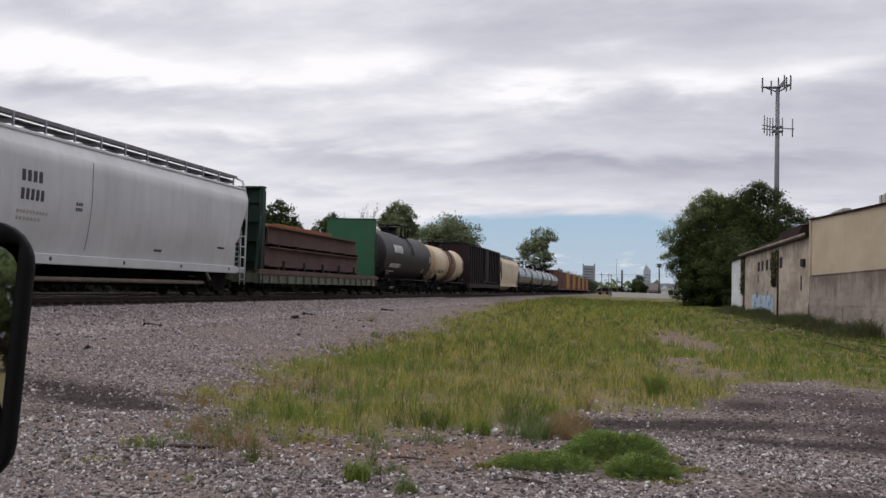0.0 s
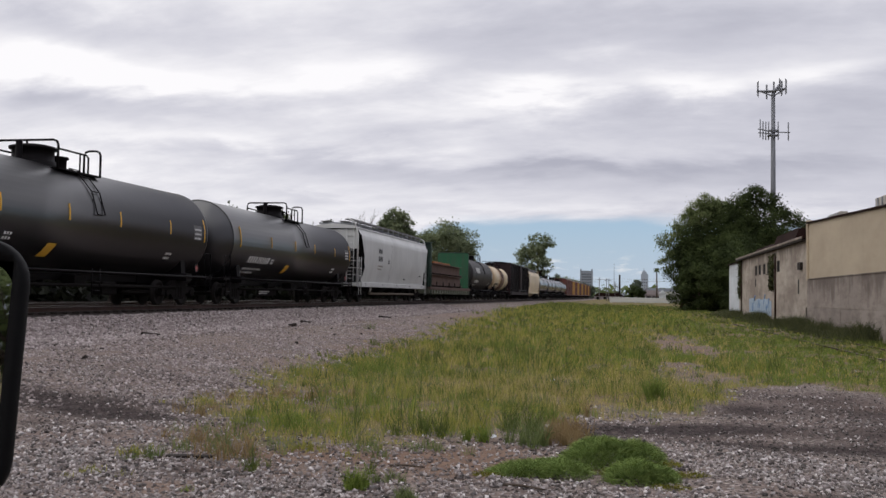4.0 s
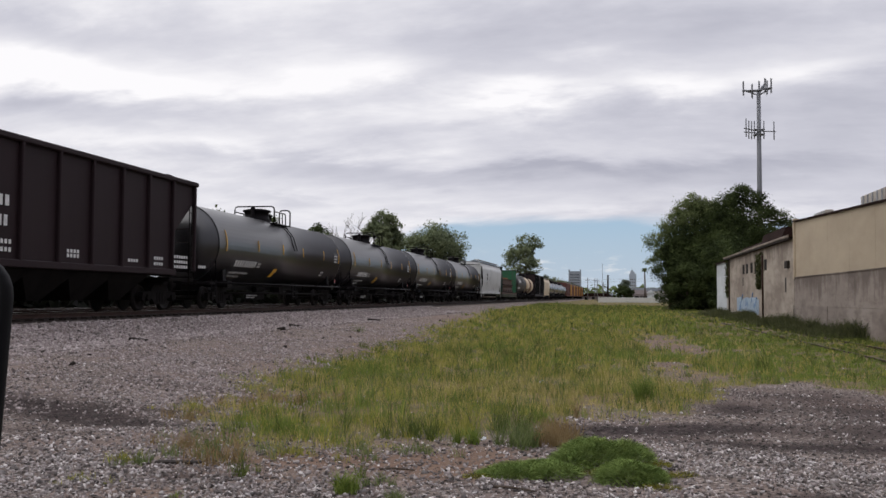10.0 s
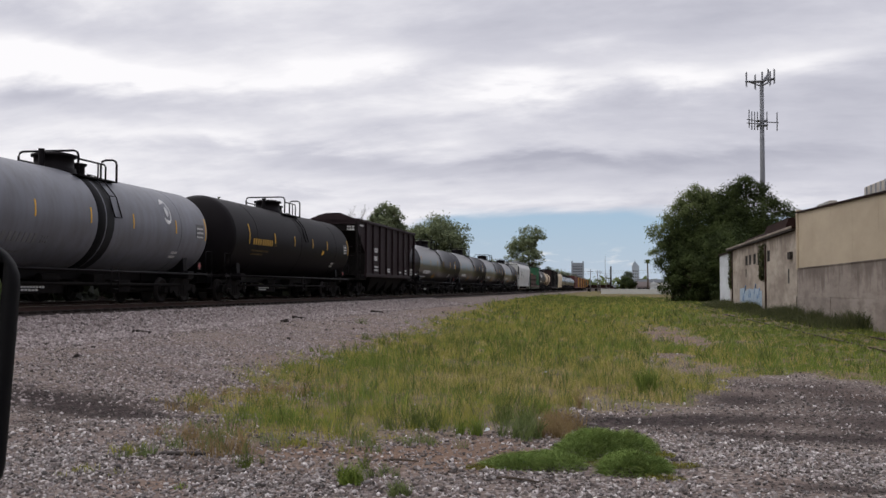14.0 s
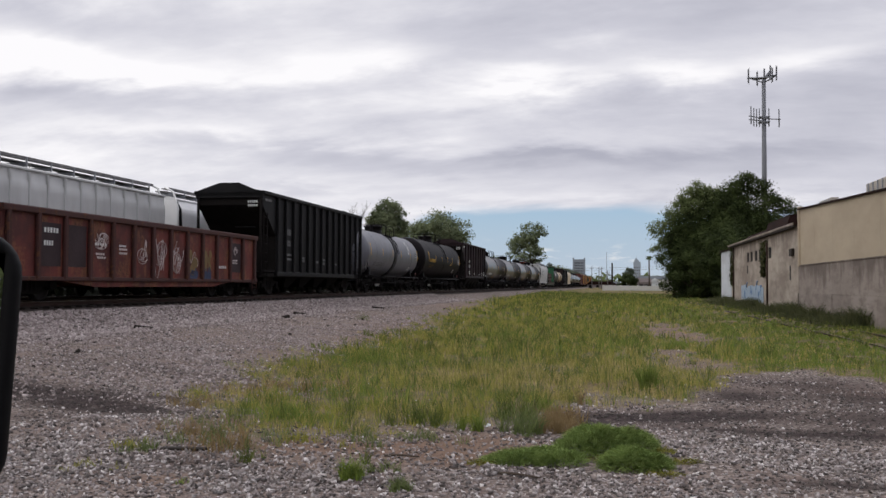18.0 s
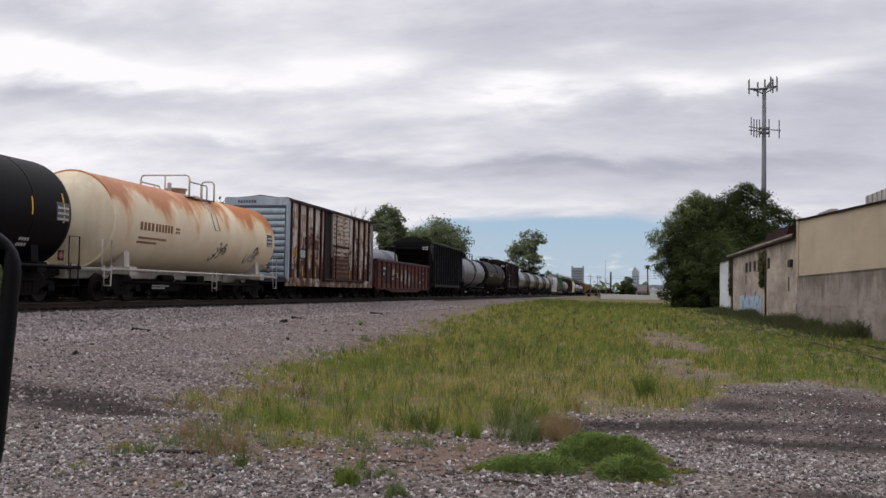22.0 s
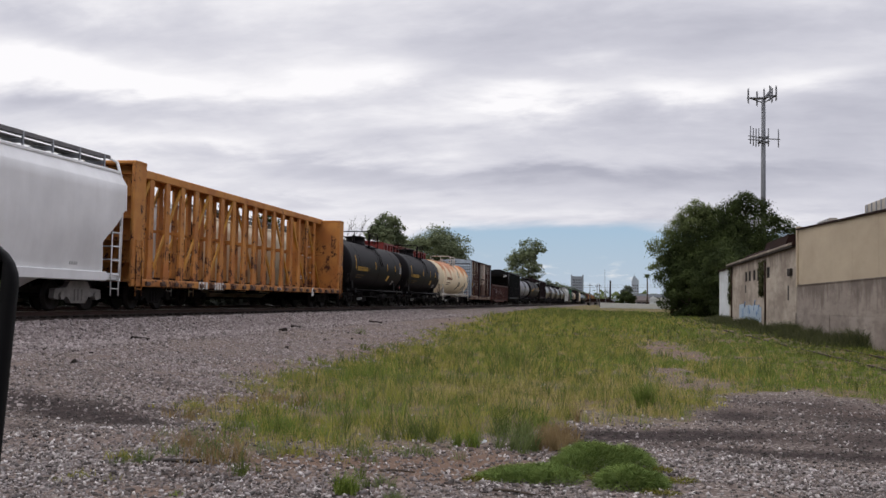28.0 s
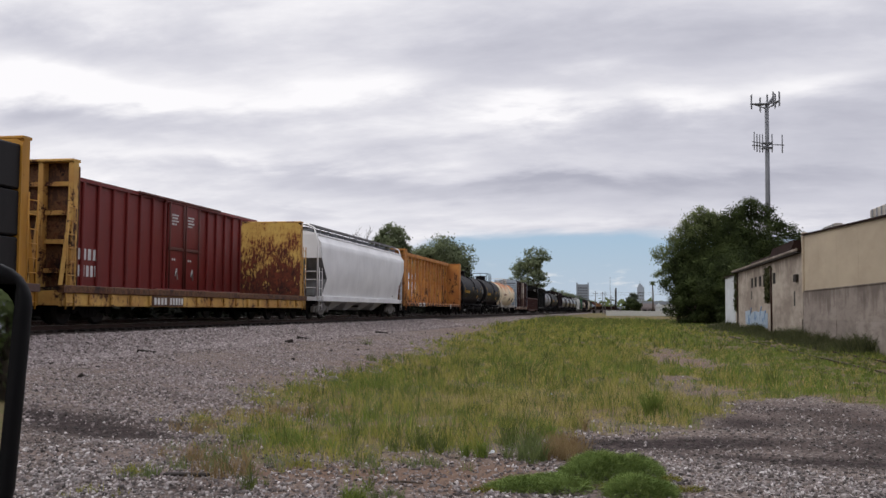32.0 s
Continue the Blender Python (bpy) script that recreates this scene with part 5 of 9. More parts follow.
# ---- trees ----
def tree(x, y, h, lobes, material, label, n=5000, leaf_size=0.34, trunk=0.28, seed=0, name="tree", z=None):
    """A tapered trunk with limbs that carry lobes of loose leaf clumps. lobes: x, y, z, radius, flattening."""
    r = np.random.default_rng(seed + 100)
    z = float(ground_z(x, y)) if z is None else z
    t = thing(name, x, y, z, label, "tree")
    m = Mesh()
    m.tube([(0, 0, -0.3), (0.1, 0.05, h * 0.22), (0.05, -0.1, h * 0.42), (0, 0, h * 0.7)], trunk, 8, True, trunk * 0.25)
    for lx, ly, lz, lr, _ in lobes:
        b = Vector((0.06, 0, min(h * 0.5, max(h * 0.15, lz - 1.2 * lr))))
        e = Vector((lx, ly, lz))
        m.tube([b, b.lerp(e, 0.5) + Vector((0, 0, -0.1 * lr)), e], trunk * 0.45, 6, True, trunk * 0.1)
    part("trunk", m, M_BARK, t)
    vol = np.array([lo[3] ** 2 for lo in lobes])
    P, Q = [], []
    for lo, share in zip(lobes, vol / vol.sum()):
        k = max(2, int(2.2 * n * share / 44))
        d = r.normal(size=(k, 3))
        d /= np.linalg.norm(d, axis=1, keepdims=True)
        rad = lo[3] * (0.4 + 0.55 * r.random(k) ** 0.5)
        c = np.array(lo[:3]) + d * rad[:, None] * np.array([1, 1, lo[4]])
        # each clump: leaves in a loose ball, wider than it is high
        p = np.repeat(c, 44, 0) + r.normal(size=(k * 44, 3)) * (0.17 * lo[3] + 0.07) * np.array([1.1, 1.1, 0.8])
        P.append(p)
        out = p - (np.array(lo[:3]) + np.array([0, 0, -0.35 * lo[3]]))
        own = p - np.repeat(c, 44, 0) + np.array([0, 0, 0.03])
        Q.append(0.6 * out / np.linalg.norm(out, axis=1, keepdims=True) + 0.9 * own / np.linalg.norm(own, axis=1, keepdims=True))
    P, Q = np.concatenate(P), np.concatenate(Q)
    k = len(P)
    a, b = r.normal(size=(k, 3)), r.normal(size=(k, 3))
    a /= np.linalg.norm(a, axis=1, keepdims=True)
    b -= a * (a * b).sum(1, keepdims=True)
    b /= np.linalg.norm(b, axis=1, keepdims=True)
    s = 0.72 * leaf_size * r.uniform(0.5, 1.2, (k, 1))
    f = np.arange(4 * k).reshape(k, 4)
    Q = Q / np.linalg.norm(Q, axis=1, keepdims=True) + 0.12 * r.normal(size=Q.shape)
    Q /= np.linalg.norm(Q, axis=1, keepdims=True)
    # leaves turn their upper face outwards
    b *= np.where((np.cross(a, b) * Q).sum(1, keepdims=True) < 0, 1.0, -1.0)
    V = np.stack([P - a * s, P + b * s * 0.6, P + a * s, P - b * s * 0.6], 1).reshape(-1, 3)
    bulk("crown", V, f, material, t, True, np.repeat(Q, 4, 0))
    return t


def lobes(h, w, n, seed, low=0.35):
    """Lobes that fill a crown of height h and width w, irregular."""
    r = random.Random(seed)
    out = [(0, 0, h * 0.84, w * 0.24, 0.75)]
    for i in range(4):
        a = i * 1.57 + r.uniform(-0.4, 0.4)
        out.append((w * 0.24 * math.cos(a), w * 0.24 * math.sin(a), h * r.uniform(0.66, 0.8), w * r.uniform(0.18, 0.24), 0.8))
    for i in range(n):
        a, zz = r.uniform(0, 6.28), low + (0.76 - low) * (i + r.random()) / n
        q = w * 0.5 * (0.45 + 0.4 * math.sin(math.pi * min(1, (zz - low * 0.6) / (1.02 - low * 0.6)))) * r.uniform(0.6, 1.0)
        out.append((q * math.cos(a), q * math.sin(a), h * zz, w * r.uniform(0.14, 0.22), r.uniform(0.65, 0.95)))
    return out


GREEN = "broad leafy green tree with an uneven crown"
# the big clump by the workshop
tree(15.4, 120, 16.6, [(-0.2, 0, 14.7, 1.25, 0.75), (1.2, 0, 13.9, 1.3, 0.75), (-1.6, 0, 13.9, 1.0, 0.8), (-1.6, 0.5, 13.2, 1.8, 0.8), (-2.6, 0, 11.3, 2.0, 0.8), (0.4, -0.5, 11.4, 2.2, 0.85), (2.5, 0, 12.6, 1.2, 0.75), (3.9, 0.2, 11.6, 1.2, 0.75), (2.6, -0.5, 9.8, 1.4, 0.8), (5.2, 0.2, 11.0, 0.85, 0.7), (5.9, 0.2, 10.6, 0.5, 0.8), (4.4, 0, 9.6, 0.7, 0.9),
                       (1.2, -1, 9.2, 2.2, 0.8), (-1.6, -1, 8.8, 2.4, 0.85), (-3.4, -0.5, 8.6, 2.0, 0.9), (-3.0, -1, 6.2, 2.4, 0.9), (0, -1, 6.4, 2.6, 0.9), (2.0, 0, 6.2, 2.2, 0.9), (-2.5, -1, 3.6, 2.4, 0.9), (0.5, -1, 3.6, 2.4, 0.9), (-1.0, -1, 1.4, 2.2, 0.8)],
     M_LEAF, "tall dense dark green tree beside the workshop", 31000, 0.17, 0.35, 1, z=-0.7)
tree(10.5, 121, 13.6, [(0, 0, 12.0, 1.5, 0.8), (1.6, 0, 11.6, 1.6, 0.8), (-1.2, 0, 10.8, 1.6, 0.8), (2.8, -0.5, 10.0, 2.0, 0.9), (0.6, -0.8, 9.4, 2.2, 0.85), (-1.6, -0.5, 8.6, 2.0, 0.85), (-2.4, 0, 7.2, 1.6, 0.9), (1.6, -1, 7.2, 2.4, 0.9), (-0.6, -1, 6.4, 2.4, 0.9), (-2.0, -0.6, 5.0, 1.9, 0.9),
                       (1.0, -1, 4.6, 2.5, 0.9), (-0.8, -1, 3.0, 2.3, 0.9), (-2.0, -0.6, 2.2, 1.7, 0.9), (1.4, -1, 2.0, 2.3, 0.9), (0, -1, 0.9, 2.0, 0.7)],
     M_LEAF, "dense dark green tree in a clump", 27000, 0.17, 0.3, 2)
tree(6.9, 121, 13.4, [(2.8, -0.5, 12.9, 1.3, 0.8), (1.4, 0, 12.2, 1.2, 0.8), (4.0, -0.8, 12.3, 1.2, 0.8), (2.2, -0.8, 11.0, 1.3, 0.9), (0.2, 0, 10.6, 1.3, 0.9), (-0.9, 0, 9.4, 1.2, 0.9), (-2.0, 0, 8.4, 1.0, 0.8), (-1.4, 0, 7.2, 1.2, 0.9), (-2.2, 0, 5.8, 0.7, 0.8)],
     M_LEAF3, "lighter yellow-green tree at the edge of the clump", 4600, 0.16, 0.25, 3)
tree(7.4, 120, 9.4, [(0.2, 0, 8.6, 1.5, 0.9), (-0.8, 0, 7.0, 1.4, 0.9), (0.4, -0.3, 5.8, 1.7, 0.9), (-1.2, 0, 4.6, 1.4, 0.9), (0.2, 0, 3.2, 1.6, 0.9), (-0.8, 0, 1.7, 1.3, 0.9)],
     M_LEAF, "leafy dark tree under a lighter one", 7000, 0.16, 0.2, 4)
tree(8.6, 118, 6.0, lobes(5.6, 5.0, 13, 5, 0.03), M_LEAF, "bushy dark green tree in a clump", 12000, 0.16, 0.2, 5)
tree(13.0, 114, 8.5, lobes(8.0, 8.0, 13, 16, 0.05), M_LEAF, "thick dark green tree by the shed", 14000, 0.16, 0.2, 16)
# unseen trees beyond the workshop, added to darken what the tanks reflect
for x, y, h, sd in ((20, 165, 16.0, 31), (25, 205, 17.5, 32), (17, 232, 17.0, 33), (26, 178, 13.5, 34)):
    tree(x, y, h, lobes(h - 0.6, 11, 14, sd, 0.1), M_LEAF, "unseen dark green tree added for the tank reflections", 5000, 0.34, 0.35, sd)
# behind the two tracks
tree(-47.0, 200, 19.6, lobes(18.8, 8.6, 17, 6, 0.3), M_LEAFMID, GREEN, 9500, 0.36, 0.35, 6)
tree(-41.2, 230, 19.4, lobes(17.6, 16.5, 22, 7, 0.2), M_LEAFMID, "wide dark green tree with a rounded crown", 13000, 0.38, 0.45, 7)
tree(-28.2, 330, 22.4, lobes(21.6, 14.0, 15, 8, 0.3), M_LEAFMID, "open-crowned green tree with sky showing through", 3600, 0.5, 0.45, 8)
tree(-55.0, 150, 14.2, lobes(13.6, 8.0, 11, 9, 0.2), M_LEAF, GREEN, 5000, 0.32, 0.3, 9)
tree(-49.5, 160, 12.6, lobes(12.2, 8.0, 11, 10, 0.2), M_LEAF, GREEN, 4500, 0.32, 0.3, 10)
tree(-36.5, 300, 8.6, lobes(8.2, 9.0, 10, 11, 0.2), M_LEAFMID, "low spreading green tree", 3000, 0.42, 0.3, 11)
tree(-57.0, 135, 13.0, lobes(12.6, 9.0, 11, 12, 0.2), M_LEAF, GREEN, 4500, 0.32, 0.3, 12)
tree(-60.0, 112, 12.4, lobes(12.0, 10.0, 11, 13, 0.2), M_LEAF2, GREEN, 4500, 0.3, 0.3, 13)
tree(-58.0, 88, 12.0, lobes(11.6, 9.0, 11, 14, 0.2), M_LEAF, GREEN, 4500, 0.28, 0.3, 14)
tree(-24.0, 420, 8.4, lobes(8.0, 12.0, 9, 15, 0.15), M_LEAFMID, "far green tree beyond the tracks", 2200, 0.5, 0.3, 15)


def bare_tree(x, y, h, seed):
    t = thing("bare_tree", x, y, float(ground_z(x, y)), "leafless grey tree with fine twigs", "tree")
    r = random.Random(seed)
    m = Mesh()
    m.tube([(0, 0, -0.3), (0.1, 0, h * 0.3), (0, 0.1, h * 0.6)], 0.25, 7, True, 0.12)
    part("trunk", m, M_BARK, t)
    tw = Mesh()

    def grow(p, d, length, rad, depth):
        e = p + d * length
        tw.tube([p, p.lerp(e, 0.5) + Vector((r.uniform(-1, 1), r.uniform(-1, 1), 0)) * length * 0.08, e], rad, 4, True, rad * 0.55)
        if depth:
            for _ in range(3):
                nd = (d + Vector((r.uniform(-1, 1), r.uniform(-1, 1), r.uniform(-0.3, 0.8))) * 0.75).normalized()
                grow(e if r.random() < 0.6 else p.lerp(e, 0.7), nd, length * r.uniform(0.55, 0.8), rad * 0.55, depth - 1)

    for i in range(6):
        a = i * 1.05
        grow(Vector((0, 0, h * (0.3 + 0.05 * i))), Vector((math.cos(a), math.sin(a), 1.1)).normalized(), h * 0.22, 0.12, 3)
    part("branches", tw, M_BARK, t)["kind"] = "stuff"


bare_tree(-53.7, 200, 17.5, 5)


# ---- cell tower ----
tw = thing("cell_tower", 27.25, 190, 0, "grey steel monopole mast with two rings of antennas", "tower")
part("pole", Mesh().tube([(0, 0, 0), (0, 0, 20), (0, 0, 40.6)], 0.56, 12, True, 0.36), M_MAST, tw)
part("platform", Mesh().tube([(-3.0, -0.8, 40.3), (0, -0.4, 40.4), (2.0, -1.4, 40.6)], 0.16).tube([(-3.0, -0.8, 40.3), (-0.5, 1.8, 40.6), (2.0, -1.4, 40.6)], 0.14)
     .tube([(0, 0, 39.5), (1.9, -1.2, 40.5)], 0.12).tube([(0, 0, 39.5), (-2.2, -0.6, 40.2)], 0.12).tube([(0, 0, 40.0), (1.2, 0.2, 41.6)], 0.3), M_MAST, tw)
ant = shared("antenna", M_MAST, lambda: Mesh().box(-0.14, 0.14, -0.09, 0.09, -1.3, 1.3, 0.03).tube([(0, 0.14, -1.5), (0, 0.14, 1.5)], 0.05))
for ax, ay, az in ((-2.9, -0.9, 40.7), (-1.0, 1.2, 40.6), (0.2, 0.6, 41.0), (1.0, -1.2, 41.1), (1.35, -1.3, 40.7), (2.1, -1.4, 41.0)):
    part("antenna", ant, M_MAST, tw, at=pose(ax, ay, az, 0, 0, 30 * ax))
part("platform", Mesh().tube([(-2.8, -0.5, 33.3), (0, -0.4, 32.7), (2.9, -0.6, 32.5)], 0.1).tube([(-2.8, -0.5, 32.6), (0, -0.4, 32.3)], 0.1)
     .tube([(-0.9, -0.7, 32.1), (0.9, -0.7, 32.1), (0.9, 0.7, 32.1), (-0.9, 0.7, 32.1), (-0.9, -0.7, 32.1)], 0.14)
     .tube([(-0.9, -0.7, 33.0), (0.9, -0.7, 33.0), (0.9, 0.7, 33.0), (-0.9, 0.7, 33.0), (-0.9, -0.7, 33.0)], 0.12), M_MAST, tw)
for ax, az in ((-2.4, 33.4), (-1.9, 33.0), (-1.4, 32.9), (-0.9, 32.9), (0.8, 32.9), (2.6, 32.7)):
    part("antenna", shared("long_antenna", M_MAST, lambda: Mesh().tube([(0, 0, -1.7), (0, 0, 1.7)], 0.11)), M_MAST, tw, at=pose(ax, -0.6, az))


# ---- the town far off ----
# aerial haze is painted into the concrete and pole colours here
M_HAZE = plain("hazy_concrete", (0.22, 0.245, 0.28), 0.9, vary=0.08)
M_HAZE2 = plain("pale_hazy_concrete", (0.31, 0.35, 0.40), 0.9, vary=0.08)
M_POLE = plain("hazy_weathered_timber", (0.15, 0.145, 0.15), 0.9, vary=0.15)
M_PINK = plain("faded_brick", (0.27, 0.235, 0.24), 0.9, vary=0.15)
M_PALE = plain("pale_concrete_fence", (0.50, 0.50, 0.47), 0.9, vary=0.12, world_space=True)
off = thing("office_tower", -44, 1200, 0, "grey concrete office tower far off in haze", "building")
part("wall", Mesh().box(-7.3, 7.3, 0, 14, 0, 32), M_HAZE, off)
part("parapet", Mesh().box(-7.5, -5.9, -0.2, 1.5, 0, 35).box(5.9, 7.5, -0.2, 1.5, 0, 35).box(-7.5, 7.5, -0.1, 1.0, 31.5, 33), M_HAZE, off)
win_far = shared("far_window", M_HOLE, lambda: Mesh().box(-0.5, 0.5, -0.06, 0.02, -0.7, 0.7))
for i in range(6):
    for j in range(9):
        part("window", win_far, M_HOLE, off, at=pose(-4.6 + 1.85 * i, 0, 3 + 3.2 * j))
sp = thing("spired_building", 25.0, 1200, 0, "pale grey far building with a stepped spire", "building")
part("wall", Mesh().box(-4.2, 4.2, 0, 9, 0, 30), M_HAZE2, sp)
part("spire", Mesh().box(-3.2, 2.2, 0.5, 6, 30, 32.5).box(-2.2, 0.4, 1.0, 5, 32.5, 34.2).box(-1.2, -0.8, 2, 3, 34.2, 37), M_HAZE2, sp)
for i in range(3):
    for j in range(6):
        part("window", win_far, M_HAZE, sp, at=pose(-2.4 + 2.4 * i, 0, 5 + 3.6 * j))
fn = thing("fence", 0, 232, 0, "long pale concrete fence across the far end", "fence")
for i in range(9):
    part("fence_panel", shared("fpanel", M_PALE, lambda: Mesh().box(0, 1.96, 0, 0.15, 0, 1.45, 0.02)), M_PALE, fn, at=pose(-3.0 + i * 2.0, 0.2 * (i % 2), 0.1 - 0.012 * i))
    part("fence_post", shared("fpost", M_PALE, lambda: Mesh().box(-0.1, 0.1, -0.05, 0.2, 0, 1.6)), M_PALE, fn, at=pose(-3.0 + i * 2.0, -0.02, 0.1 - 0.012 * i))
for i, (x, y, wd, dp, h, m, lab) in enumerate(((9.0, 330, 7, 8, 2.6, M_PINK, "low faded brick building with a flat roof"), (-6, 420, 12, 10, 1.9, M_PINK, "low reddish far building"),
                                               (16, 420, 18, 12, 4.2, M_PALE, "pale low warehouse far off"), (-4, 520, 12, 12, 2.2, M_PINK, "low dull brick shed far off"))):
    b = thing("low_building", x, y, 0, lab, "building")
    part("wall", Mesh().box(-wd / 2, wd / 2, 0, dp, 0, h), m, b)
    part("roof", Mesh().prism([(-wd / 2 - 0.4, h), (wd / 2 + 0.4, h), (wd / 2 - 1.5, h + 1.4), (-wd / 2 + 1.5, h + 1.4)], -0.4, dp + 0.4), M_ROOFBR if i == 1 else M_PINK if i == 0 else M_HAZE, b)
    for j in range(4):
        part("window", shared("low_window", M_HOLE, lambda: Mesh().box(-0.7, 0.7, -0.05, 0.02, -0.6, 0.6)), M_HOLE, b, at=pose(-wd / 2 + wd * (j + 0.5) / 4, 0, h * 0.55))
white_hut = thing("white_hut", 9.6, 250, 0, "small white hut with a pitched roof", "hut")
part("wall", Mesh().box(-0.8, 0.8, 0, 2, 0, 2.6), M_SHEET, white_hut)
part("roof", Mesh().prism([(-1.0, 2.6), (1.0, 2.6), (0, 3.5)], -0.2, 2.2), M_SHEET, white_hut)
tree(3.4, 300, 4.5, lobes(4.3, 5.8, 9, 21, 0.05), M_LEAF, "dark rounded far bush behind the fence", 2500, 0.35, 0.2, 21)
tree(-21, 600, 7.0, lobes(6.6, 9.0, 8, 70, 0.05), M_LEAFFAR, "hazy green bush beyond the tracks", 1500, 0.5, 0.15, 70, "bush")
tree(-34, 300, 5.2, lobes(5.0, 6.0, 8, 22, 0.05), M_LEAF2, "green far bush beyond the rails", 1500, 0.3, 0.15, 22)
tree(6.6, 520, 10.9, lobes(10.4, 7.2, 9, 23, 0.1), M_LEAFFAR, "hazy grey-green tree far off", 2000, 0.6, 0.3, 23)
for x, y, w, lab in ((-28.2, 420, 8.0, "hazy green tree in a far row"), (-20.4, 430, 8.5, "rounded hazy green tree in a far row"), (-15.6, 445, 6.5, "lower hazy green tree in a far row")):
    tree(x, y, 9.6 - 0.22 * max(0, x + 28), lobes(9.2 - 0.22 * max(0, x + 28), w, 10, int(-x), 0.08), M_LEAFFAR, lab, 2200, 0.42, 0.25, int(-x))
palm = thing("palm_tree", 8.45, 260, 0, "slim dark palm with a small drooping crown", "tree")
part("trunk", Mesh().tube([(0, 0, -0.2), (0.08, 0, 4.0), (0, 0, 8.2)], 0.24, 7, True, 0.16), M_BARK, palm)
fronds = Mesh()
for i in range(22):
    a, e = i * 2.4, 0.2 + 0.9 * ((i * 7) % 22) / 22
    c, n = math.cos(a), math.sin(a)
    fronds.add([(0.1 * n, -0.1 * c, 8.1), (-0.1 * n, 0.1 * c, 8.1), (0.6 * c - 0.2 * n, 0.6 * n + 0.2 * c, 8.2 + e), (0.6 * c + 0.2 * n, 0.6 * n - 0.2 * c, 8.2 + e), (1.1 * c, 1.1 * n, 7.6 + 1.1 * e)], [(0, 1, 2, 3), (3, 2, 4)])
part("crown", fronds, M_LEAF, palm)["kind"] = "stuff"
stack_ = thing("chimney_pipe", -1.1, 300, 0, "dark upright pipe far off", "chimney")
part("pipe", Mesh().tube([(0, 0, 0), (0, 0, 8.3)], 0.3, 8, True, 0.24), M_TIE, stack_)
for x, y, h in ((-5.0, 300, 7.2), (-4.3, 300, 7.2), (-6.9, 290, 7.2), (-2.46, 300, 6.1), (-2.4, 420, 6.5), (-5.5, 600, 21.8), (7.5, 330, 6.0)):
    p = thing("utility_pole", x, y, 0, "slim dark utility pole far off", "pole", "far poles")
    part("pole", Mesh().tube([(0, 0, 0), (0, 0, h)], 0.16, 6, True, 0.1), M_POLE, p)
    if h < 20:
        part("crossarm", Mesh().box(-0.7, 0.7, -0.06, 0.06, h - 0.7, h - 0.58), M_POLE, p)
wires = thing("power_line", 0, 300, 0, "thin power lines sagging between far poles", "cable")
for k, z in enumerate((6.9, 6.2)):
    part("wire", Mesh().tube([(-60 + 12 * i, 0.1 * k, z + 0.25 * math.sin(i * 1.3)) for i in range(12)], 0.025, 4), M_POLE, wires)
xs, ys = rng.uniform(-900, 700, 9000), rng.uniform(0, 1, 9000)
ys = 620 + 500 * ys
zs = rng.random(9000) ** 1.5 * 9.5 + 0.3
a_ = rng.normal(size=(9000, 3))
V = np.stack([xs, ys, zs], -1)
V = np.stack([V + rng.normal(size=V.shape) * np.array([2.4, 0.6, 1.2]) for _ in range(4)], 1).reshape(-1, 3)
V[:, 2] = np.maximum(V[:, 2], 0)
tagged(bulk("far_woods", V, np.arange(36000).reshape(-1, 4), M_LEAF2), "low belt of far grey-green woods on the horizon", "trees", kind="stuff")

# added brush that blocks the bright ground seen beneath the cars
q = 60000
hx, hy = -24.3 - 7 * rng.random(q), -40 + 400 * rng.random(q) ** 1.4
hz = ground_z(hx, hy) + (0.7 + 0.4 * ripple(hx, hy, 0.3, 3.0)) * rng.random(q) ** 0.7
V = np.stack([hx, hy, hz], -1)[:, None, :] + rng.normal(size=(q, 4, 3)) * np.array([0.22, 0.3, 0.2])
tagged(bulk("brush", V.reshape(-1, 3), np.arange(4 * q).reshape(-1, 4), M_BRUSH), "added low brush, near black to darken the view under the cars", "bushes", kind="stuff")

# ---- small things on the lot ----
bd = thing("board", -3.92, 8.56, float(ground_z(-3.92, 8.56)) + 0.012, "dark weathered board lying in the gravel", "board")
part("plank", Mesh().box(-0.2, 0.22, -0.05, 0.05, -0.01, 0.012, 0.006), M_TIE, bd, at=pose(0, 0, 0, 0, 0, 7))
for x, y, ln, rz, lab in ((-0.76, 8.02, 0.46, -20, "dark rotten stick in the gravel"), (-1.9, 8.73, 0.32, 4, "thin dark stick on reddish dirt")):
    sk = thing("stick", x, y, float(ground_z(x, y)) + 0.012, lab, "stick")
    part("branch", Mesh().tube([(-ln / 2, 0, 0), (-ln * 0.1, 0.02, 0.008), (ln / 2, -0.01, 0)], 0.014, 6, True, 0.007), M_BARK, sk, at=pose(0, 0, 0, 0, 0, rz))
for x, y, s, lab in ((-1.35, 10.5, 0.035, "crumpled white scrap of paper in the grass"), (-1.25, 18.0, 0.05, "white scrap of litter in the grass")):
    lt = thing("litter", x, y, float(ground_z(x, y)) + 0.03, lab, "litter")
    part("scrap", Mesh().add([(-s, -s, 0), (s, -s * 0.7, 0.02), (s * 0.8, s, 0.03), (-s * 0.9, s * 0.8, 0.0), (0, 0, s * 1.2)], [(0, 1, 4), (1, 2, 4), (2, 3, 4), (3, 0, 4), (0, 3, 2, 1)]), M_SHEET, lt)
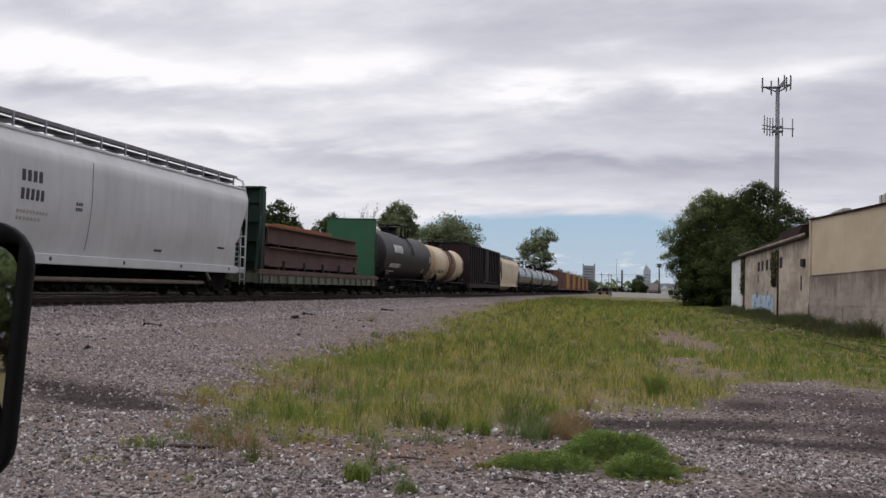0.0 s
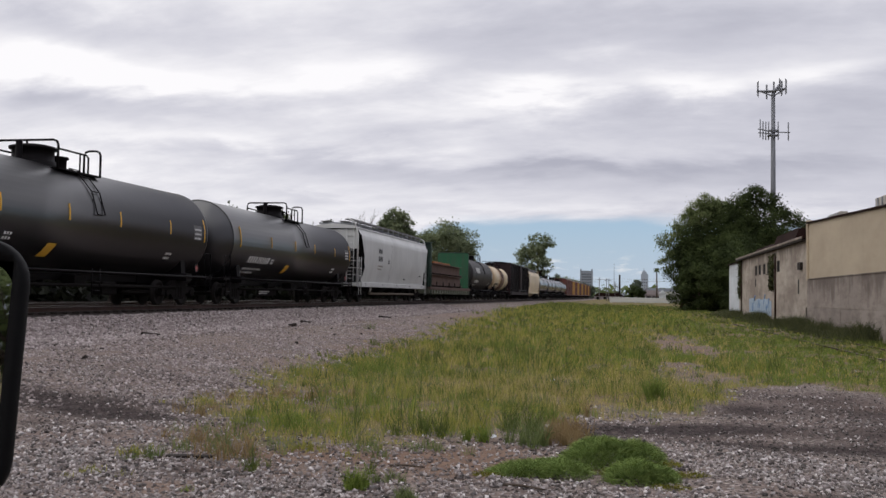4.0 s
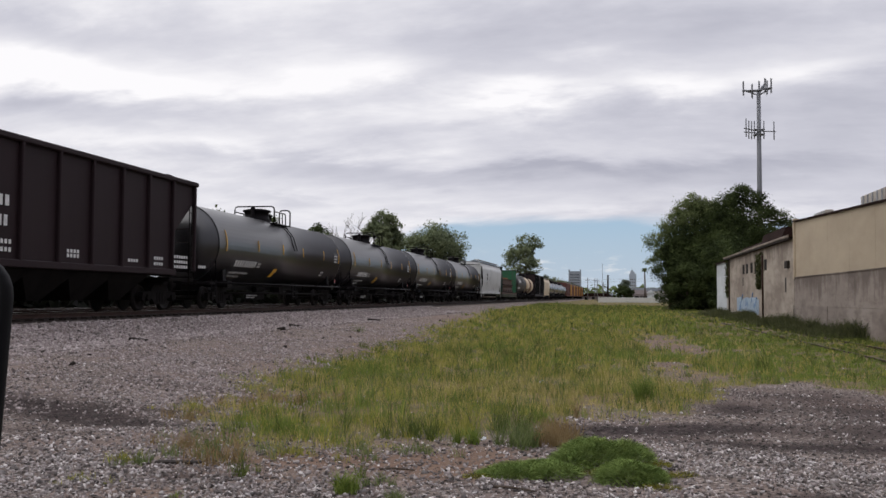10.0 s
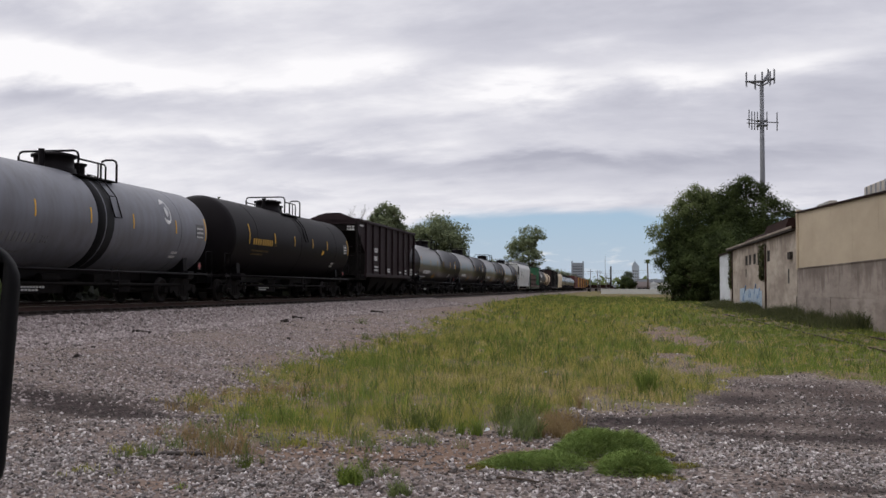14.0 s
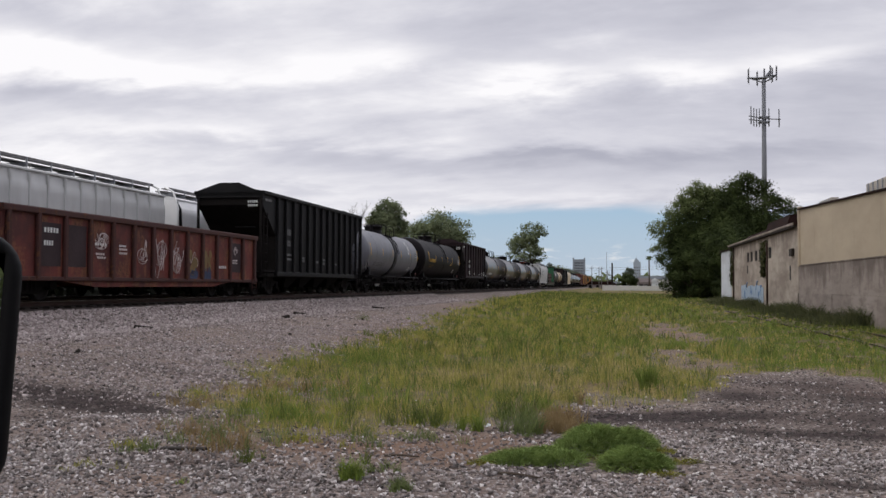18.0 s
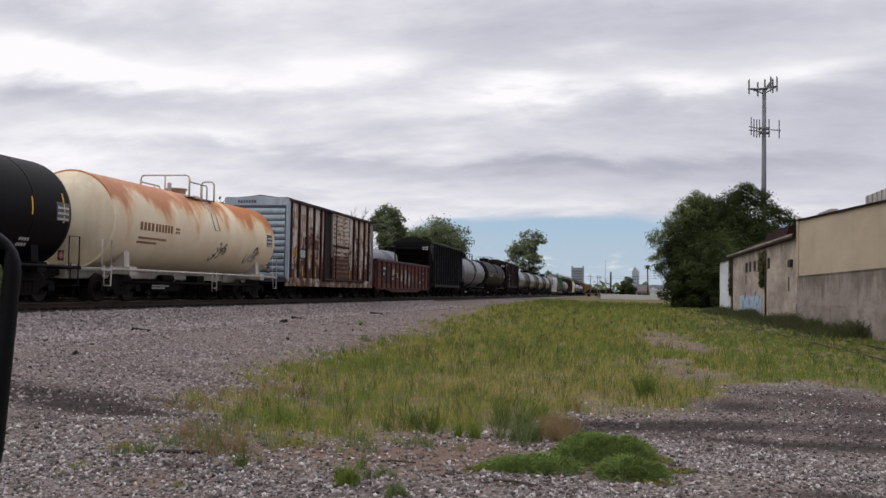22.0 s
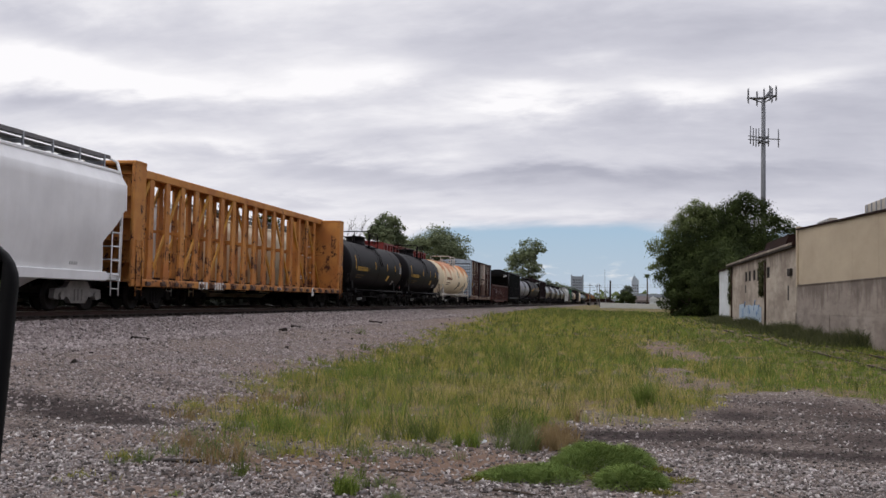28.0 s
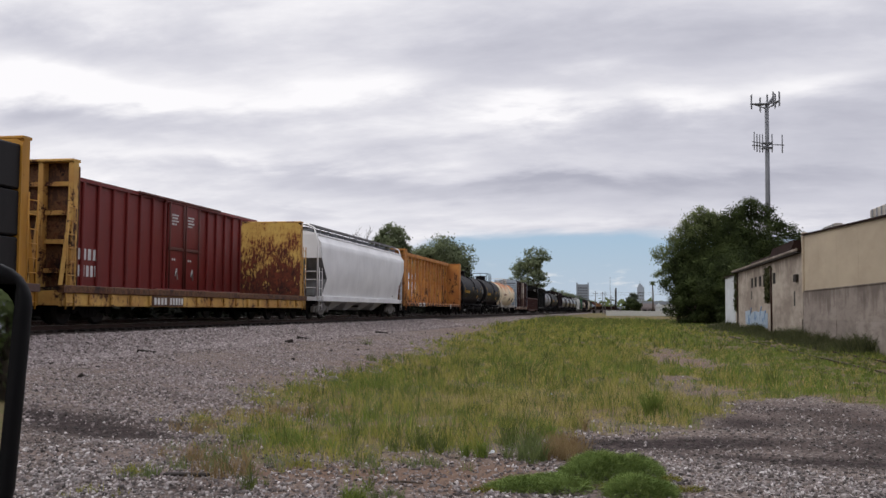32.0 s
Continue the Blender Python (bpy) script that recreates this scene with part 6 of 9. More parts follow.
for x, y, ln, rz in ((-11.4, 22.5, 0.45, 20), (-11.2, 34, 0.6, 70), (-10.7, 31, 0.5, 130), (-11.0, 45, 0.6, 40)):
    st = thing("scrap_wood", x, y, float(ground_z(x, y)) + 0.01, "dark splintered piece of old tie", "scrap")
    part("piece", Mesh().box(-ln / 2, ln / 2, -0.06, 0.06, -0.02, 0.08, 0.02), M_TIE, st, at=pose(0, 0, 0, 0, 6, rz))


# ---- the vehicle's wing mirror ----
def outline(w0, w1, h0, h1, r, n=6):
    """A rounded rectangle."""
    pts = []
    for cx, cz, a0 in ((w1 - r, h1 - r, 0), (w0 + r, h1 - r, 90), (w0 + r, h0 + r, 180), (w1 - r, h0 + r, 270)):
        for i in range(n + 1):
            a = radians(a0 + 90 * i / n)
            pts.append((cx + r * math.cos(a), cz + r * math.sin(a)))
    return pts


# place of the outer upper corner, turn and lean
MIRROR = (-0.601, 0.9195, 1.606, 18.0, 3.5)
mirror = thing("wing_mirror", MIRROR[0], MIRROR[1], MIRROR[2], "black plastic vehicle wing mirror with a round spot mirror", "mirror")
mirror.rotation_euler = (0, radians(MIRROR[4]), radians(MIRROR[3]))
HW, HH = 0.19, 0.274
full = outline(-HW, 0, -HH, 0, 0.045)
rim = [(min(max(x, -HW + 0.02), -0.013), min(max(z, -HH + 0.022), -0.022)) for x, z in full]
hm = Mesh()
n_ = len(full)
rows = [(x, 0.012, z) for x, z in rim] + [(x, 0.0, z) for x, z in rim] + [(x * 0.99 - 0.001, -0.004, z * 0.99 - 0.001) for x, z in full] \
    + [(x, 0.02, z) for x, z in full] + [(-HW / 2 + (x + HW / 2) * 0.8, 0.09, -HH / 2 + (z + HH / 2) * 0.8) for x, z in full]
hm.add(rows, [(k * n_ + i, k * n_ + (i + 1) % n_, (k + 1) * n_ + (i + 1) % n_, (k + 1) * n_ + i) for k in range(4) for i in range(n_)] + [tuple(4 * n_ + i for i in range(n_))], True)
part("housing", hm, M_PLASTIC, mirror)
km = Nodes("mirror_glass")
M_MIRROR = km.done((0.75, 0.77, 0.78), 0.02, 1.0)
glass_line = outline(-HW + 0.022, -0.014, -HH + 0.024, -0.024, 0.03)
part("mirror_glass", Mesh().prism(glass_line, 0.008, 0.012), M_MIRROR, mirror, at=pose(0, 0.004, 0, -1.8, 0, 0))
part("spot_mirror", Mesh().lathe([(0.006, 0.036), (0.003, 0.0345), (0.0, 0.028), (-0.0012, 0.015), (-0.0016, 0.002)], (-0.053, 0.0, -HH + 0.068), 1, 28), M_MIRROR, mirror)
part("spot_ring", Mesh().tube([(-0.053 + 0.037 * math.cos(radians(15 * i)), 0.002, -HH + 0.068 + 0.037 * math.sin(radians(15 * i))) for i in range(25)], 0.003, 6), M_PLASTIC, mirror)
part("arm", Mesh().box(-HW - 0.16, -HW + 0.03, 0.02, 0.07, -HH + 0.05, -HH + 0.10, 0.012), M_PLASTIC, mirror)
# trees behind the vehicle, seen in the mirror
for i, (x, y, h) in enumerate(((-14, -48, 9), (1.5, -55, 10), (11, -52, 9), (20, -46, 10), (-30, -60, 11))):
    tree(x, y, 0.72 * h, lobes(0.7 * h, 11, 14, 50 + i, 0.08), M_LEAF2, "green tree on the far side of the lot", 4500, 0.34, 0.3, 50 + i)


# ---- freight cars: x towards the lot, y along the track, z from the rail head ----
FLEET = []          # thing, place along the track at 0 s, which train
GROUP = "cars of the passing freight train"
GROUP2 = "cars of the opposing freight train"


def car(name, y0, y1, label, category="freight car", train=1):
    """An empty car with couplers and trucks between two coupling points."""
    mid, length = (y0 + y1) / 2, y1 - y0
    t = thing(name, TRACK_X if train == 1 else TRACK2_X, mid, RAIL_Z, label, category, GROUP if train == 1 else GROUP2)
    FLEET.append((t, mid, train))
    return t, length - 1.0


def side_frame():
    m = Mesh()
    for s in (-1, 1):
        x = s * 1.0
        prof = [(-1.25, 0.36), (-1.2, 0.62), (-0.65, 0.66), (-0.45, 0.86), (0.45, 0.86), (0.65, 0.66), (1.2, 0.62), (1.25, 0.36), (1.05, 0.32), (0.85, 0.45), (0.55, 0.40), (0.36, 0.22),
                (-0.36, 0.22), (-0.55, 0.40), (-0.85, 0.45), (-1.05, 0.32)]
        m.prism(prof, x - 0.08, x + 0.08, 0)
        for k in (-0.12, 0.0, 0.12):
            m.lathe([(0.30, 0.055), (0.62, 0.055)], (x + s * 0.06, k * 1.6, 0), 2, 8)
        for k in (-0.9, 0.9):
            m.lathe([(-0.09, 0.12), (0.09, 0.12)], (x + s * 0.06, k, 0.44), 0, 10)
    m.box(-1.0, 1.0, -0.22, 0.22, 0.42, 0.72, 0.05)
    return m


def wheelset():
    m = Mesh().tube([(-1.05, 0, 0), (1.05, 0, 0)], 0.08, 8)
    for s in (-1, 1):
        m.lathe([(s * 0.68, 0.43), (s * 0.715, 0.455), (s * 0.73, 0.425), (s * 0.80, 0.42), (s * 0.80, 0.35), (s * 0.77, 0.32), (s * 0.77, 0.14), (s * 0.83, 0.12), (s * 0.83, 0.02)], (0, 0, 0), 0, 20)
    return m


def coupler():
    m = Mesh().box(-0.12, 0.12, -0.6, 0.35, 0.78, 0.98, 0.03)
    m.box(-0.16, 0.16, 0.30, 0.48, 0.70, 1.04, 0.04).box(0.02, 0.16, 0.45, 0.62, 0.72, 1.02, 0.03)
    m.tube([(0.22, 0.1, 0.85), (0.24, 0.4, 0.55), (0.15, 0.6, 0.42)], 0.025, 5)
    return m


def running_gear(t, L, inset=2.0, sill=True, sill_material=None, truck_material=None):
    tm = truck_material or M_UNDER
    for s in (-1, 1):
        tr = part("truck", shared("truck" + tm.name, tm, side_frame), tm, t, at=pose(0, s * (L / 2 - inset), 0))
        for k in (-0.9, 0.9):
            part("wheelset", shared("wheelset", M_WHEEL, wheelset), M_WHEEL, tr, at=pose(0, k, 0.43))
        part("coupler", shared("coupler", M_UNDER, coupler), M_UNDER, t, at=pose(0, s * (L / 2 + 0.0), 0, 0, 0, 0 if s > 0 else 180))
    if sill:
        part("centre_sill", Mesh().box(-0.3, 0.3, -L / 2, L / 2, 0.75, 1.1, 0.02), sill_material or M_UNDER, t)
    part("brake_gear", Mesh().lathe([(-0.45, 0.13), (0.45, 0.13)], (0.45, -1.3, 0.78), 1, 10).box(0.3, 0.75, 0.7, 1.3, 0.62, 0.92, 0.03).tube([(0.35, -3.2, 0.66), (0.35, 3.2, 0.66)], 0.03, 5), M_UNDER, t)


def bars(m, x_of, y, z, w, h, n, gap=0.25, rnd=None, slant=0.0):
    """A run of n upright marks in place of letters; x_of(z) gives the surface."""
    cw = w / (n + gap * (n - 1))
    for i in range(n):
        a = y + i * cw * (1 + gap)
        x0, x1 = x_of(z), x_of(z + h)
        e = 0.012
        k = max(1, round(h / 0.15))
        strokes = [(a, a + cw, z + h * j / k, z + h * (j + 1) / k) for j in range(k)]
        for p0, p1, q0, q1 in strokes:
            u0, u1 = x_of(q0) + e, x_of(q1) + e
            m.add([(u0, p0, q0), (u0, p1, q0), (u1, p1, q1), (u1, p0, q1), (u0 - 0.02, p0, q0), (u0 - 0.02, p1, q0), (u1 - 0.02, p1, q1), (u1 - 0.02, p0, q1)],
                  [(0, 1, 2, 3), (4, 7, 6, 5), (0, 4, 5, 1), (3, 2, 6, 7), (0, 3, 7, 4), (1, 5, 6, 2)])
    return m


def lettering(t, material, x_of, *runs, label="painted reporting marks as plain bars"):
    m = Mesh()
    rnd = random.Random(len(FLEET))
    for y, z, w, h, n in runs:
        bars(m, x_of, y, z, w, h, n, 0.75, rnd)
    part("lettering", m, material, t, label)["kind"] = "stuff"


def both(name, data_key, material, t, build, at=None):
    """The same piece on the near side and, turned round, on the far side."""
    me = shared(data_key, material, build)
    at = at or Matrix.Identity(4)
    part(name, me, material, t, at=at)
    part(name, me, material, t, at=at @ Matrix.Rotation(math.pi, 4, "Z"))


def ladder(x, y, z0, z1, wide=0.42, along=True, n=None):
    m = Mesh()
    n = n or max(3, int((z1 - z0) / 0.36))
    d = (0, wide / 2) if along else (wide / 2, 0)
    for s in (-1, 1):
        m.tube([(x + s * d[0], y + s * d[1], z0), (x + s * d[0], y + s * d[1], z1)], 0.022, 5)
    for i in range(n):
        z = z0 + (z1 - z0) * (i + 0.5) / n
        m.tube([(x - d[0], y - d[1], z), (x + d[0], y + d[1], z)], 0.016, 5)
    return m


def tank_car(y0, y1, material, label, R=1.53, zc=2.48, rail_up=0.58, reflect=True, placard=True, frame_material=None, rail_material=None, train=1,
             band=None, platform=2.2, head=0.72, letters=None, name="tank_car", full=True, dome=True, logo=None, bold=False,
             letter_dz=-0.80, mark=(-0.17, -0.95, 0.9), strips=(-0.85, -0.46, -0.11, 0.21, 0.59, 0.9), cap=False, head_material=None):
    t, L = car(name, y0, y1, label, "tank car", train)
    frame_material, rail_material = frame_material or M_BLACKMATT, rail_material or M_BLACKMATT
    running_gear(t, L, 1.9, True, frame_material)
    h = L / 2 - 0.05
    if cap:
        # a jacketed shell: dished heads that meet the jacket in a sharp rim
        dish = [(-h + 0.62 * (1 - math.cos(a)) / (1 - math.cos(1.05)), max(0.004, (R - 0.012) * math.sin(a) / math.sin(1.05))) for a in [1.05 * i / 10 for i in range(11)]]
        e = h - 0.62
        part("tank_shell", Mesh().lathe([(-e - 0.03, R - 0.014), (-e - 0.03, R + 0.012), (-e + 0.02, R + 0.012), (-e + 0.02, R), (e - 0.02, R), (e - 0.02, R + 0.012), (e + 0.03, R + 0.012), (e + 0.03, R - 0.014)], (0, 0, zc), 1, 56), material, t)
    else:
        dish = [(-h + head * (1 - math.cos(a)), max(0.004, R * math.sin(a))) for a in [math.pi / 2 * (i / 12) ** 1.3 for i in range(13)]]
        e = h - head
        part("tank_shell", Mesh().lathe([(-e, R), (e, R)], (0, 0, zc), 1, 56), material, t)
    part("tank_head", Mesh().lathe(dish, (0, 0, zc), 1, 56), head_material or material, t)
    part("tank_head", Mesh().lathe([(-a, q) for a, q in dish], (0, 0, zc), 1, 56), head_material or material, t)
    # welded seams that stand slightly proud
    for f in (() if cap else (-0.5, 0.0, 0.5) if full else (0,)):
        part("seam", Mesh().lathe([(-0.03, R), (-0.025, R + 0.008), (0.025, R + 0.008), (0.03, R)], (0, f * h * 1.3, zc), 1, 56), material, t)
    # stub sills, bolsters and end platforms
    for s in (-1, 1):
        ye = s * (L / 2)
        m = Mesh().box(-0.33, 0.33, min(ye, s * (L / 2 - 3.4)), max(ye, s * (L / 2 - 3.4)), 0.70, 1.12, 0.03)
        m.box(-1.45, 1.45, s * (L / 2 - 1.9) - 0.22, s * (L / 2 - 1.9) + 0.22, 0.84, 1.10, 0.03)
        part("bolster", m, frame_material, t)
        part("saddle", Mesh().prism([(-1.25, 1.0), (1.25, 1.0), (1.2, 1.62), (0.9, 1.25), (0, 0.98), (-0.9, 1.25), (-1.2, 1.62)], s * (L / 2 - 1.9) - 0.16, s * (L / 2 - 1.9) + 0.16), frame_material, t)
        part("end_platform", Mesh().box(-1.45, 1.45, min(ye, s * (L / 2 - 0.62)), max(ye, s * (L / 2 - 0.62)), 0.94, 1.03, 0.01), frame_material, t)
        part("end_rail", Mesh().tube([(1.42, s * (L / 2 - 0.08), 0.9), (1.42, s * (L / 2 - 0.08), 1.85), (1.42, s * (L / 2 - 0.6), 1.85), (1.42, s * (L / 2 - 0.6), 0.9)], 0.022, 5), rail_material, t)
        part("step", Mesh().tube([(1.45, s * (L / 2 - 0.15), 1.1), (1.45, s * (L / 2 - 0.15), 0.5), (1.45, s * (L / 2 - 0.55), 0.5), (1.45, s * (L / 2 - 0.55), 1.1)], 0.025, 5), rail_material, t)
    part("side_rail", Mesh().tube([(1.46, -L / 2 + 0.6, 1.0), (1.46, L / 2 - 0.6, 1.0)], 0.04, 6), rail_material, t, "long handrail at sill height")
    part("side_rail", Mesh().tube([(-1.46, -L / 2 + 0.6, 1.0), (-1.46, L / 2 - 0.6, 1.0)], 0.04, 6), rail_material, t)
    top = zc + R
    if dome:
        part("valve_housing", Mesh().lathe([(top - 0.15, 0.62), (top + 0.02, 0.62), (top + 0.03, 0.56), (top + 0.34, 0.56), (top + 0.35, 0.64), (top + 0.42, 0.64), (top + 0.48, 0.4), (top + 0.49, 0.02)], (0, -0.35, 0), 2, 20), rail_material, t)
        part("manway", Mesh().lathe([(top - 0.1, 0.3), (top + 0.22, 0.3), (top + 0.24, 0.36), (top + 0.3, 0.36), (top + 0.33, 0.02)], (0, 0.75, 0), 2, 14), rail_material, t)
        part("vent", Mesh().lathe([(top - 0.1, 0.09), (top + 0.5, 0.09)], (0.1, -1.15, 0), 2, 8), rail_material, t)
    w, p, yo = 0.95, platform / 2, 0.45
    y0_, y1_ = yo - p, yo + p
    part("platform", Mesh().box(-w, w, y0_, y0_ + 0.5, top - 0.22, top - 0.17).box(-w, w, y1_ - 0.5, y1_, top - 0.22, top - 0.17).box(w - 0.28, w, y0_, y1_, top - 0.22, top - 0.17).box(-w, -w + 0.28, y0_, y1_, top - 0.22, top - 0.17), rail_material, t)
    hr, rt = Mesh(), top + rail_up
    # two bowed frames across the car, with a lower rail along each side
    for yv, xa in ((y0_, -w), (y1_, 0.42)):
        hr.tube([(w, yv, top - 0.22), (w, yv, rt - 0.14), (w - 0.04, yv, rt - 0.04), (w - 0.14, yv, rt), (xa + 0.14, yv, rt), (xa + 0.04, yv, rt - 0.04), (xa, yv, rt - 0.14), (xa, yv, top - 0.2)], 0.034, 6)
    for sx in (-1, 1):
        hr.tube([(sx * w, y0_, rt - 0.24), (sx * w, y1_ - 0.75, rt - 0.24), (sx * w, y1_ - 0.66, rt - 0.30), (sx * w, y1_ - 0.66, top - 0.2)], 0.028, 6)
        hr.tube([(sx * w, yo, top - 0.2), (sx * w, yo, rt - 0.24)], 0.024, 6)
    hr.tube([(0, y0_, top - 0.15), (0, y0_, rt)], 0.03, 6)
    part("handrail", hr, rail_material, t)
    part("side_step", ladder(1.47, p * 0.55, 0.35, 1.1), rail_material, t)
    lad = Mesh()
    pts = [(math.cos(a) * (R + 0.06), math.sin(a) * (R + 0.06) + zc) for a in [radians(d) for d in (5, 30, 50, 66)]]
    for s in (-0.21, 0.21):
        lad.tube([(x, p * 0.55 + s, z) for x, z in pts], 0.02, 5)
    for x, z in pts:
        lad.tube([(x, p * 0.55 - 0.21, z), (x, p * 0.55 + 0.21, z)], 0.016, 5)
    part("ladder", lad, rail_material, t)
    part("data_plate", Mesh().box(0.9, 0.93, -h * 0.45, -h * 0.45 + 2.2, 0.35, 0.62), M_UNDER, t, "stencilled underframe panel")
    if full:
        lettering(t, M_LETTER, lambda z: 0.935, (-h * 0.44, 0.5, 1.2, 0.05, 9), (-h * 0.44, 0.42, 0.9, 0.05, 6))
    part("brake_pipe", Mesh().tube([(1.1, -h * 0.75, 0.62), (1.1, h * 0.75, 0.62)], 0.05, 6).box(0.7, 1.05, h * 0.2, h * 0.2 + 0.8, 0.35, 0.75, 0.04), M_UNDER, t)
    part("outlet", Mesh().lathe([(0.55, 0.1), (0.75, 0.14), (1.1, 0.2)], (0, 0.1, 0), 2, 10), frame_material, t)
    xo = lambda z: math.sqrt(max(0.01, R * R - (z - zc) ** 2))
    if band:
        for bm_, f0, f1 in band:
            part("band", Mesh().lathe([(f0 * h, R), (f0 * h, R + 0.006), (f1 * h, R + 0.006), (f1 * h, R)], (0, 0, zc), 1, 40), bm_, t, "painted band round the tank")
    if full and train == 1:
        if reflect:
            for f in strips:
                m = Mesh()
                bars(m, xo, f * h, zc - 0.25 + 0.13 * (abs(f) < 0.75), 0.05, 0.45 if abs(f) < 0.75 else 0.8, 1)
                part("reflector", m, M_REFLECT, t, "yellow reflective strip")
        lm = letters or M_LETTER
        q, l0 = zc + letter_dz, -0.71 * h
        lettering(t, lm, xo, (l0, q, 0.9, 0.25, 4), (l0 + 1.05, q, 1.2, 0.25, 6))
        faint = lm if lm is not M_LETTERYL else M_LETTERFAINT
        lettering(t, faint, xo, (l0, q - 0.28, 1.9, 0.07, 16), (l0, q - 0.42, 1.3, 0.07, 11), (l0 + 2.5, q + 0.02, 0.3, 0.07, 3), (l0 + 2.5, q + 0.14, 0.3, 0.07, 3), label="small stencilled lines as plain bars")
        # a framed panel of small print near the end
        m = Mesh()
        bars(m, xo, 0.80 * h, zc - 0.20, 0.62, 0.5, 1)
        part("data_panel", m, M_PANEL, t, "faded grey stencilled panel")
        lettering(t, M_LETTER if lm is not M_LETTERDK else lm, lambda z: xo(z) + 0.006, *[(0.80 * h + 0.05, zc - 0.18 + 0.15 * i, 0.5, 0.06, 6) for i in range(3)], label="small print as plain bars")
        lettering(t, M_LETTER if lm is not M_LETTERDK else lm, xo, (0.60 * h, zc - 0.80, 0.4, 0.08, 4), (0.60 * h, zc - 0.94, 0.4, 0.08, 4), label="small stencilled lines as plain bars")
        if bold:
            lettering(t, lm, xo, (-0.62 * h, zc + 0.15, 2.3, 0.5, 6), label="bold white company lettering as plain bars")
        if placard:
            mf, mz, ms = mark[0] * h, zc + mark[1], mark[2]
            rows_ = [(mz + q * ms, q) for q in (-0.2, -0.1, 0.0, 0.1, 0.2)]
            pts = []
            for z, q in rows_:
                pts += [(xo(z) + 0.012, mf + (-0.22 + 0.35 * q) * ms, z), (xo(z) + 0.012, mf + (0.25 + 0.35 * q) * ms, z)]
            part("marker", Mesh().add(pts, [(2 * i, 2 * i + 1, 2 * i + 3, 2 * i + 2) for i in range(4)]), M_REFLECT, t, "slanted yellow square")
        part("placard_holder", Mesh().box(1.40, 1.42, 0.86 * h - 0.14, 0.86 * h + 0.14, 1.16, 1.44), M_DARK, t)
        part("placard", Mesh().add([(1.424, 0.86 * h, 1.18), (1.424, 0.86 * h + 0.12, 1.3), (1.424, 0.86 * h, 1.42), (1.424, 0.86 * h - 0.12, 1.3)], [(0, 1, 2, 3)]), M_SIGN, t, "small red and white warning diamond")
    if logo:
        lm, f, zz, sz = logo
        pts = [(xo(zz + sz * math.sin(a)) + 0.013, f * h + sz * 0.7 * math.cos(a), zz + sz * math.sin(a)) for a in [radians(20 * i) for i in range(18)]]
        part("emblem", Mesh().add(pts, [tuple(range(18))]), lm, t, "plain oval emblem")
        pts = [(xo(zz + sz * 0.4 * math.sin(a)) + 0.017, f * h + sz * 0.25 * math.cos(a), zz + sz * 0.4 * math.sin(a)) for a in [radians(30 * i) for i in range(12)]]
        part("emblem_core", Mesh().add(pts, [tuple(range(12))]), M_GREY, t)
    return t, L


def stack(rows, smooth_sides=True):
    """A hollow-looking body from level outlines: (z, half width, start, end)."""
    sides, ends = Mesh(), Mesh()
    n = len(rows)
    for s in (-1, 1):
        v = []
        for z, w, a, b in rows:
            v += [(s * w, a, z), (s * w, b, z)]
        sides.add(v, [(2 * i, 2 * i + 1, 2 * i + 3, 2 * i + 2) for i in range(n - 1)], smooth_sides)
    for e in (2, 3):
        v = []
        for r in rows:
            v += [(-r[1], r[e], r[0]), (r[1], r[e], r[0])]
        ends.add(v, [(2 * i, 2 * i + 1, 2 * i + 3, 2 * i + 2) for i in range(n - 1)])
    return sides, ends


def sheets(t, name, m, material, label=""):
    """The two opposite halves of a stack, each a part."""
    n, k = len(m.v) // 2, len(m.f) // 2
    for i in (0, 1):
        q = Mesh()
        q.v, q.f, q.s = m.v[i * n:(i + 1) * n], [tuple(j - i * n for j in f) for f in m.f[i * k:(i + 1) * k]], m.s[i * k:(i + 1) * k]
        part(name, q, material, t, label)


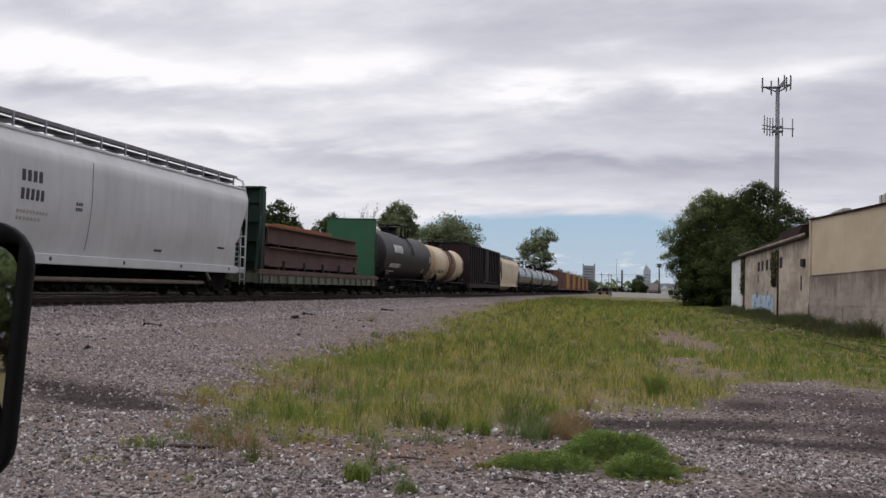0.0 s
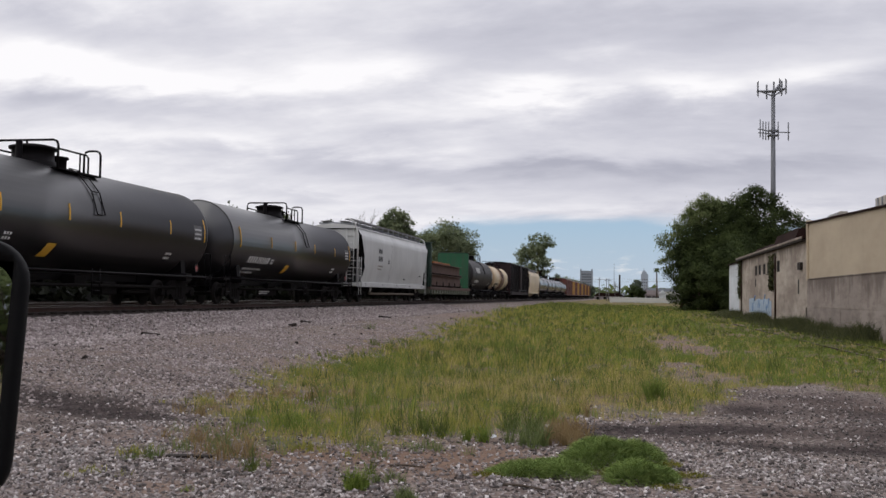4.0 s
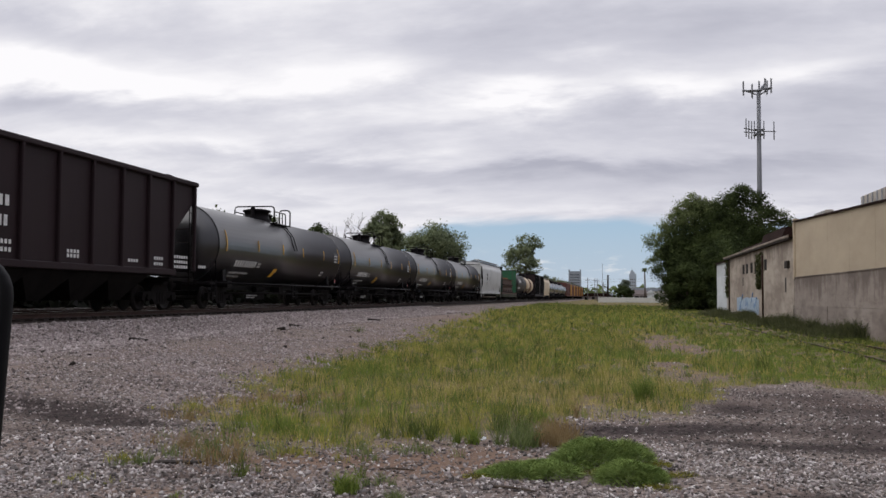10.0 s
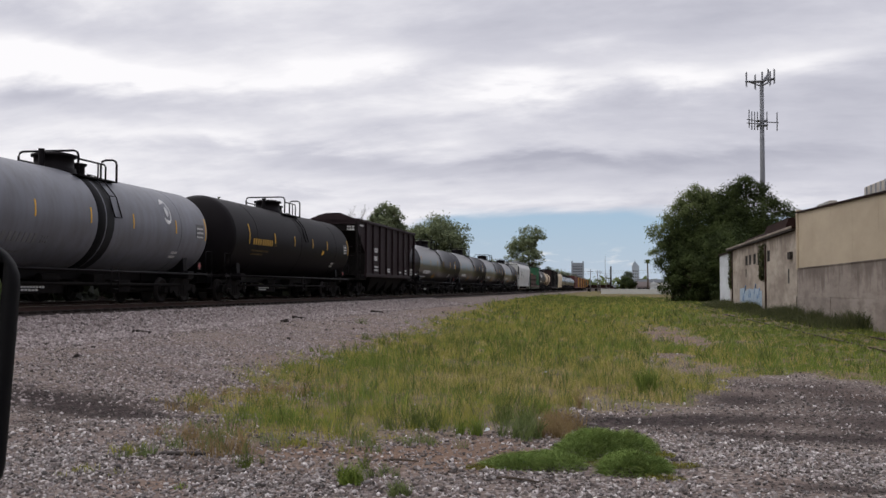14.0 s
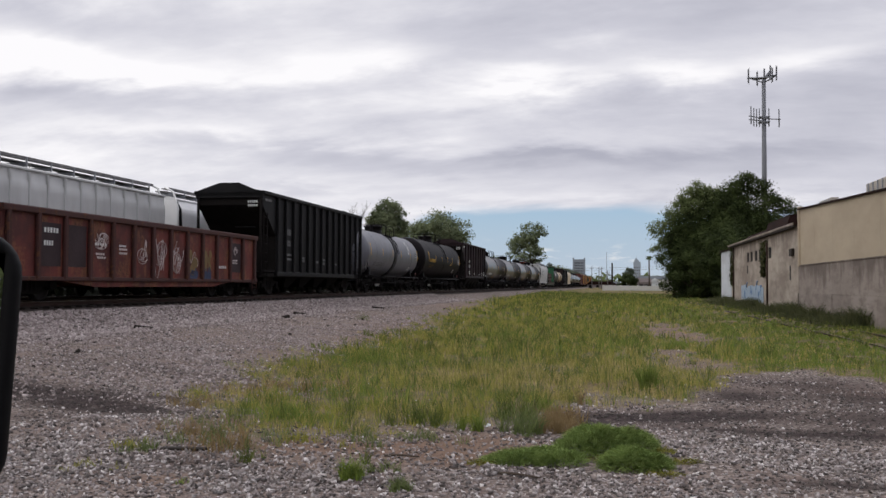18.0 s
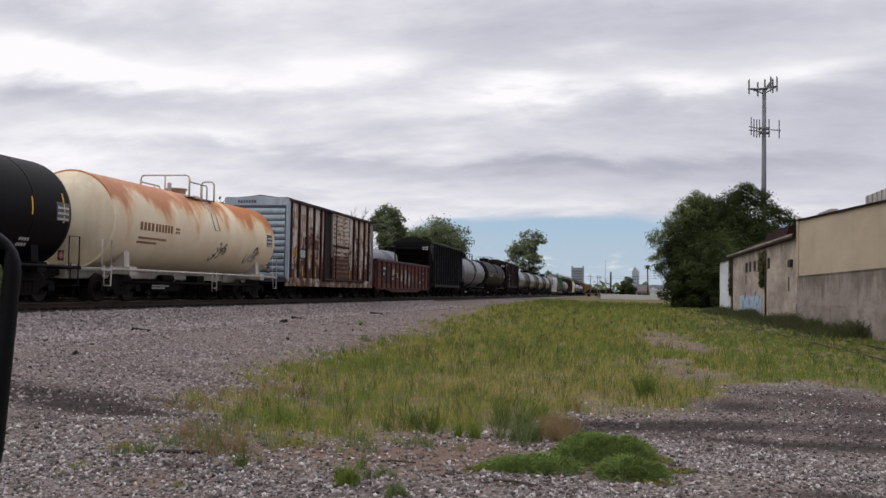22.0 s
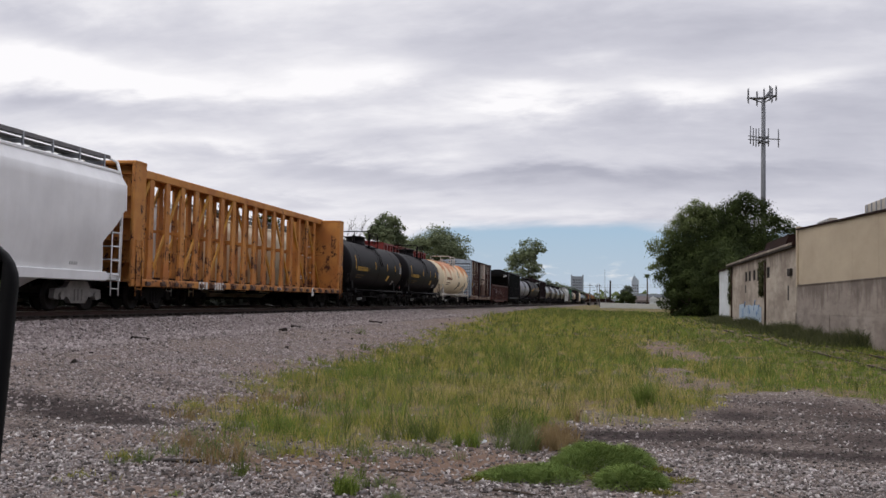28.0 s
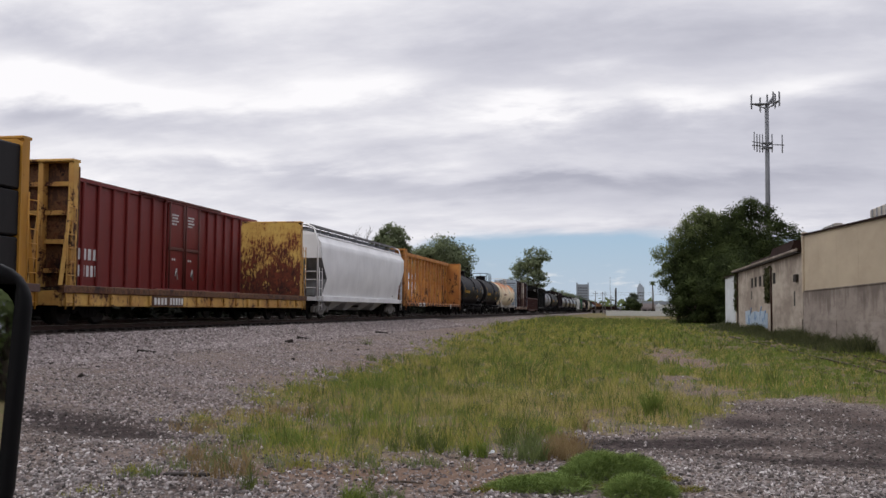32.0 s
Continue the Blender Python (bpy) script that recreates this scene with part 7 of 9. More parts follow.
def covered_hopper(y0, y1, material, label, train=1, ribbed=False, roof_material=None, letters=M_LETTERDK, end_material=None, full=True, top=4.42, bay_material=None, pipe=False, truck_material=None):
    t, L = car("covered_hopper", y0, y1, label, "hopper car", train)
    running_gear(t, L, 1.75, truck_material=truck_material)
    h = L / 2
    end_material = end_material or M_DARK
    k = 1.0 if not ribbed else 0.0
    rows = [(1.06, 1.34, -h + 0.95, h - 0.95), (1.3, 1.38, -h + 1.0, h - 1.0), (1.7, 1.46 if k else 1.5, -h + 1.15, h - 1.15), (2.0, 1.51, -h + 1.27, h - 1.27), (2.25, 1.54, -h + 1.0, h - 1.0), (2.6, 1.57, -h + 0.55, h - 0.55),
            (3.05, 1.58, -h + 0.14, h - 0.14), (3.5, 1.575, -h + 0.1, h - 0.1), (3.78, 1.565, -h + 0.1, h - 0.1), (3.83, 1.52 if k else 1.53, -h + 0.1, h - 0.1), (top - 0.22, 1.30 if k else 1.5, -h + 0.1, h - 0.1)]
    rounded = letters is not None and full and not ribbed
    if rounded:
        # the side sheets end in a bow, so that the end posts stand free
        cut = {2.6: 0.95, 3.05: 0.66, 3.5: 0.42, 3.78: 0.26, 3.83: 0.24}
        rows = [(z, w, -h + cut[z], h - cut[z]) if z in cut else (z, w, a, b) for z, w, a, b in rows]
    s, e = stack(rows)
    sheets(t, "side_sheet", s, material)
    # the shade under the hopper's ends is put into the slope sheets' colour
    sheets(t, "slope_sheet", e, end_material, "sloping end sheet painted dark for its shade")
    # the roof, an arch
    w = rows[-1][1]
    arch = [(-w - 0.06, top - 0.26), (-w - 0.06, top - 0.2), (-w * 0.8, top - 0.1), (-w * 0.4, top - 0.02), (0, top), (w * 0.4, top - 0.02), (w * 0.8, top - 0.1), (w + 0.06, top - 0.2), (w + 0.06, top - 0.26)]
    part("roof", Mesh().prism(arch, -h + 0.04, h - 0.04), roof_material or material, t)
    q = 1.57 if letters is None else 1.42
    face = [(-q, 3.02), (q, 3.02), (q - 0.01, 3.79), (w, top - 0.24), (-w, top - 0.24), (0.01 - q, 3.79)]
    inset = 0.14 if rounded else 0.03
    for ya, yb in ((-h + inset, -h + inset + 0.06), (h - inset - 0.06, h - inset)):
        part("upper_end", Mesh().prism(face, ya, yb), material, t)
    part("side_sill", Mesh().box(1.30, 1.46, -h + 0.9, h - 0.9, 0.88, 1.16, 0.02).box(-1.46, -1.30, -h + 0.9, h - 0.9, 0.88, 1.16, 0.02).box(1.26, 1.42, -h + 0.05, h - 0.05, 0.92, 1.12, 0.02).box(-1.42, -1.26, -h + 0.05, h - 0.05, 0.92, 1.12, 0.02), material, t)
    # running board on brackets
    rb = Mesh()
    for x in (0.55, -0.55):
        rb.box(x - 0.25, x + 0.2, -h + 0.1, h - 0.1, top + 0.12, top + 0.16)
    rb.box(0.62, 0.98, -h + 0.05, h - 0.05, top + 0.23, top + 0.27, 0.01).box(0.96, 0.985, -h + 0.05, h - 0.05, top + 0.19, top + 0.30)
    part("running_board", rb, M_WALK, t, "dark grating walkway on the roof")
    for i in range(14):
        yy = -h + 0.4 + (L - 0.8) * i / 13
        part("bracket", shared("hopper_bracket", M_GALV, lambda: Mesh().box(-0.98, 0.98, -0.03, 0.03, -0.02, 0.10).box(0.955, 1.0, -0.03, 0.03, -0.14, 0.30)), M_GALV, t, at=pose(0, yy, top))
    for i in range(5):
        part("hatch", shared("hatch", M_GALV, lambda: Mesh().box(-0.3, 0.3, -0.55, 0.55, 0, 0.09, 0.03)), M_GALV, t, at=pose(0, -h * 0.8 + i * h * 0.4, top - 0.01))
    # discharge bays
    nb = 4 if L > 18 else 3
    for i in range(nb):
        c = -h + 3.3 + (L - 6.6) * (i + 0.5) / nb
        q = (L - 6.6) / nb * 0.46
        part("hopper_bay", Mesh().add([(-1.3, c - q, 1.1), (1.3, c - q, 1.1), (1.3, c + q, 1.1), (-1.3, c + q, 1.1), (-0.5, c - 0.35, 0.42), (0.5, c - 0.35, 0.42), (0.5, c + 0.35, 0.42), (-0.5, c + 0.35, 0.42)],
                                      [(0, 1, 5, 4), (1, 2, 6, 5), (2, 3, 7, 6), (3, 0, 4, 7), (4, 5, 6, 7)]), bay_material or material, t)
        part("outlet_gate", Mesh().box(-0.6, 0.6, c - 0.42, c + 0.42, 0.34, 0.44, 0.02).tube([(0.6, c, 0.4), (1.25, c, 0.4)], 0.03, 5), M_UNDER, t)
    if pipe:
        part("discharge_pipe", Mesh().tube([(1.2, -h + 3.4, 0.5), (1.2, h - 3.4, 0.5)], 0.07, 8), M_DUSTPIPE, t, "dusty pale discharge pipe")
        part("discharge_frame", Mesh().tube([(1.32, -h + 3.1, 0.62), (1.32, -h + 3.5, 0.98), (1.32, h - 3.5, 0.98), (1.32, h - 3.1, 0.62)], 0.06, 6), M_GREYRUST, t, "pale pipe along the discharge bays")
    # end platforms, ladders and cages
    for sg in (-1, 1):
        ye = sg * h
        part("end_sill", Mesh().box(-1.42, 1.42, min(ye, ye - sg * 0.25), max(ye, ye - sg * 0.25), 0.9, 1.14, 0.02), material, t)
        part("end_floor", Mesh().box(-1.3, 1.3, min(ye, ye - sg * 1.3), max(ye, ye - sg * 1.3), 1.1, 1.15), M_DARK, t)
        part("ladder", ladder(1.46, ye - sg * 0.42, 0.45, 2.55, 0.46), material, t)
        part("corner_post", Mesh().tube([(1.4, ye - sg * 0.04, 1.0), (1.42, ye - sg * 0.04, top - 0.6), (1.2, ye - sg * 0.02, top + 0.1), (0.8, ye - sg * 0.02, top + 0.3)], 0.045, 6), material, t)
        part("corner_post", Mesh().tube([(-1.4, ye - sg * 0.04, 1.0), (-1.42, ye - sg * 0.04, top - 0.6), (-1.2, ye - sg * 0.02, top + 0.1)], 0.045, 6), material, t)
        cage = Mesh()
        for z in (1.55, 1.95, 2.35):
            cage.tube([(0.75, ye - sg * 0.1, z), (1.4, ye - sg * 0.1, z)], 0.022, 5)
        part("end_cage", cage.tube([(0.75, ye - sg * 0.12, 1.15), (0.75, ye - sg * 0.12, 2.7)], 0.03, 5).box(-0.2, 0.3, *sorted((ye - sg * 0.1, ye - sg * 0.3)), 1.2, 1.5, 0.03), material, t)
        if rounded:
            part("ladder", ladder(0.95, ye - sg * 0.08, 1.15, top - 0.1, 0.42, False), material, t)
        part("slope_stiffener", Mesh().box(-1.2, -1.1, *sorted((ye - sg * 1.3, ye - sg * 0.3)), 1.15, 3.2), end_material, t)
    if ribbed:
        for i in range(17):
            both("rib", "hopper_rib" + material.name, material, t, lambda: Mesh().box(1.5, 1.62, -0.05, 0.05, 1.2, top - 0.3, 0.02), pose(0, -h + 1.5 + (L - 3.0) * i / 16, 0))
    if full and not ribbed and letters is None:
        xo = lambda z: float(np.interp(z, [r[0] for r in rows], [r[1] for r in rows]))
        part("seam", Mesh().add([(xo(z) + 0.006, -0.22 * h + 0.01 * sg, z) for z in (1.3, 1.75, 2.1, 2.6, 3.1, 3.5) for sg in (-1, 1)], [(2 * i, 2 * i + 1, 2 * i + 3, 2 * i + 2) for i in range(5)]), M_GREY, t, "faint grey weld line")
        lettering(t, M_GREY, xo, (0.7 * h, 1.3, 0.4, 0.09, 4))
    elif full and not ribbed:
        xo = lambda z: float(np.interp(z, [r[0] for r in rows], [r[1] for r in rows]))
        lettering(t, letters, xo, (-0.56 * h, 2.92, 0.85, 0.28, 4), (-0.56 * h, 2.46, 0.95, 0.28, 5))
        lettering(t, M_GREYRUST, xo, (-0.57 * h, 2.12, 1.3, 0.08, 10), (-0.57 * h, 1.95, 1.0, 0.08, 7), label="faint small print as plain bars")
        lettering(t, letters, xo, (-0.30 * h, 2.35, 0.3, 0.09, 3), (-0.30 * h, 2.5, 0.3, 0.09, 3), (0.7 * h, 1.75, 0.6, 0.07, 7), (0.2 * h, 1.45, 0.5, 0.07, 6))
        part("seam", Mesh().add([(xo(z) + 0.006, -0.22 * h + 0.012 * sg, z) for z in (1.3, 1.75, 2.1, 2.6, 3.1, 3.5, 3.75) for sg in (-1, 1)], [(2 * i, 2 * i + 1, 2 * i + 3, 2 * i + 2) for i in range(6)]), M_DARK, t)
        for f in (-0.82, -0.4, 0.0, 0.4, 0.82):
            part("reflector", Mesh().box(1.46, 1.47, f * h - 0.05, f * h + 0.05, 0.98, 1.08), M_LETTERDK, t)
    return t, L


def open_hopper(y0, y1, material, label, top=4.35, ribs=13, letters=True, heap=0.35, sill=1.02):
    t, L = car("open_hopper", y0, y1, label, "hopper car")
    running_gear(t, L, 1.9)
    h = L / 2
    rows = [(sill + 0.1, 1.45, -h + 1.75, h - 1.75), (2.6, 1.45, -h + 1.75, h - 1.75), (3.85, 1.45, -h + 0.1, h - 0.1), (top, 1.45, -h + 0.1, h - 0.1)]
    s, e = stack(rows, False)
    sheets(t, "side_sheet", s, material)
    # ends take the near-black steel in place of shade, not the body paint
    sheets(t, "end_sheet", e, M_UNDER, "sloping end sheet painted dark for its shade")
    part("top_chord", Mesh().box(1.42, 1.58, -h, h, top - 0.14, top + 0.02, 0.03).box(-1.58, -1.42, -h, h, top - 0.14, top + 0.02, 0.03).box(-1.5, 1.5, -h, -h + 0.16, top - 0.3, top, 0.03).box(-1.5, 1.5, h - 0.16, h, top - 0.3, top, 0.03), material, t)
    # arched tops of the end walls
    for sg in (-1, 1):
        part("end_arch", Mesh().prism([(-1.5, top - 0.2), (1.5, top - 0.2), (1.5, top), (1.1, top + 0.08), (0.42, top + 0.36), (-0.42, top + 0.36), (-1.1, top + 0.14), (-1.5, top)], *sorted((sg * h, sg * (h - 0.1)))), material, t)
        for sx in (1.4, -1.4):
            part("end_post", Mesh().box(sx - 0.05, sx + 0.05, *sorted((sg * h, sg * (h - 0.1))), sill, top - 0.1, 0.015), M_UNDER, t)
        part("end_floor", Mesh().box(-1.45, 1.45, *sorted((sg * h, sg * (h - 2.0))), 1.02, 1.12), M_UNDER, t)
        part("ladder", ladder(1.5, sg * (h - 0.35), 0.5, top - 0.9, 0.44), M_UNDER, t)
        part("end_grab", Mesh().tube([(0.3, sg * (h + 0.03), 2.4), (1.2, sg * (h + 0.03), 2.4)], 0.02, 5).tube([(0.3, sg * (h + 0.03), 2.9), (1.2, sg * (h + 0.03), 2.9)], 0.02, 5), material, t)
    part("side_sill", Mesh().box(1.4, 1.56, -h + 1.7, h - 1.7, sill, sill + 0.2, 0.02).box(-1.56, -1.4, -h + 1.7, h - 1.7, sill, sill + 0.2, 0.02), material, t)
    part("end_sill", Mesh().box(1.3, 1.42, -h, h, sill - 0.05, sill + 0.12, 0.02).box(-1.42, -1.3, -h, h, sill - 0.05, sill + 0.12, 0.02), M_UNDER, t)
    for i in range(ribs):
        both("rib", "open_hopper_rib" + material.name, material, t, lambda: Mesh().box(1.44, 1.57, -0.06, 0.06, sill + 0.18, top - 0.1, 0.025), pose(0, -h + 1.82 + (L - 2.0) * i / (ribs - 1), 0))
    # a heaped load with an uneven crest
    r = np.random.default_rng(int(abs(y0)))
    nx, ny = 8, 46
    px, py = np.meshgrid(np.linspace(-1.42, 1.42, nx), np.linspace(-h + 0.2, h - 0.2, ny), indexing="ij")
    pz = top - 0.25 + heap * (1 - (px / 1.42) ** 2) + r.normal(0, 0.05, px.shape)
    ii = np.arange(nx * ny).reshape(nx, ny)
    lo = bulk("load", np.stack([px, py, pz], -1).reshape(-1, 3), np.stack([ii[:-1, :-1], ii[1:, :-1], ii[1:, 1:], ii[:-1, 1:]], -1).reshape(-1, 4), M_COAL, t)
    lo["label"] = "heap of black coal"
    for i in range(4):
        c = -h + 3.6 + (L - 7.2) * (i + 0.5) / 4
        part("hopper_bay", Mesh().add([(-1.4, c - 1.3, 1.15), (1.4, c - 1.3, 1.15), (1.4, c + 1.3, 1.15), (-1.4, c + 1.3, 1.15), (-0.9, c - 0.3, 0.35), (0.9, c - 0.3, 0.35), (0.9, c + 0.3, 0.35), (-0.9, c + 0.3, 0.35)],
                                      [(0, 1, 5, 4), (1, 2, 6, 5), (2, 3, 7, 6), (3, 0, 4, 7), (4, 5, 6, 7)]), M_UNDER, t)
    if letters:
        xo = lambda z: 1.452
        p = (L - 2.0) / (ribs - 1)
        b = -h + 1.82
        lm = M_LETTER if material is M_BROWN else M_LETTERDIM
        lettering(t, lm, xo, (b + p * 1.2, 2.72, p * 0.55, 0.27, 4), (b + p * 1.22, 2.22, p * 0.5, 0.27, 4), (b + p * 1.2, 1.78, p * 0.62, 0.11, 7), (b + p * 1.2, 1.58, p * 0.62, 0.11, 7))
        lettering(t, lm, xo, *[(b + p * (i + 0.3), 1.5 + 0.05 * (i % 2), p * 0.35, 0.1, 4) for i in (3, 5, 6, 8)], *[(b + p * (i + 0.3), 1.68, p * 0.35, 0.1, 4) for i in (3, 6)],
                  *[(b + p * (ribs - 1.85), 1.45 + 0.17 * i, p * 0.6, 0.1, 6) for i in range(3)])
        lettering(t, lm, lambda z: 1.585, (-h + 0.1, top - 0.42 - 0.0, 0.7, 0.10, 4))
        m = Mesh()
        for i in range(5):
            m.box(0.85 + 0.09 * i, 0.90 + 0.09 * i, -h - 0.012, -h - 0.004, top - 0.50, top - 0.40)
            m.box(0.85 + 0.09 * i, 0.90 + 0.09 * i, -h - 0.012, -h - 0.004, top - 0.66, top - 0.56)
        part("end_lettering", m, M_LETTER, t)["kind"] = "stuff"
    return t, L


def gondola(y0, y1, label):
    t, L = car("gondola_car", y0, y1, label, "gondola car")
    running_gear(t, L, 1.9)
    h, top = L / 2, 2.45
    for s in (-1, 1):
        # fish-belly side: deeper between the trucks
        pr = [(-h, top), (h, top), (h, 0.60), (h - 2.6, 0.58), (h - 4.4, 0.40), (-h + 4.4, 0.40), (-h + 2.6, 0.58), (-h, 0.60)]
        part("side", Mesh().prism(pr, *sorted((s * 1.42, s * 1.48)), 0), M_GONSIDE, t)
        part("top_chord", Mesh().box(*sorted((s * 1.36, s * 1.58)), -h, h, top - 0.16, top + 0.02, 0.03), M_GONRIB, t)
        part("side_sill", Mesh().box(*sorted((s * 1.44, s * 1.55)), -h, h, 0.56, 0.68, 0.02), M_GONRIB, t)
        part("end", Mesh().box(-1.45, 1.45, *sorted((s * h, s * (h - 0.08))), 0.66, top, 0.01).box(-1.45, 1.45, *sorted((s * (h + 0.06), s * h)), 1.5, 1.65, 0.02).box(-1.45, 1.45, *sorted((s * (h + 0.06), s * h)), 2.05, 2.2, 0.02), M_OXIDE, t)
        part("step", ladder(1.56, s * (h - 0.35), 0.3, 0.75, 0.44), M_GONRIB, t)
    n = 14
    p = (L - 0.5) / (n - 1)
    for i in range(n):
        both("rib", "gondola_rib", M_GONRIB, t, lambda: Mesh().box(1.47, 1.585, -0.085, 0.085, 0.62, 2.33, 0.03), pose(0, -h + 0.25 + p * i, 0))
    part("floor", Mesh().box(-1.42, 1.42, -h, h, 1.1, 1.18), M_UNDER, t)
    xo = lambda z: 1.482
    b = -h + 0.25
    for c0, c1, z1 in ((1.12, 1.88, 2.1), (2.12, 2.88, 2.1), (11.1, 11.9, 2.08)):
        part("patch", Mesh().box(1.482, 1.487, b + p * c0, b + p * c1, 0.95, z1), M_GONPATCH, t, "dark overpainted patch")
    lettering(t, M_LETTER, lambda z: 1.489, (b + p * 1.25, 1.84, p * 0.5, 0.13, 5), (b + p * 1.25, 1.5, p * 0.32, 0.13, 4))
    lettering(t, M_LETTER, xo, (b + p * 4.35, 1.6, p * 0.3, 0.06, 4), (b + p * 10.25, 1.08, p * 0.5, 0.1, 4), (b + p * 3.25, 1.6, p * 0.5, 0.07, 5))
    r = random.Random(8)
    # soft colour fields first, then thin outlines over them
    for mat, c0, c1, z0, z1, m in ((M_SPRAYG, 8.15, 8.85, 0.95, 1.75, 7), (M_SPRAYG, 9.1, 9.85, 0.95, 1.8, 7), (M_SPRAYN, 8.15, 8.9, 0.8, 1.05, 4), (M_SPRAYN, 9.1, 9.9, 0.8, 1.1, 4)):
        g = Mesh()
        for _ in range(m):
            y_, z_, q = b + p * r.uniform(c0, c1 - 0.2), r.uniform(z0, z1 - 0.2), r.uniform(0.16, 0.3)
            g.prism([(y_ + q * r.uniform(0.5, 1) * math.cos(u), z_ + q * r.uniform(0.6, 1.2) * math.sin(u)) for u in (0, 0.8, 1.6, 2.4, 3.2, 4.0, 4.8, 5.6)], 1.481, 1.4835 + 0.0006 * _, 0)
        part("graffiti", g, mat, t, "soft spray-painted colour field")["kind"] = "stuff"
    for c0, c1, z0, z1, m, rad in ((3.2, 3.85, 1.45, 2.0, 8, 0.011), (5.1, 5.9, 0.85, 1.9, 5, 0.010), (6.1, 6.9, 0.75, 2.0, 5, 0.010), (7.1, 7.9, 0.75, 2.05, 6, 0.012), (8.2, 8.8, 0.9, 1.7, 2, 0.008), (11.2, 11.75, 1.55, 1.95, 5, 0.011)):
        g = Mesh()
        for _ in range(m):
            yc, zc_ = b + p * (0.5 * (c0 + c1) + r.uniform(-0.16, 0.16) * (c1 - c0)), 0.5 * (z0 + z1) + r.uniform(-0.22, 0.22) * (z1 - z0)
            a, e, wy, wz = r.uniform(0, 6.3), r.uniform(2.5, 5.5), p * (c1 - c0) * r.uniform(0.15, 0.38), (z1 - z0) * r.uniform(0.16, 0.42)
            k = r.choice((1.0, 1.0, 2.0))
            pts = [(1.486, yc + wy * math.cos(a + e * u / 10), zc_ + wz * math.sin(a + k * e * u / 10)) for u in range(11)]
            g.tube(pts, rad, 4)
        part("graffiti", g, M_SPRAYW, t, "thin white spray-painted outline")["kind"] = "stuff"
    for c0, z0 in ((3.3, 1.32), (3.35, 1.22), (4.35, 1.5), (4.35, 1.38), (11.25, 1.38), (11.25, 1.28)):
        lettering(t, M_SPRAYW, lambda z: 1.488, (b + p * c0, z0, p * 0.35, 0.06, 4), label="small stencilled lines as plain bars")
    return t, L


def double_door(t, d0, dw, z0, z1, material):
    """Two plug doors side by side, with locking rods, a cross rail and white stencils."""
    for k in (0, 1):
        a = d0 - dw / 2 + 0.06 + k * dw / 2
        b = a + dw / 2 - 0.1
        d = part("door", Mesh().box(1.5, 1.57, a, b, z0, z1, 0.015), material, t, "dark red plug door with locking rods")
        part("door_panel", Mesh().box(1.57, 1.585, a + 0.12, b - 0.12, z0 + 0.2, z0 + 1.6, 0.01), material, d)
        part("door_panel", Mesh().box(1.57, 1.585, a + 0.12, b - 0.12, z0 + 1.8, z1 - 0.15, 0.01), material, d)
        for y in (a + 0.06, b - 0.06):
            part("locking_rod", Mesh().tube([(1.62, y, z0), (1.62, y, z1)], 0.03, 6), M_BROWNRED, d)
        part("cross_rail", Mesh().box(1.57, 1.63, a, b, z0 + 1.62, z0 + 1.76, 0.02), M_BROWNRED, d)
        part("latch", Mesh().tube([(1.63, (a + b) / 2 - 0.1, z0 + 0.55), (1.63, (a + b) / 2, z0 + 0.85), (1.63, (a + b) / 2 + 0.1, z0 + 0.4)], 0.03, 5), M_LETTER, d, "white worn latch handle")
        lettering(t, M_LETTER, lambda z: 1.588, (a + 0.3, z1 - 0.55, 0.6, 0.07, 6), (a + 0.3, z1 - 0.68, 0.5, 0.07, 5), (a + 0.3, z1 - 0.81, 0.6, 0.07, 6), (a + 0.3, z1 - 0.94, 0.4, 0.07, 4), (a + 0.35, z0 + 1.2, 0.3, 0.09, 2), label="small white stencils as plain bars")
    part("roof_edge", Mesh().box(1.5, 1.66, d0 - dw / 2 - 2.6, d0 + dw / 2 + 2.2, z1 + 0.04, z1 + 0.14, 0.02), M_BROWNRED, t, "door track under the roof")
    lettering(t, M_LETTER, lambda z: 1.462, (-8.0, 2.2, 1.2, 0.4, 4), (-8.0, 1.6, 1.3, 0.4, 5))


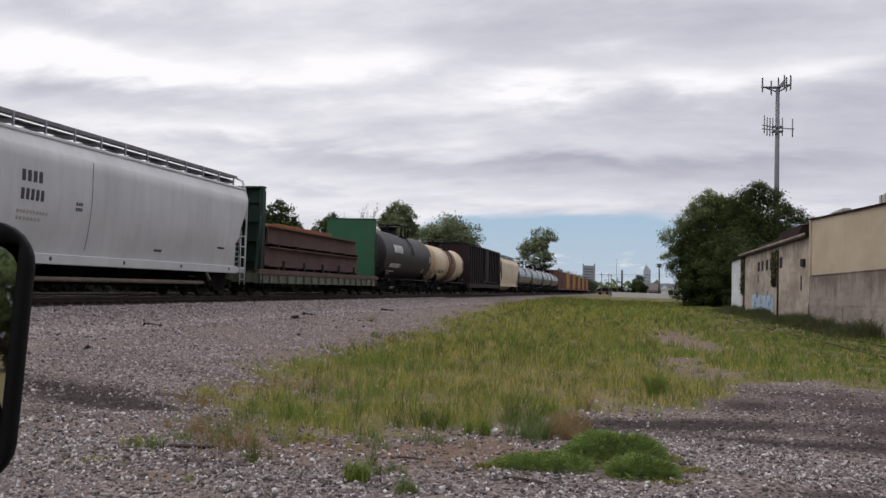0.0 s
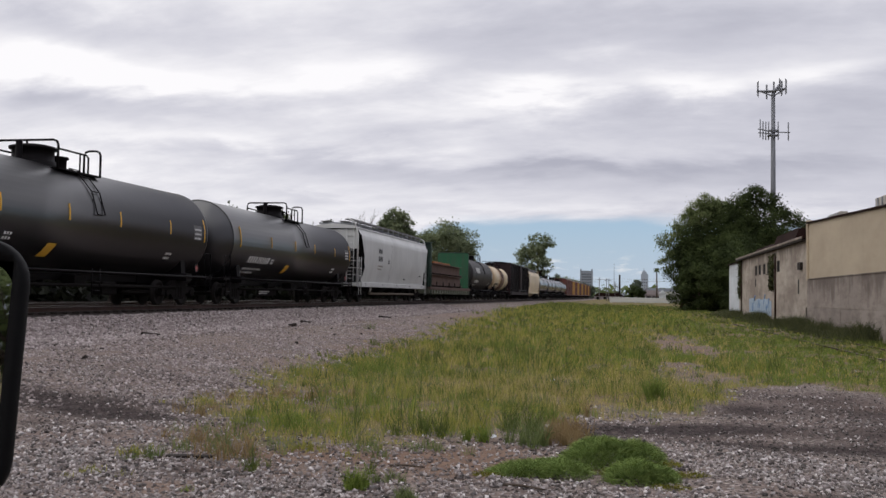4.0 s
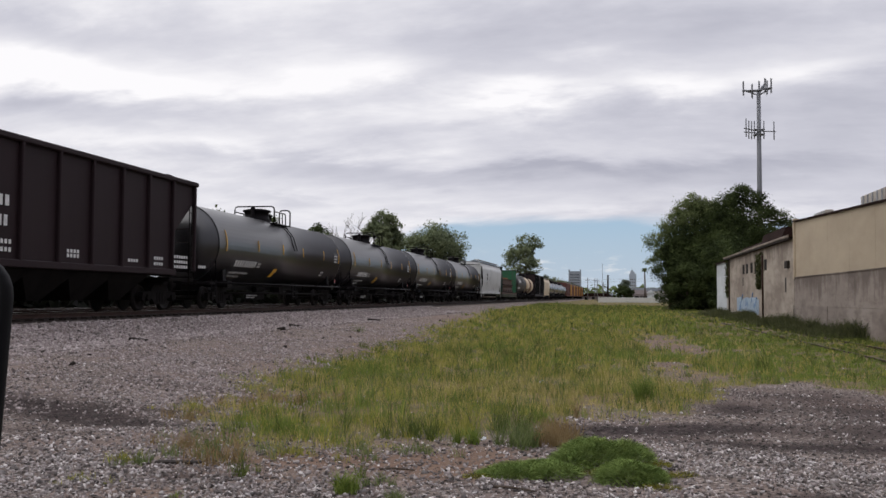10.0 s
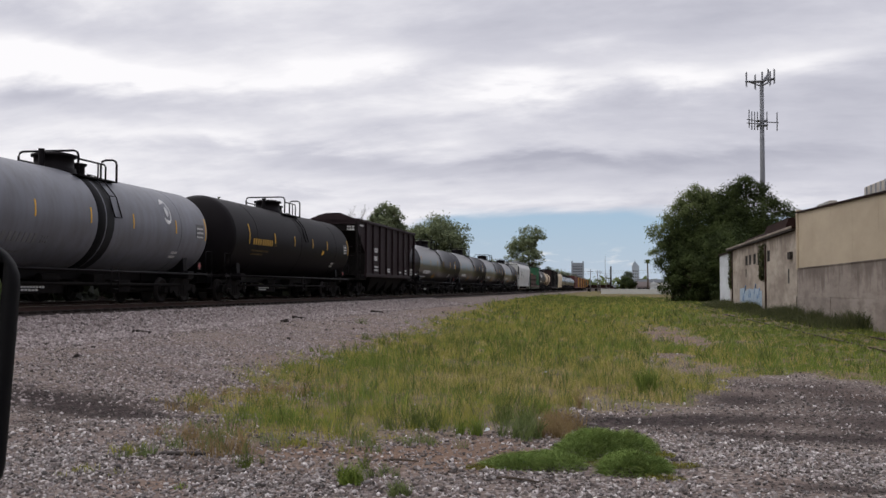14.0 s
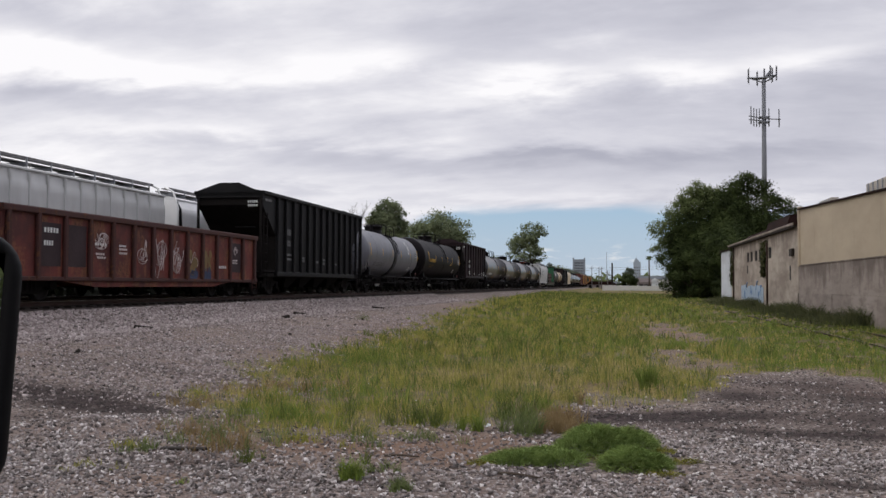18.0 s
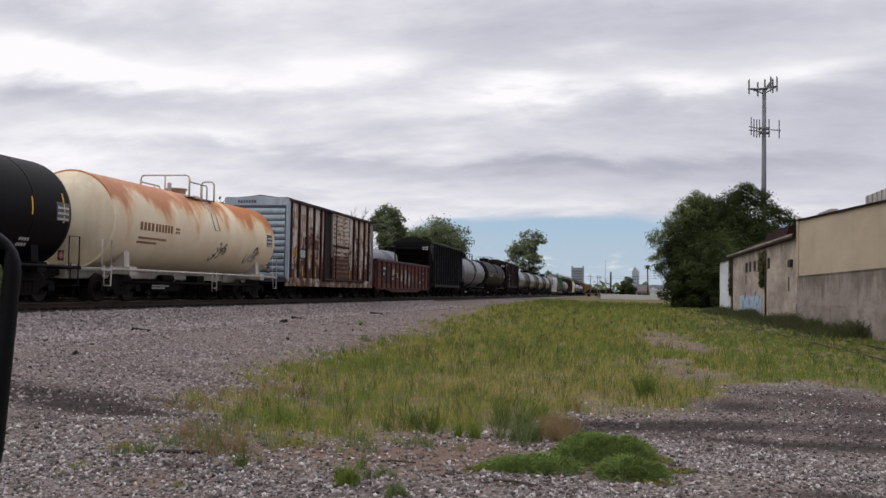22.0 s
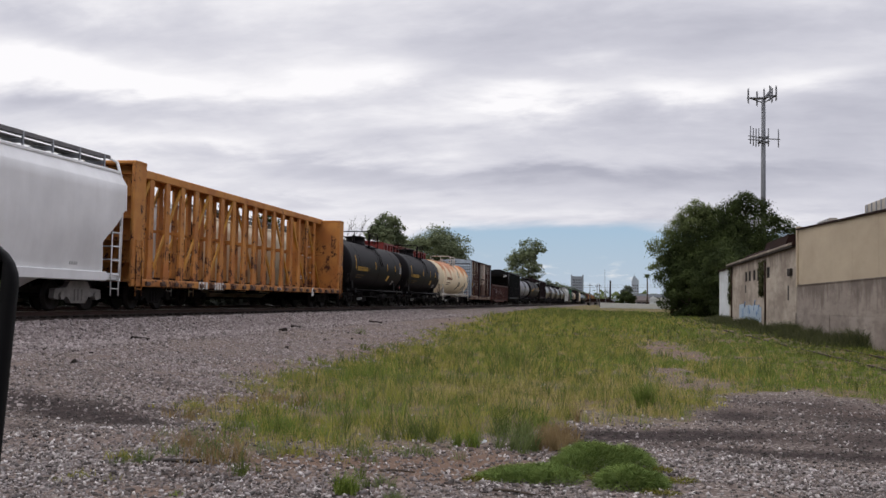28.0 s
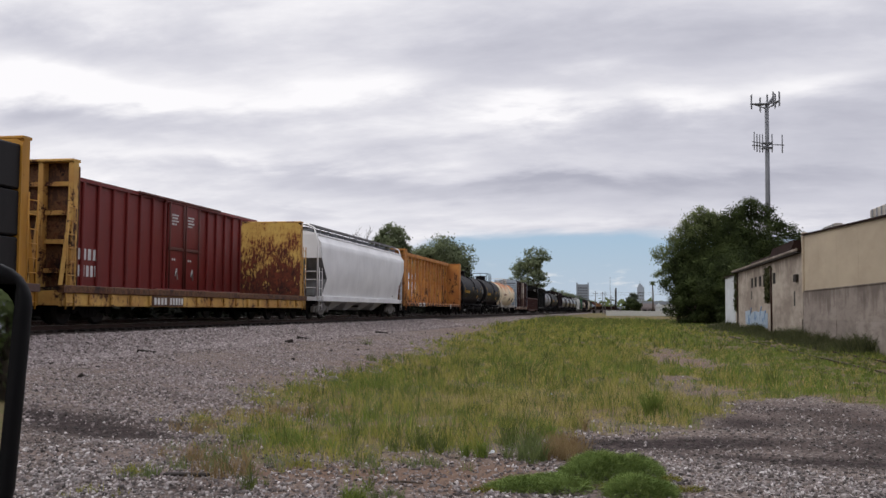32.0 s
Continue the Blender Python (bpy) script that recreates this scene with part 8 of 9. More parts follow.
def boxcar(y0, y1, label, material, rib_material, door_material, end_material, top=4.55, ribs=4, train=1, corrugated=True, letters=True, roof_material=None, door_open=True, double=False):
    t, L = car("boxcar", y0, y1, label, "boxcar", train)
    running_gear(t, L, 2.0)
    h = L / 2
    part("body", Mesh().box(-1.46, 1.46, -h + 0.06, h - 0.06, 0.95, top - 0.1), material, t)
    part("roof", Mesh().prism([(-1.56, top - 0.22), (-1.56, top - 0.08), (0, top + 0.02), (1.56, top - 0.08), (1.56, top - 0.22)], -h, h), roof_material or rib_material, t)
    for i in range(13):
        part("roof_rib", shared("roof_rib" + rib_material.name, roof_material or rib_material, lambda: Mesh().prism([(-1.56, -0.02), (0, 0.17), (1.56, -0.02), (1.56, 0.03), (0, 0.22), (-1.56, 0.03)], -0.05, 0.05)), rib_material, t, at=pose(0, -h + 0.4 + (L - 0.8) * i / 12, top - 0.12))
    part("side_sill", Mesh().box(1.40, 1.53, -h, h, 0.62, 1.02, 0.02).box(-1.53, -1.40, -h, h, 0.62, 1.02, 0.02), M_BOXSILL if letters else material, t)
    dw, d0 = (3.56, 0.45) if letters else (3.1, 0.25)
    xs = [-h + 0.1 + (h + d0 - dw / 2 - 0.25) * i / (ribs + 1) for i in range(ribs + 2)]
    xs2 = [d0 + dw / 2 + 0.1 + (h - d0 - dw / 2 - 0.25) * i / (ribs + 1) for i in range(ribs + 2)]
    if letters:
        xs, xs2 = [-7.30, -6.15, -4.97, -3.87, -2.72, -2.05], [2.36, 3.49, 4.53, 5.82, 6.87, 7.68]
    for yv in xs + xs2:
        both("post", "box_rib%s%g" % (rib_material.name, top), rib_material, t, lambda: Mesh().box(1.45, 1.56, -0.085, 0.085, 1.0, top - 0.12, 0.03), pose(0, yv, 0))
    # the sliding door, pressed in ribs, on its track
    dz0, dz1 = (1.05, top - 0.2) if letters else (1.32, top - 0.2)
    if double:
        double_door(t, d0, dw, dz0, dz1, door_material)
    else:
        d = part("door", Mesh().box(1.5, 1.58, d0 - dw / 2 + 0.5, d0 + dw / 2 + 0.02, dz0, dz1, 0.01), door_material, t, "rusty pressed-steel sliding door")
        for i in range(15):
            if i == 7:
                part("door_beam", Mesh().box(1.575, 1.63, d0 - dw / 2 + 0.56, d0 + dw / 2 - 0.04, dz0 + 0.16 + (dz1 - dz0 - 0.3) * i / 14 - 0.06, dz0 + 0.16 + (dz1 - dz0 - 0.3) * i / 14 + 0.06, 0.02), rib_material, d)
                continue
            rm = door_material if not letters else M_BOXRIBLOW if i < 5 else M_BOXRIB
            part("door_rib", shared("door_rib" + rm.name, rm, lambda: Mesh().box(1.575, 1.61, -dw / 2 + 0.62, dw / 2 - 0.1, -0.05, 0.05, 0.015)), rm, d, at=pose(0, d0, dz0 + 0.16 + (dz1 - dz0 - 0.3) * i / 14))
        part("door_bar", Mesh().tube([(1.64, d0 - dw / 2 + 0.9, dz0), (1.64, d0 - dw / 2 + 0.9, dz1)], 0.025, 5), rib_material, d)
    part("door_track", Mesh().box(1.5, 1.66, -2.4, h * 0.72, dz0 - 0.12, dz0 - 0.02, 0.02).box(1.5, 1.62, -1.6, h * 0.72, top - 0.24, top - 0.14, 0.02), rib_material, t)
    if door_open:
        part("door_gap", Mesh().box(1.45, 1.468, d0 - dw / 2 - 0.5, d0 - dw / 2 + 0.5, dz0, dz1), M_HOLE, t, "dark gap beside the door")
    for sg in (-1, 1):
        ye = sg * h
        # behind corrugations the wall is coloured dark, as the grooves' shade
        part("end_wall", Mesh().box(-1.5, 1.5, *sorted((ye, ye - sg * 0.06)), 0.8, top - 0.05), M_ENDGAP if corrugated else end_material, t)
        for sx in (1.475, -1.475):
            part("corner_post", Mesh().box(sx - 0.075, sx + 0.075, *sorted((ye + sg * 0.02, ye - sg * 0.2)), 1.0, top - 0.1, 0.02), end_material if corrugated else material, t)
        if corrugated:
            part("end_cap", Mesh().prism([(-1.5, top - 0.42), (1.5, top - 0.42), (1.5, top - 0.1), (0, top + 0.03), (-1.5, top - 0.1)], *sorted((ye + sg * 0.01, ye + sg * 0.04))), end_material, t, "pale top panel of the end")
            m = Mesh()
            for i in range(7):
                m.box(*sorted((-0.9 + 0.13 * i, -0.82 + 0.13 * i)), *sorted((ye + sg * 0.041, ye + sg * 0.044)), top - 0.32, top - 0.18)
            part("end_lettering", m, M_LETTERDK, t, "end number as plain bars")["kind"] = "stuff"
            for i in range(11):
                part("corrugation", shared("box_corr" + end_material.name, end_material, lambda: Mesh().prism([(-0.125, 0.0), (-0.09, 0.05), (-0.03, 0.075), (0.03, 0.075), (0.09, 0.05), (0.125, 0.0)], -1.36, 1.36, 0)), end_material, t,
                     at=Matrix.Translation((0, ye, 1.12 + 0.29 * i)) @ Matrix.Rotation(radians(-90 if sg > 0 else 90), 4, "X"))
        if not letters:
            part("ladder", ladder(1.6, sg * (h - 0.35), 0.45, 3.2, 0.42), rib_material, t)
        part("step", Mesh().tube([(1.5, sg * (h - 0.15), 1.0), (1.5, sg * (h - 0.15), 0.45), (1.5, sg * (h - 0.6), 0.45), (1.5, sg * (h - 0.6), 1.0)], 0.025, 5), M_UNDER, t)
    if letters:
        xo = lambda z: 1.462
        lettering(t, M_LETTERYL, xo, (xs[0] + 0.22, 2.0, 0.75, 0.34, 3))
        lettering(t, M_LETTER, lambda z: 1.468, (xs[1] + 0.2, 2.0, 0.85, 0.34, 4))
        part("patch", Mesh().box(1.46, 1.466, xs[1] + 0.12, xs[1] + 1.08, 1.93, 2.42), M_SPRAYK, t, "black number patch")
        lettering(t, plain("brown_stencil", (0.40, 0.30, 0.21), 0.6, vary=0.45), xo, (xs[0] + 0.3, 3.75, 0.8, 0.3, 4), (xs[1] + 0.3, 3.75, 0.8, 0.3, 5), (xs[2] + 0.3, 3.72, 0.8, 0.3, 5), (xs[0] + 0.6, 3.25, 0.5, 0.2, 3), (xs[1] + 0.35, 3.25, 0.7, 0.2, 4), (xs[2] + 0.35, 3.22, 0.6, 0.2, 4), label="faded company lettering as plain bars")
        for yv in (xs[0] + 0.15, xs[1] + 0.7, xs[3] + 0.45, d0 + 0.1, xs2[0] + 0.55, xs2[2] + 0.7):
            part("reflector", Mesh().box(1.462, 1.472, yv, yv + 0.08, 1.1, 1.62), M_REFLECT, t, "yellow reflective strip")
    return t, L


def centerbeam(y0, y1, label):
    t, L = car("centerbeam_flatcar", y0, y1, label, "flatcar")
    running_gear(t, L, 2.3)
    h, top, dk = L / 2, 4.57, 1.0
    mat = M_TRUSS
    part("deck", Mesh().box(-1.45, 1.45, -h, h, dk - 0.1, dk), mat, t)
    for s in (-1, 1):
        part("side_sill", Mesh().box(*sorted((s * 1.40, s * 1.5)), -h, h, dk - 0.25, dk - 0.02, 0.02), mat, t)
    # bulkheads: a ribbed plate between deep side posts
    for sg in (-1, 1):
        y_in, y_out = sg * (h - 0.75), sg * h
        bh = part("bulkhead", Mesh().box(-1.4, 1.4, *sorted((y_in, y_in + sg * 0.05)), dk, top), mat, t, "yellow steel end bulkhead")
        for s in (-1, 1):
            part("bulkhead_post", Mesh().box(*sorted((s * 1.38, s * 1.5)), *sorted((y_in - sg * 0.02, y_out)), dk, top + 0.05, 0.03), mat, bh)
        for k in range(5):
            part("bulkhead_rib", Mesh().box(-1.4, 1.4, *sorted((y_in + sg * 0.05, y_in + sg * 0.3)), dk + 0.5 + 0.7 * k, dk + 0.6 + 0.7 * k), mat, bh)
        part("bulkhead_cap", Mesh().box(-1.5, 1.5, *sorted((y_in - sg * 0.02, y_out)), top, top + 0.1, 0.02), mat, bh)
        part("ladder", ladder(1.52, sg * (h - 0.4), 0.45, 2.2, 0.4), mat, t)
    # the centre truss
    part("top_chord", Mesh().box(-0.5, 0.5, -h + 0.7, h - 0.7, top + 0.08, top + 0.15, 0.02).box(0.40, 0.5, -h + 0.7, h - 0.7, top - 0.12, top + 0.12, 0.02).box(-0.5, -0.40, -h + 0.7, h - 0.7, top - 0.12, top + 0.12, 0.02), mat, t)
    n = 18
    span = L - 1.5
    bay = span / n
    rib = [(-0.24, dk), (0.24, dk), (0.17, dk + 1.0), (0.15, top - 0.02), (-0.15, top - 0.02), (-0.17, dk + 1.0)]
    post = shared("beam_post", mat, lambda: Mesh().prism(rib, 0.38, 0.48, 0).prism(rib, -0.48, -0.38, 0).box(-0.38, 0.38, -0.04, 0.04, dk + 1.7, dk + 1.8))
    brace = shared("beam_brace", M_YELLOW, lambda: Mesh().prism([(-0.14, dk), (0.0, dk), (2 * bay, top - 0.04), (2 * bay - 0.16, top - 0.04)], 0.40, 0.46, 0).prism([(-0.14, dk), (0.0, dk), (2 * bay, top - 0.04), (2 * bay - 0.16, top - 0.04)], -0.46, -0.40, 0))
    for i in range(1, n):
        part("post", post, mat, t, at=pose(0, -span / 2 + bay * i, 0))
    # braces lean towards the middle from both ends
    for i in range(0, n // 2 - 1, 2):
        part("brace", brace, M_YELLOW, t, at=pose(0, -span / 2 + bay * (i + 0.06), 0))
        part("brace", brace, M_YELLOW, t, at=Matrix.Translation((0, span / 2 - bay * (i + 0.06), 0)) @ Matrix.Diagonal((1, -1, 1, 1)))
    part("shear_panel", Mesh().box(-0.06, 0.06, h - 3.4, h - 0.75, dk, top - 0.25).box(-0.06, 0.06, -h + 0.75, -h + 1.7, dk, top - 0.25), mat, t)
    for i in range(22):
        part("winch", shared("winch", M_BEAM, lambda: Mesh().box(1.5, 1.58, -0.12, 0.12, -0.08, 0.06, 0.03)), M_BEAM, t, at=pose(0, -h + 1.0 + (L - 2.0) * i / 21, dk - 0.14))
    lettering(t, M_LETTER, lambda z: 1.502, (-h * 0.58, dk - 0.27, 0.75, 0.26, 3), (-h * 0.46, dk - 0.27, 0.8, 0.26, 4), (h * 0.12, dk - 0.2, 0.5, 0.12, 4))
    part("notice", Mesh().box(1.5, 1.512, h * 0.54, h * 0.54 + 0.3, dk - 0.42, dk - 0.02), M_LETTER, t, "small white stencil plate")
    r = random.Random(4)
    lab_ = Mesh()
    for i in range(14):
        yy, zz = r.uniform(h - 3.3, h - 1.0), r.uniform(dk + 0.3, top - 0.7)
        lab_.box(0.062, 0.07, yy, yy + r.uniform(0.2, 0.5), zz, zz + 0.05)
    part("stencils", lab_, M_LETTER, t)
    return t, L


def bulkhead_flat(y0, y1, label, deck_m, plate_m, frame_m, top=4.5, lettering_at=None, rear_plate=None):
    t, L = car("bulkhead_flatcar", y0, y1, label, "flatcar")
    running_gear(t, L, 2.1)
    h, dk = L / 2, 1.05
    part("deck", Mesh().box(-1.45, 1.45, -h, h, dk - 0.1, dk), M_TIE, t, "dark worn timber deck")
    for s in (-1, 1):
        part("side_sill", Mesh().box(*sorted((s * 1.38, s * 1.5)), -h, h, dk - 0.52, dk - 0.16, 0.02), deck_m, t)
        part("deck_edge", Mesh().box(*sorted((s * 1.36, s * 1.56)), -h, h, dk - 0.16, dk + 0.05, 0.015), M_RUSTPLATE if deck_m is M_YELSILL else M_BEAM, t)
    for i in range(16):
        part("stake_pocket", shared("pocket" + deck_m.name, deck_m, lambda: Mesh().box(1.5, 1.6, -0.1, 0.1, -0.26, 0.02, 0.03)), deck_m, t, at=pose(0, -h + 1.4 + (L - 2.8) * i / 15, dk - 0.2))
    for sg in (-1, 1):
        y_in, y_out = sg * (h - 0.8), sg * h
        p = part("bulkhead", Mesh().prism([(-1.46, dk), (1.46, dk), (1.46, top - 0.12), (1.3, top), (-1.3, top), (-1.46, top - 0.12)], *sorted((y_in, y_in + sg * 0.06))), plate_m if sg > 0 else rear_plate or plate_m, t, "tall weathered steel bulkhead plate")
        for s in (-1, -0.33, 0.33, 1):
            x = s * 1.38
            part("bulkhead_post", Mesh().box(x - 0.08, x + 0.08, *sorted((y_in + sg * 0.06, y_in + sg * 0.34)), dk - 0.3, top + 0.02, 0.02), frame_m, p)
            part("brace", Mesh().tube([(x, y_in + sg * 0.3, dk + 2.3), (x, y_out - sg * 0.08, dk)], 0.07, 4, False), frame_m, p)
        for k in range(4):
            part("bulkhead_rib", Mesh().box(-1.4, 1.4, *sorted((y_in + sg * 0.06, y_in + sg * 0.2)), dk + 0.4 + 0.8 * k, dk + 0.52 + 0.8 * k), frame_m, p)
        part("bulkhead_cap", Mesh().box(-1.46, 1.46, *sorted((y_in, y_in + sg * 0.4)), top, top + 0.08, 0.02), frame_m, p)
        part("ladder", ladder(1.52, sg * (h - 0.35), 0.45, 3.4, 0.4), frame_m, t)
        part("end_sill", Mesh().box(-1.5, 1.5, *sorted((y_out, y_out - sg * 0.2)), dk - 0.5, dk, 0.02), deck_m, t)
    if lettering_at is not None:
        part("patch", Mesh().box(1.604, 1.61, lettering_at - 0.15, lettering_at + 2.1, dk - 0.50, dk - 0.18), M_RUSTPLATE, t, "dark rusty number patch")
        lettering(t, M_LETTER, lambda z: 1.612, (lettering_at, dk - 0.45, 0.85, 0.22, 4), (lettering_at + 1.1, dk - 0.45, 0.95, 0.22, 5))
    return t, L


def beam_load(y0, y1, dk):
    """Steel beams in two tiers on timber bearers: a thing of its own that rides along."""
    mid, L = (y0 + y1) / 2, y1 - y0
    t = thing("steel_beams", TRACK_X, mid, RAIL_Z, "stacked rusty brown steel beams on timber bearers", "cargo")
    FLEET.append((t, mid, 1))
    h = L / 2
    i_beam = lambda w, z0, z1: [(-w, z0), (w, z0), (w, z0 + 0.05), (0.03, z0 + 0.05), (0.03, z1 - 0.05), (w, z1 - 0.05), (w, z1), (-w, z1), (-w, z1 - 0.05), (-0.03, z1 - 0.05), (-0.03, z0 + 0.05), (-w, z0 + 0.05)]
    tiers = ((dk + 0.14, dk + 0.98, -h, h * 0.97), (dk + 1.10, dk + 1.86, -h + 0.3, h * 0.9))
    for z0, z1, a, b in tiers:
        for k in range(5):
            x = -1.1 + 0.55 * k
            part("beam", Mesh().prism([(x + u, w) for u, w in i_beam(0.24, z0, z1)], a + 0.15 * (k % 2), b - 0.3 * ((k * 3) % 4)), M_BEAM, t)
    for k in range(4):
        part("beam", Mesh().box(-0.9 + 0.5 * k, -0.5 + 0.5 * k, -h + 0.6 + 0.5 * k, h * 0.5 - 0.4 * k, dk + 1.86, dk + 2.06, 0.02), M_BEAMTOP, t, "orange-rusted flat beam")
    for z in (dk, dk + 0.98):
        for i in range(6):
            part("bearer", shared("bearer", M_TIE, lambda: Mesh().box(-1.4, 1.4, -0.08, 0.08, 0, 0.125, 0.01)), M_TIE, t, at=pose(0, -h + 1.0 + (L - 2.2) * i / 5, z))
    for i in range(5):
        part("stake", shared("stake", M_TIE, lambda: Mesh().box(1.36, 1.44, -0.07, 0.07, 0, 0.42, 0.01)), M_TIE, t, at=pose(0, -h + 1.6 + (L - 3.4) * i / 4, dk))
    return t


def autorack(y0, y1, label, gold=True):
    t, L = car("autorack_car", y0, y1, label, "autorack")
    running_gear(t, L, 3.0)
    h, top = L / 2, 4.93
    part("body", Mesh().box(-1.45, 1.45, -h, h, 1.0, top - 0.2), M_BROWNRED, t)
    part("roof", Mesh().prism([(-1.5, top - 0.3), (1.5, top - 0.3), (1.3, top - 0.05), (0, top), (-1.3, top - 0.05)], -h, h), M_BROWNRED, t)
    for i in range(12):
        mat = M_GOLD if gold and i < 6 else M_BROWNRED
        part("side_panel", shared("rack_panel" + mat.name, mat, lambda: Mesh().box(1.45, 1.5, -0.95, 0.95, 1.2, 4.5, 0.02)), mat, t, at=pose(0, -h + 1.3 + (L - 2.6) * i / 11, 0))
        part("side_post", shared("rack_post" + mat.name, mat, lambda: Mesh().box(1.45, 1.56, -0.14, 0.14, 1.0, 4.6, 0.02)), mat, t, at=pose(0, -h + 0.15 + (L - 0.3) * i / 11, 0))
    for sg in (-1, 1):
        part("end_door", Mesh().box(-1.48, 1.48, *sorted((sg * h, sg * (h + 0.08))), 1.0, top - 0.25, 0.02), M_BROWNRED, t, "weathered brown end door")
    part("side_sill", Mesh().box(1.4, 1.54, -h, h, 0.8, 1.1, 0.02), M_BROWNRED, t)
    return t, L


def wrapped_load(y0, y1, dk):
    mid, L = (y0 + y1) / 2, y1 - y0
    t = thing("wrapped_lumber", TRACK_X, mid, RAIL_Z, "tall stacks of lumber in dark wrapping", "cargo")
    FLEET.append((t, mid, 1))
    for i in range(4):
        a = -L / 2 + L * i / 4
        for j in range(3):
            part("lumber_pack", Mesh().box(-1.35, 1.4, a + 0.03, a + L / 4 - 0.03, dk + 1.17 * j, dk + 1.17 * j + 1.13, 0.04), M_WRAP, t)
    return t


M_OFFWHITE = paint("dirty_white_paint", (0.58, 0.54, 0.47), 0.2, 0.6, dirt=0.45, dirt_color=(0.16, 0.12, 0.09))
M_DUSTPIPE = plain("dusty_pipe", (0.17, 0.14, 0.11), 0.8)
# ---- the passing train, from its far head to its tail ----
M_WRAP = plain("dark_wrapping", (0.009, 0.0075, 0.008), 0.6, 0.0, 0.3, 1.0, 0.2)
M_TANBAND = paint("tan_tank_paint", (0.50, 0.36, 0.22), 0.2, 0.5, dirt=0.35, dirt_color=(0.15, 0.09, 0.05))
M_BANDBR = paint("brown_band_paint", (0.16, 0.085, 0.055), 0.3, 0.6, dirt=0.4)
M_PROC = paint("faded_black_paint", (0.016, 0.013, 0.0135), 0.08, 0.55, dirt=0.4)
for i in range(6):
    autorack(206.6 + 26 * i, 232.6 + 26 * i, "tall autorack with weathered gold and brown side panels" if i else "tall brown autorack with rusted side panels", i > 0)
for a, b in ((188.2, 206.3), (169.6, 188.1), (150.7, 169.5), (131.9, 150.6)):
    tank_car(a, b, M_DKGREY, "dull dark grey tank car far down the train", full=False)
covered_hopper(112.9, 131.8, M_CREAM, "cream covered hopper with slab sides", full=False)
boxcar(89.2, 112.7, "dark brown ribbed high boxcar", M_BROWN, M_DARK, M_BROWN, M_BROWN, 4.78, 6, corrugated=False, letters=False, door_open=False)
tank_car(73.9, 89.1, M_TANBAND, "tan tank car with brown bands", R=1.44, zc=2.5, band=((M_BANDBR, -0.12, 0.32), (M_CREAM, 0.36, 0.8), (M_CREAM, -0.86, -0.3)), reflect=False, placard=False, letters=M_LETTERDK)
tank_car(57.5, 73.8, M_PROC, "faded black tank car with white lettering", R=1.57, zc=2.56, reflect=False, placard=False, platform=2.0, bold=True)
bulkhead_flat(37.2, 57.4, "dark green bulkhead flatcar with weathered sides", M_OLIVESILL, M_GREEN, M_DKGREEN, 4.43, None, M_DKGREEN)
beam_load(39.4, 53.9, 1.11)
# grey hopper's bays go near black for the shade below its sill
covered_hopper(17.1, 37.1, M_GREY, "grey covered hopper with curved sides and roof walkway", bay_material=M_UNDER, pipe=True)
for a, b in ((-1.4, 17.0), (-19.6, -1.5), (-38.2, -19.7), (-57.1, -38.3)):
    tank_car(a, b, M_BLACK, "glossy black tank car with white marks and yellow strips", cap=True)
open_hopper(-74.3, -57.5, M_BROWN, "dark brown ribbed coal hopper, loaded", 4.52, 9, sill=1.2)
tank_car(-93.6, -74.9, M_BLACKMATT, "matt black tank car with yellow lettering", letters=M_LETTERYL, R=1.6, zc=2.56, rail_up=0.6, letter_dz=-0.26, mark=(0.38, -0.28, 0.55), strips=(-0.76, -0.42, -0.12, 0.19, 0.46, 0.9))
tank_car(-110.4, -93.7, M_TANKGREY, "grey tank car with dark stains and an oval emblem", R=1.5, zc=2.47, rail_up=0.5, band=((M_DARK, -0.06, 0.06),), placard=False, letters=M_LETTERDIM, logo=(M_LETTER, 0.52, 3.05, 0.42))
open_hopper(-127.5, -110.5, M_DARK, "black ribbed coal hopper, loaded", 4.43, 14, sill=0.85)
gondola(-145.2, -127.2, "oxide-red ribbed gondola car with graffiti")
boxcar(-161.8, -145.3, "rusty flaking white boxcar with blue-grey end", M_BOXWHITE, M_BOXPOST, M_BOXDOOR, M_BLUEGREY, 4.7, 4, roof_material=M_BOXPOST)
cream, cream_l = tank_car(-177.9, -161.9, M_CREAMRUST, "cream tank car with orange rust runs", R=1.5, zc=2.48, rail_up=0.57, cap=True, frame_material=M_OFFWHITE, rail_material=M_OFFWHITE, reflect=False, placard=False, letters=M_LETTERRUST, letter_dz=-0.2, dome=False, head_material=M_CREAMHEAD)
part("manway", Mesh().lathe([(3.88, 0.34), (4.10, 0.34), (4.11, 0.4), (4.16, 0.4), (4.18, 0.02)], (0, 0.3, 0), 2, 16), M_GREYRUST, cream)
part("vent", Mesh().lathe([(3.88, 0.08), (4.28, 0.08), (4.3, 0.02)], (0.1, -0.5, 0), 2, 8), M_GREYRUST, cream)
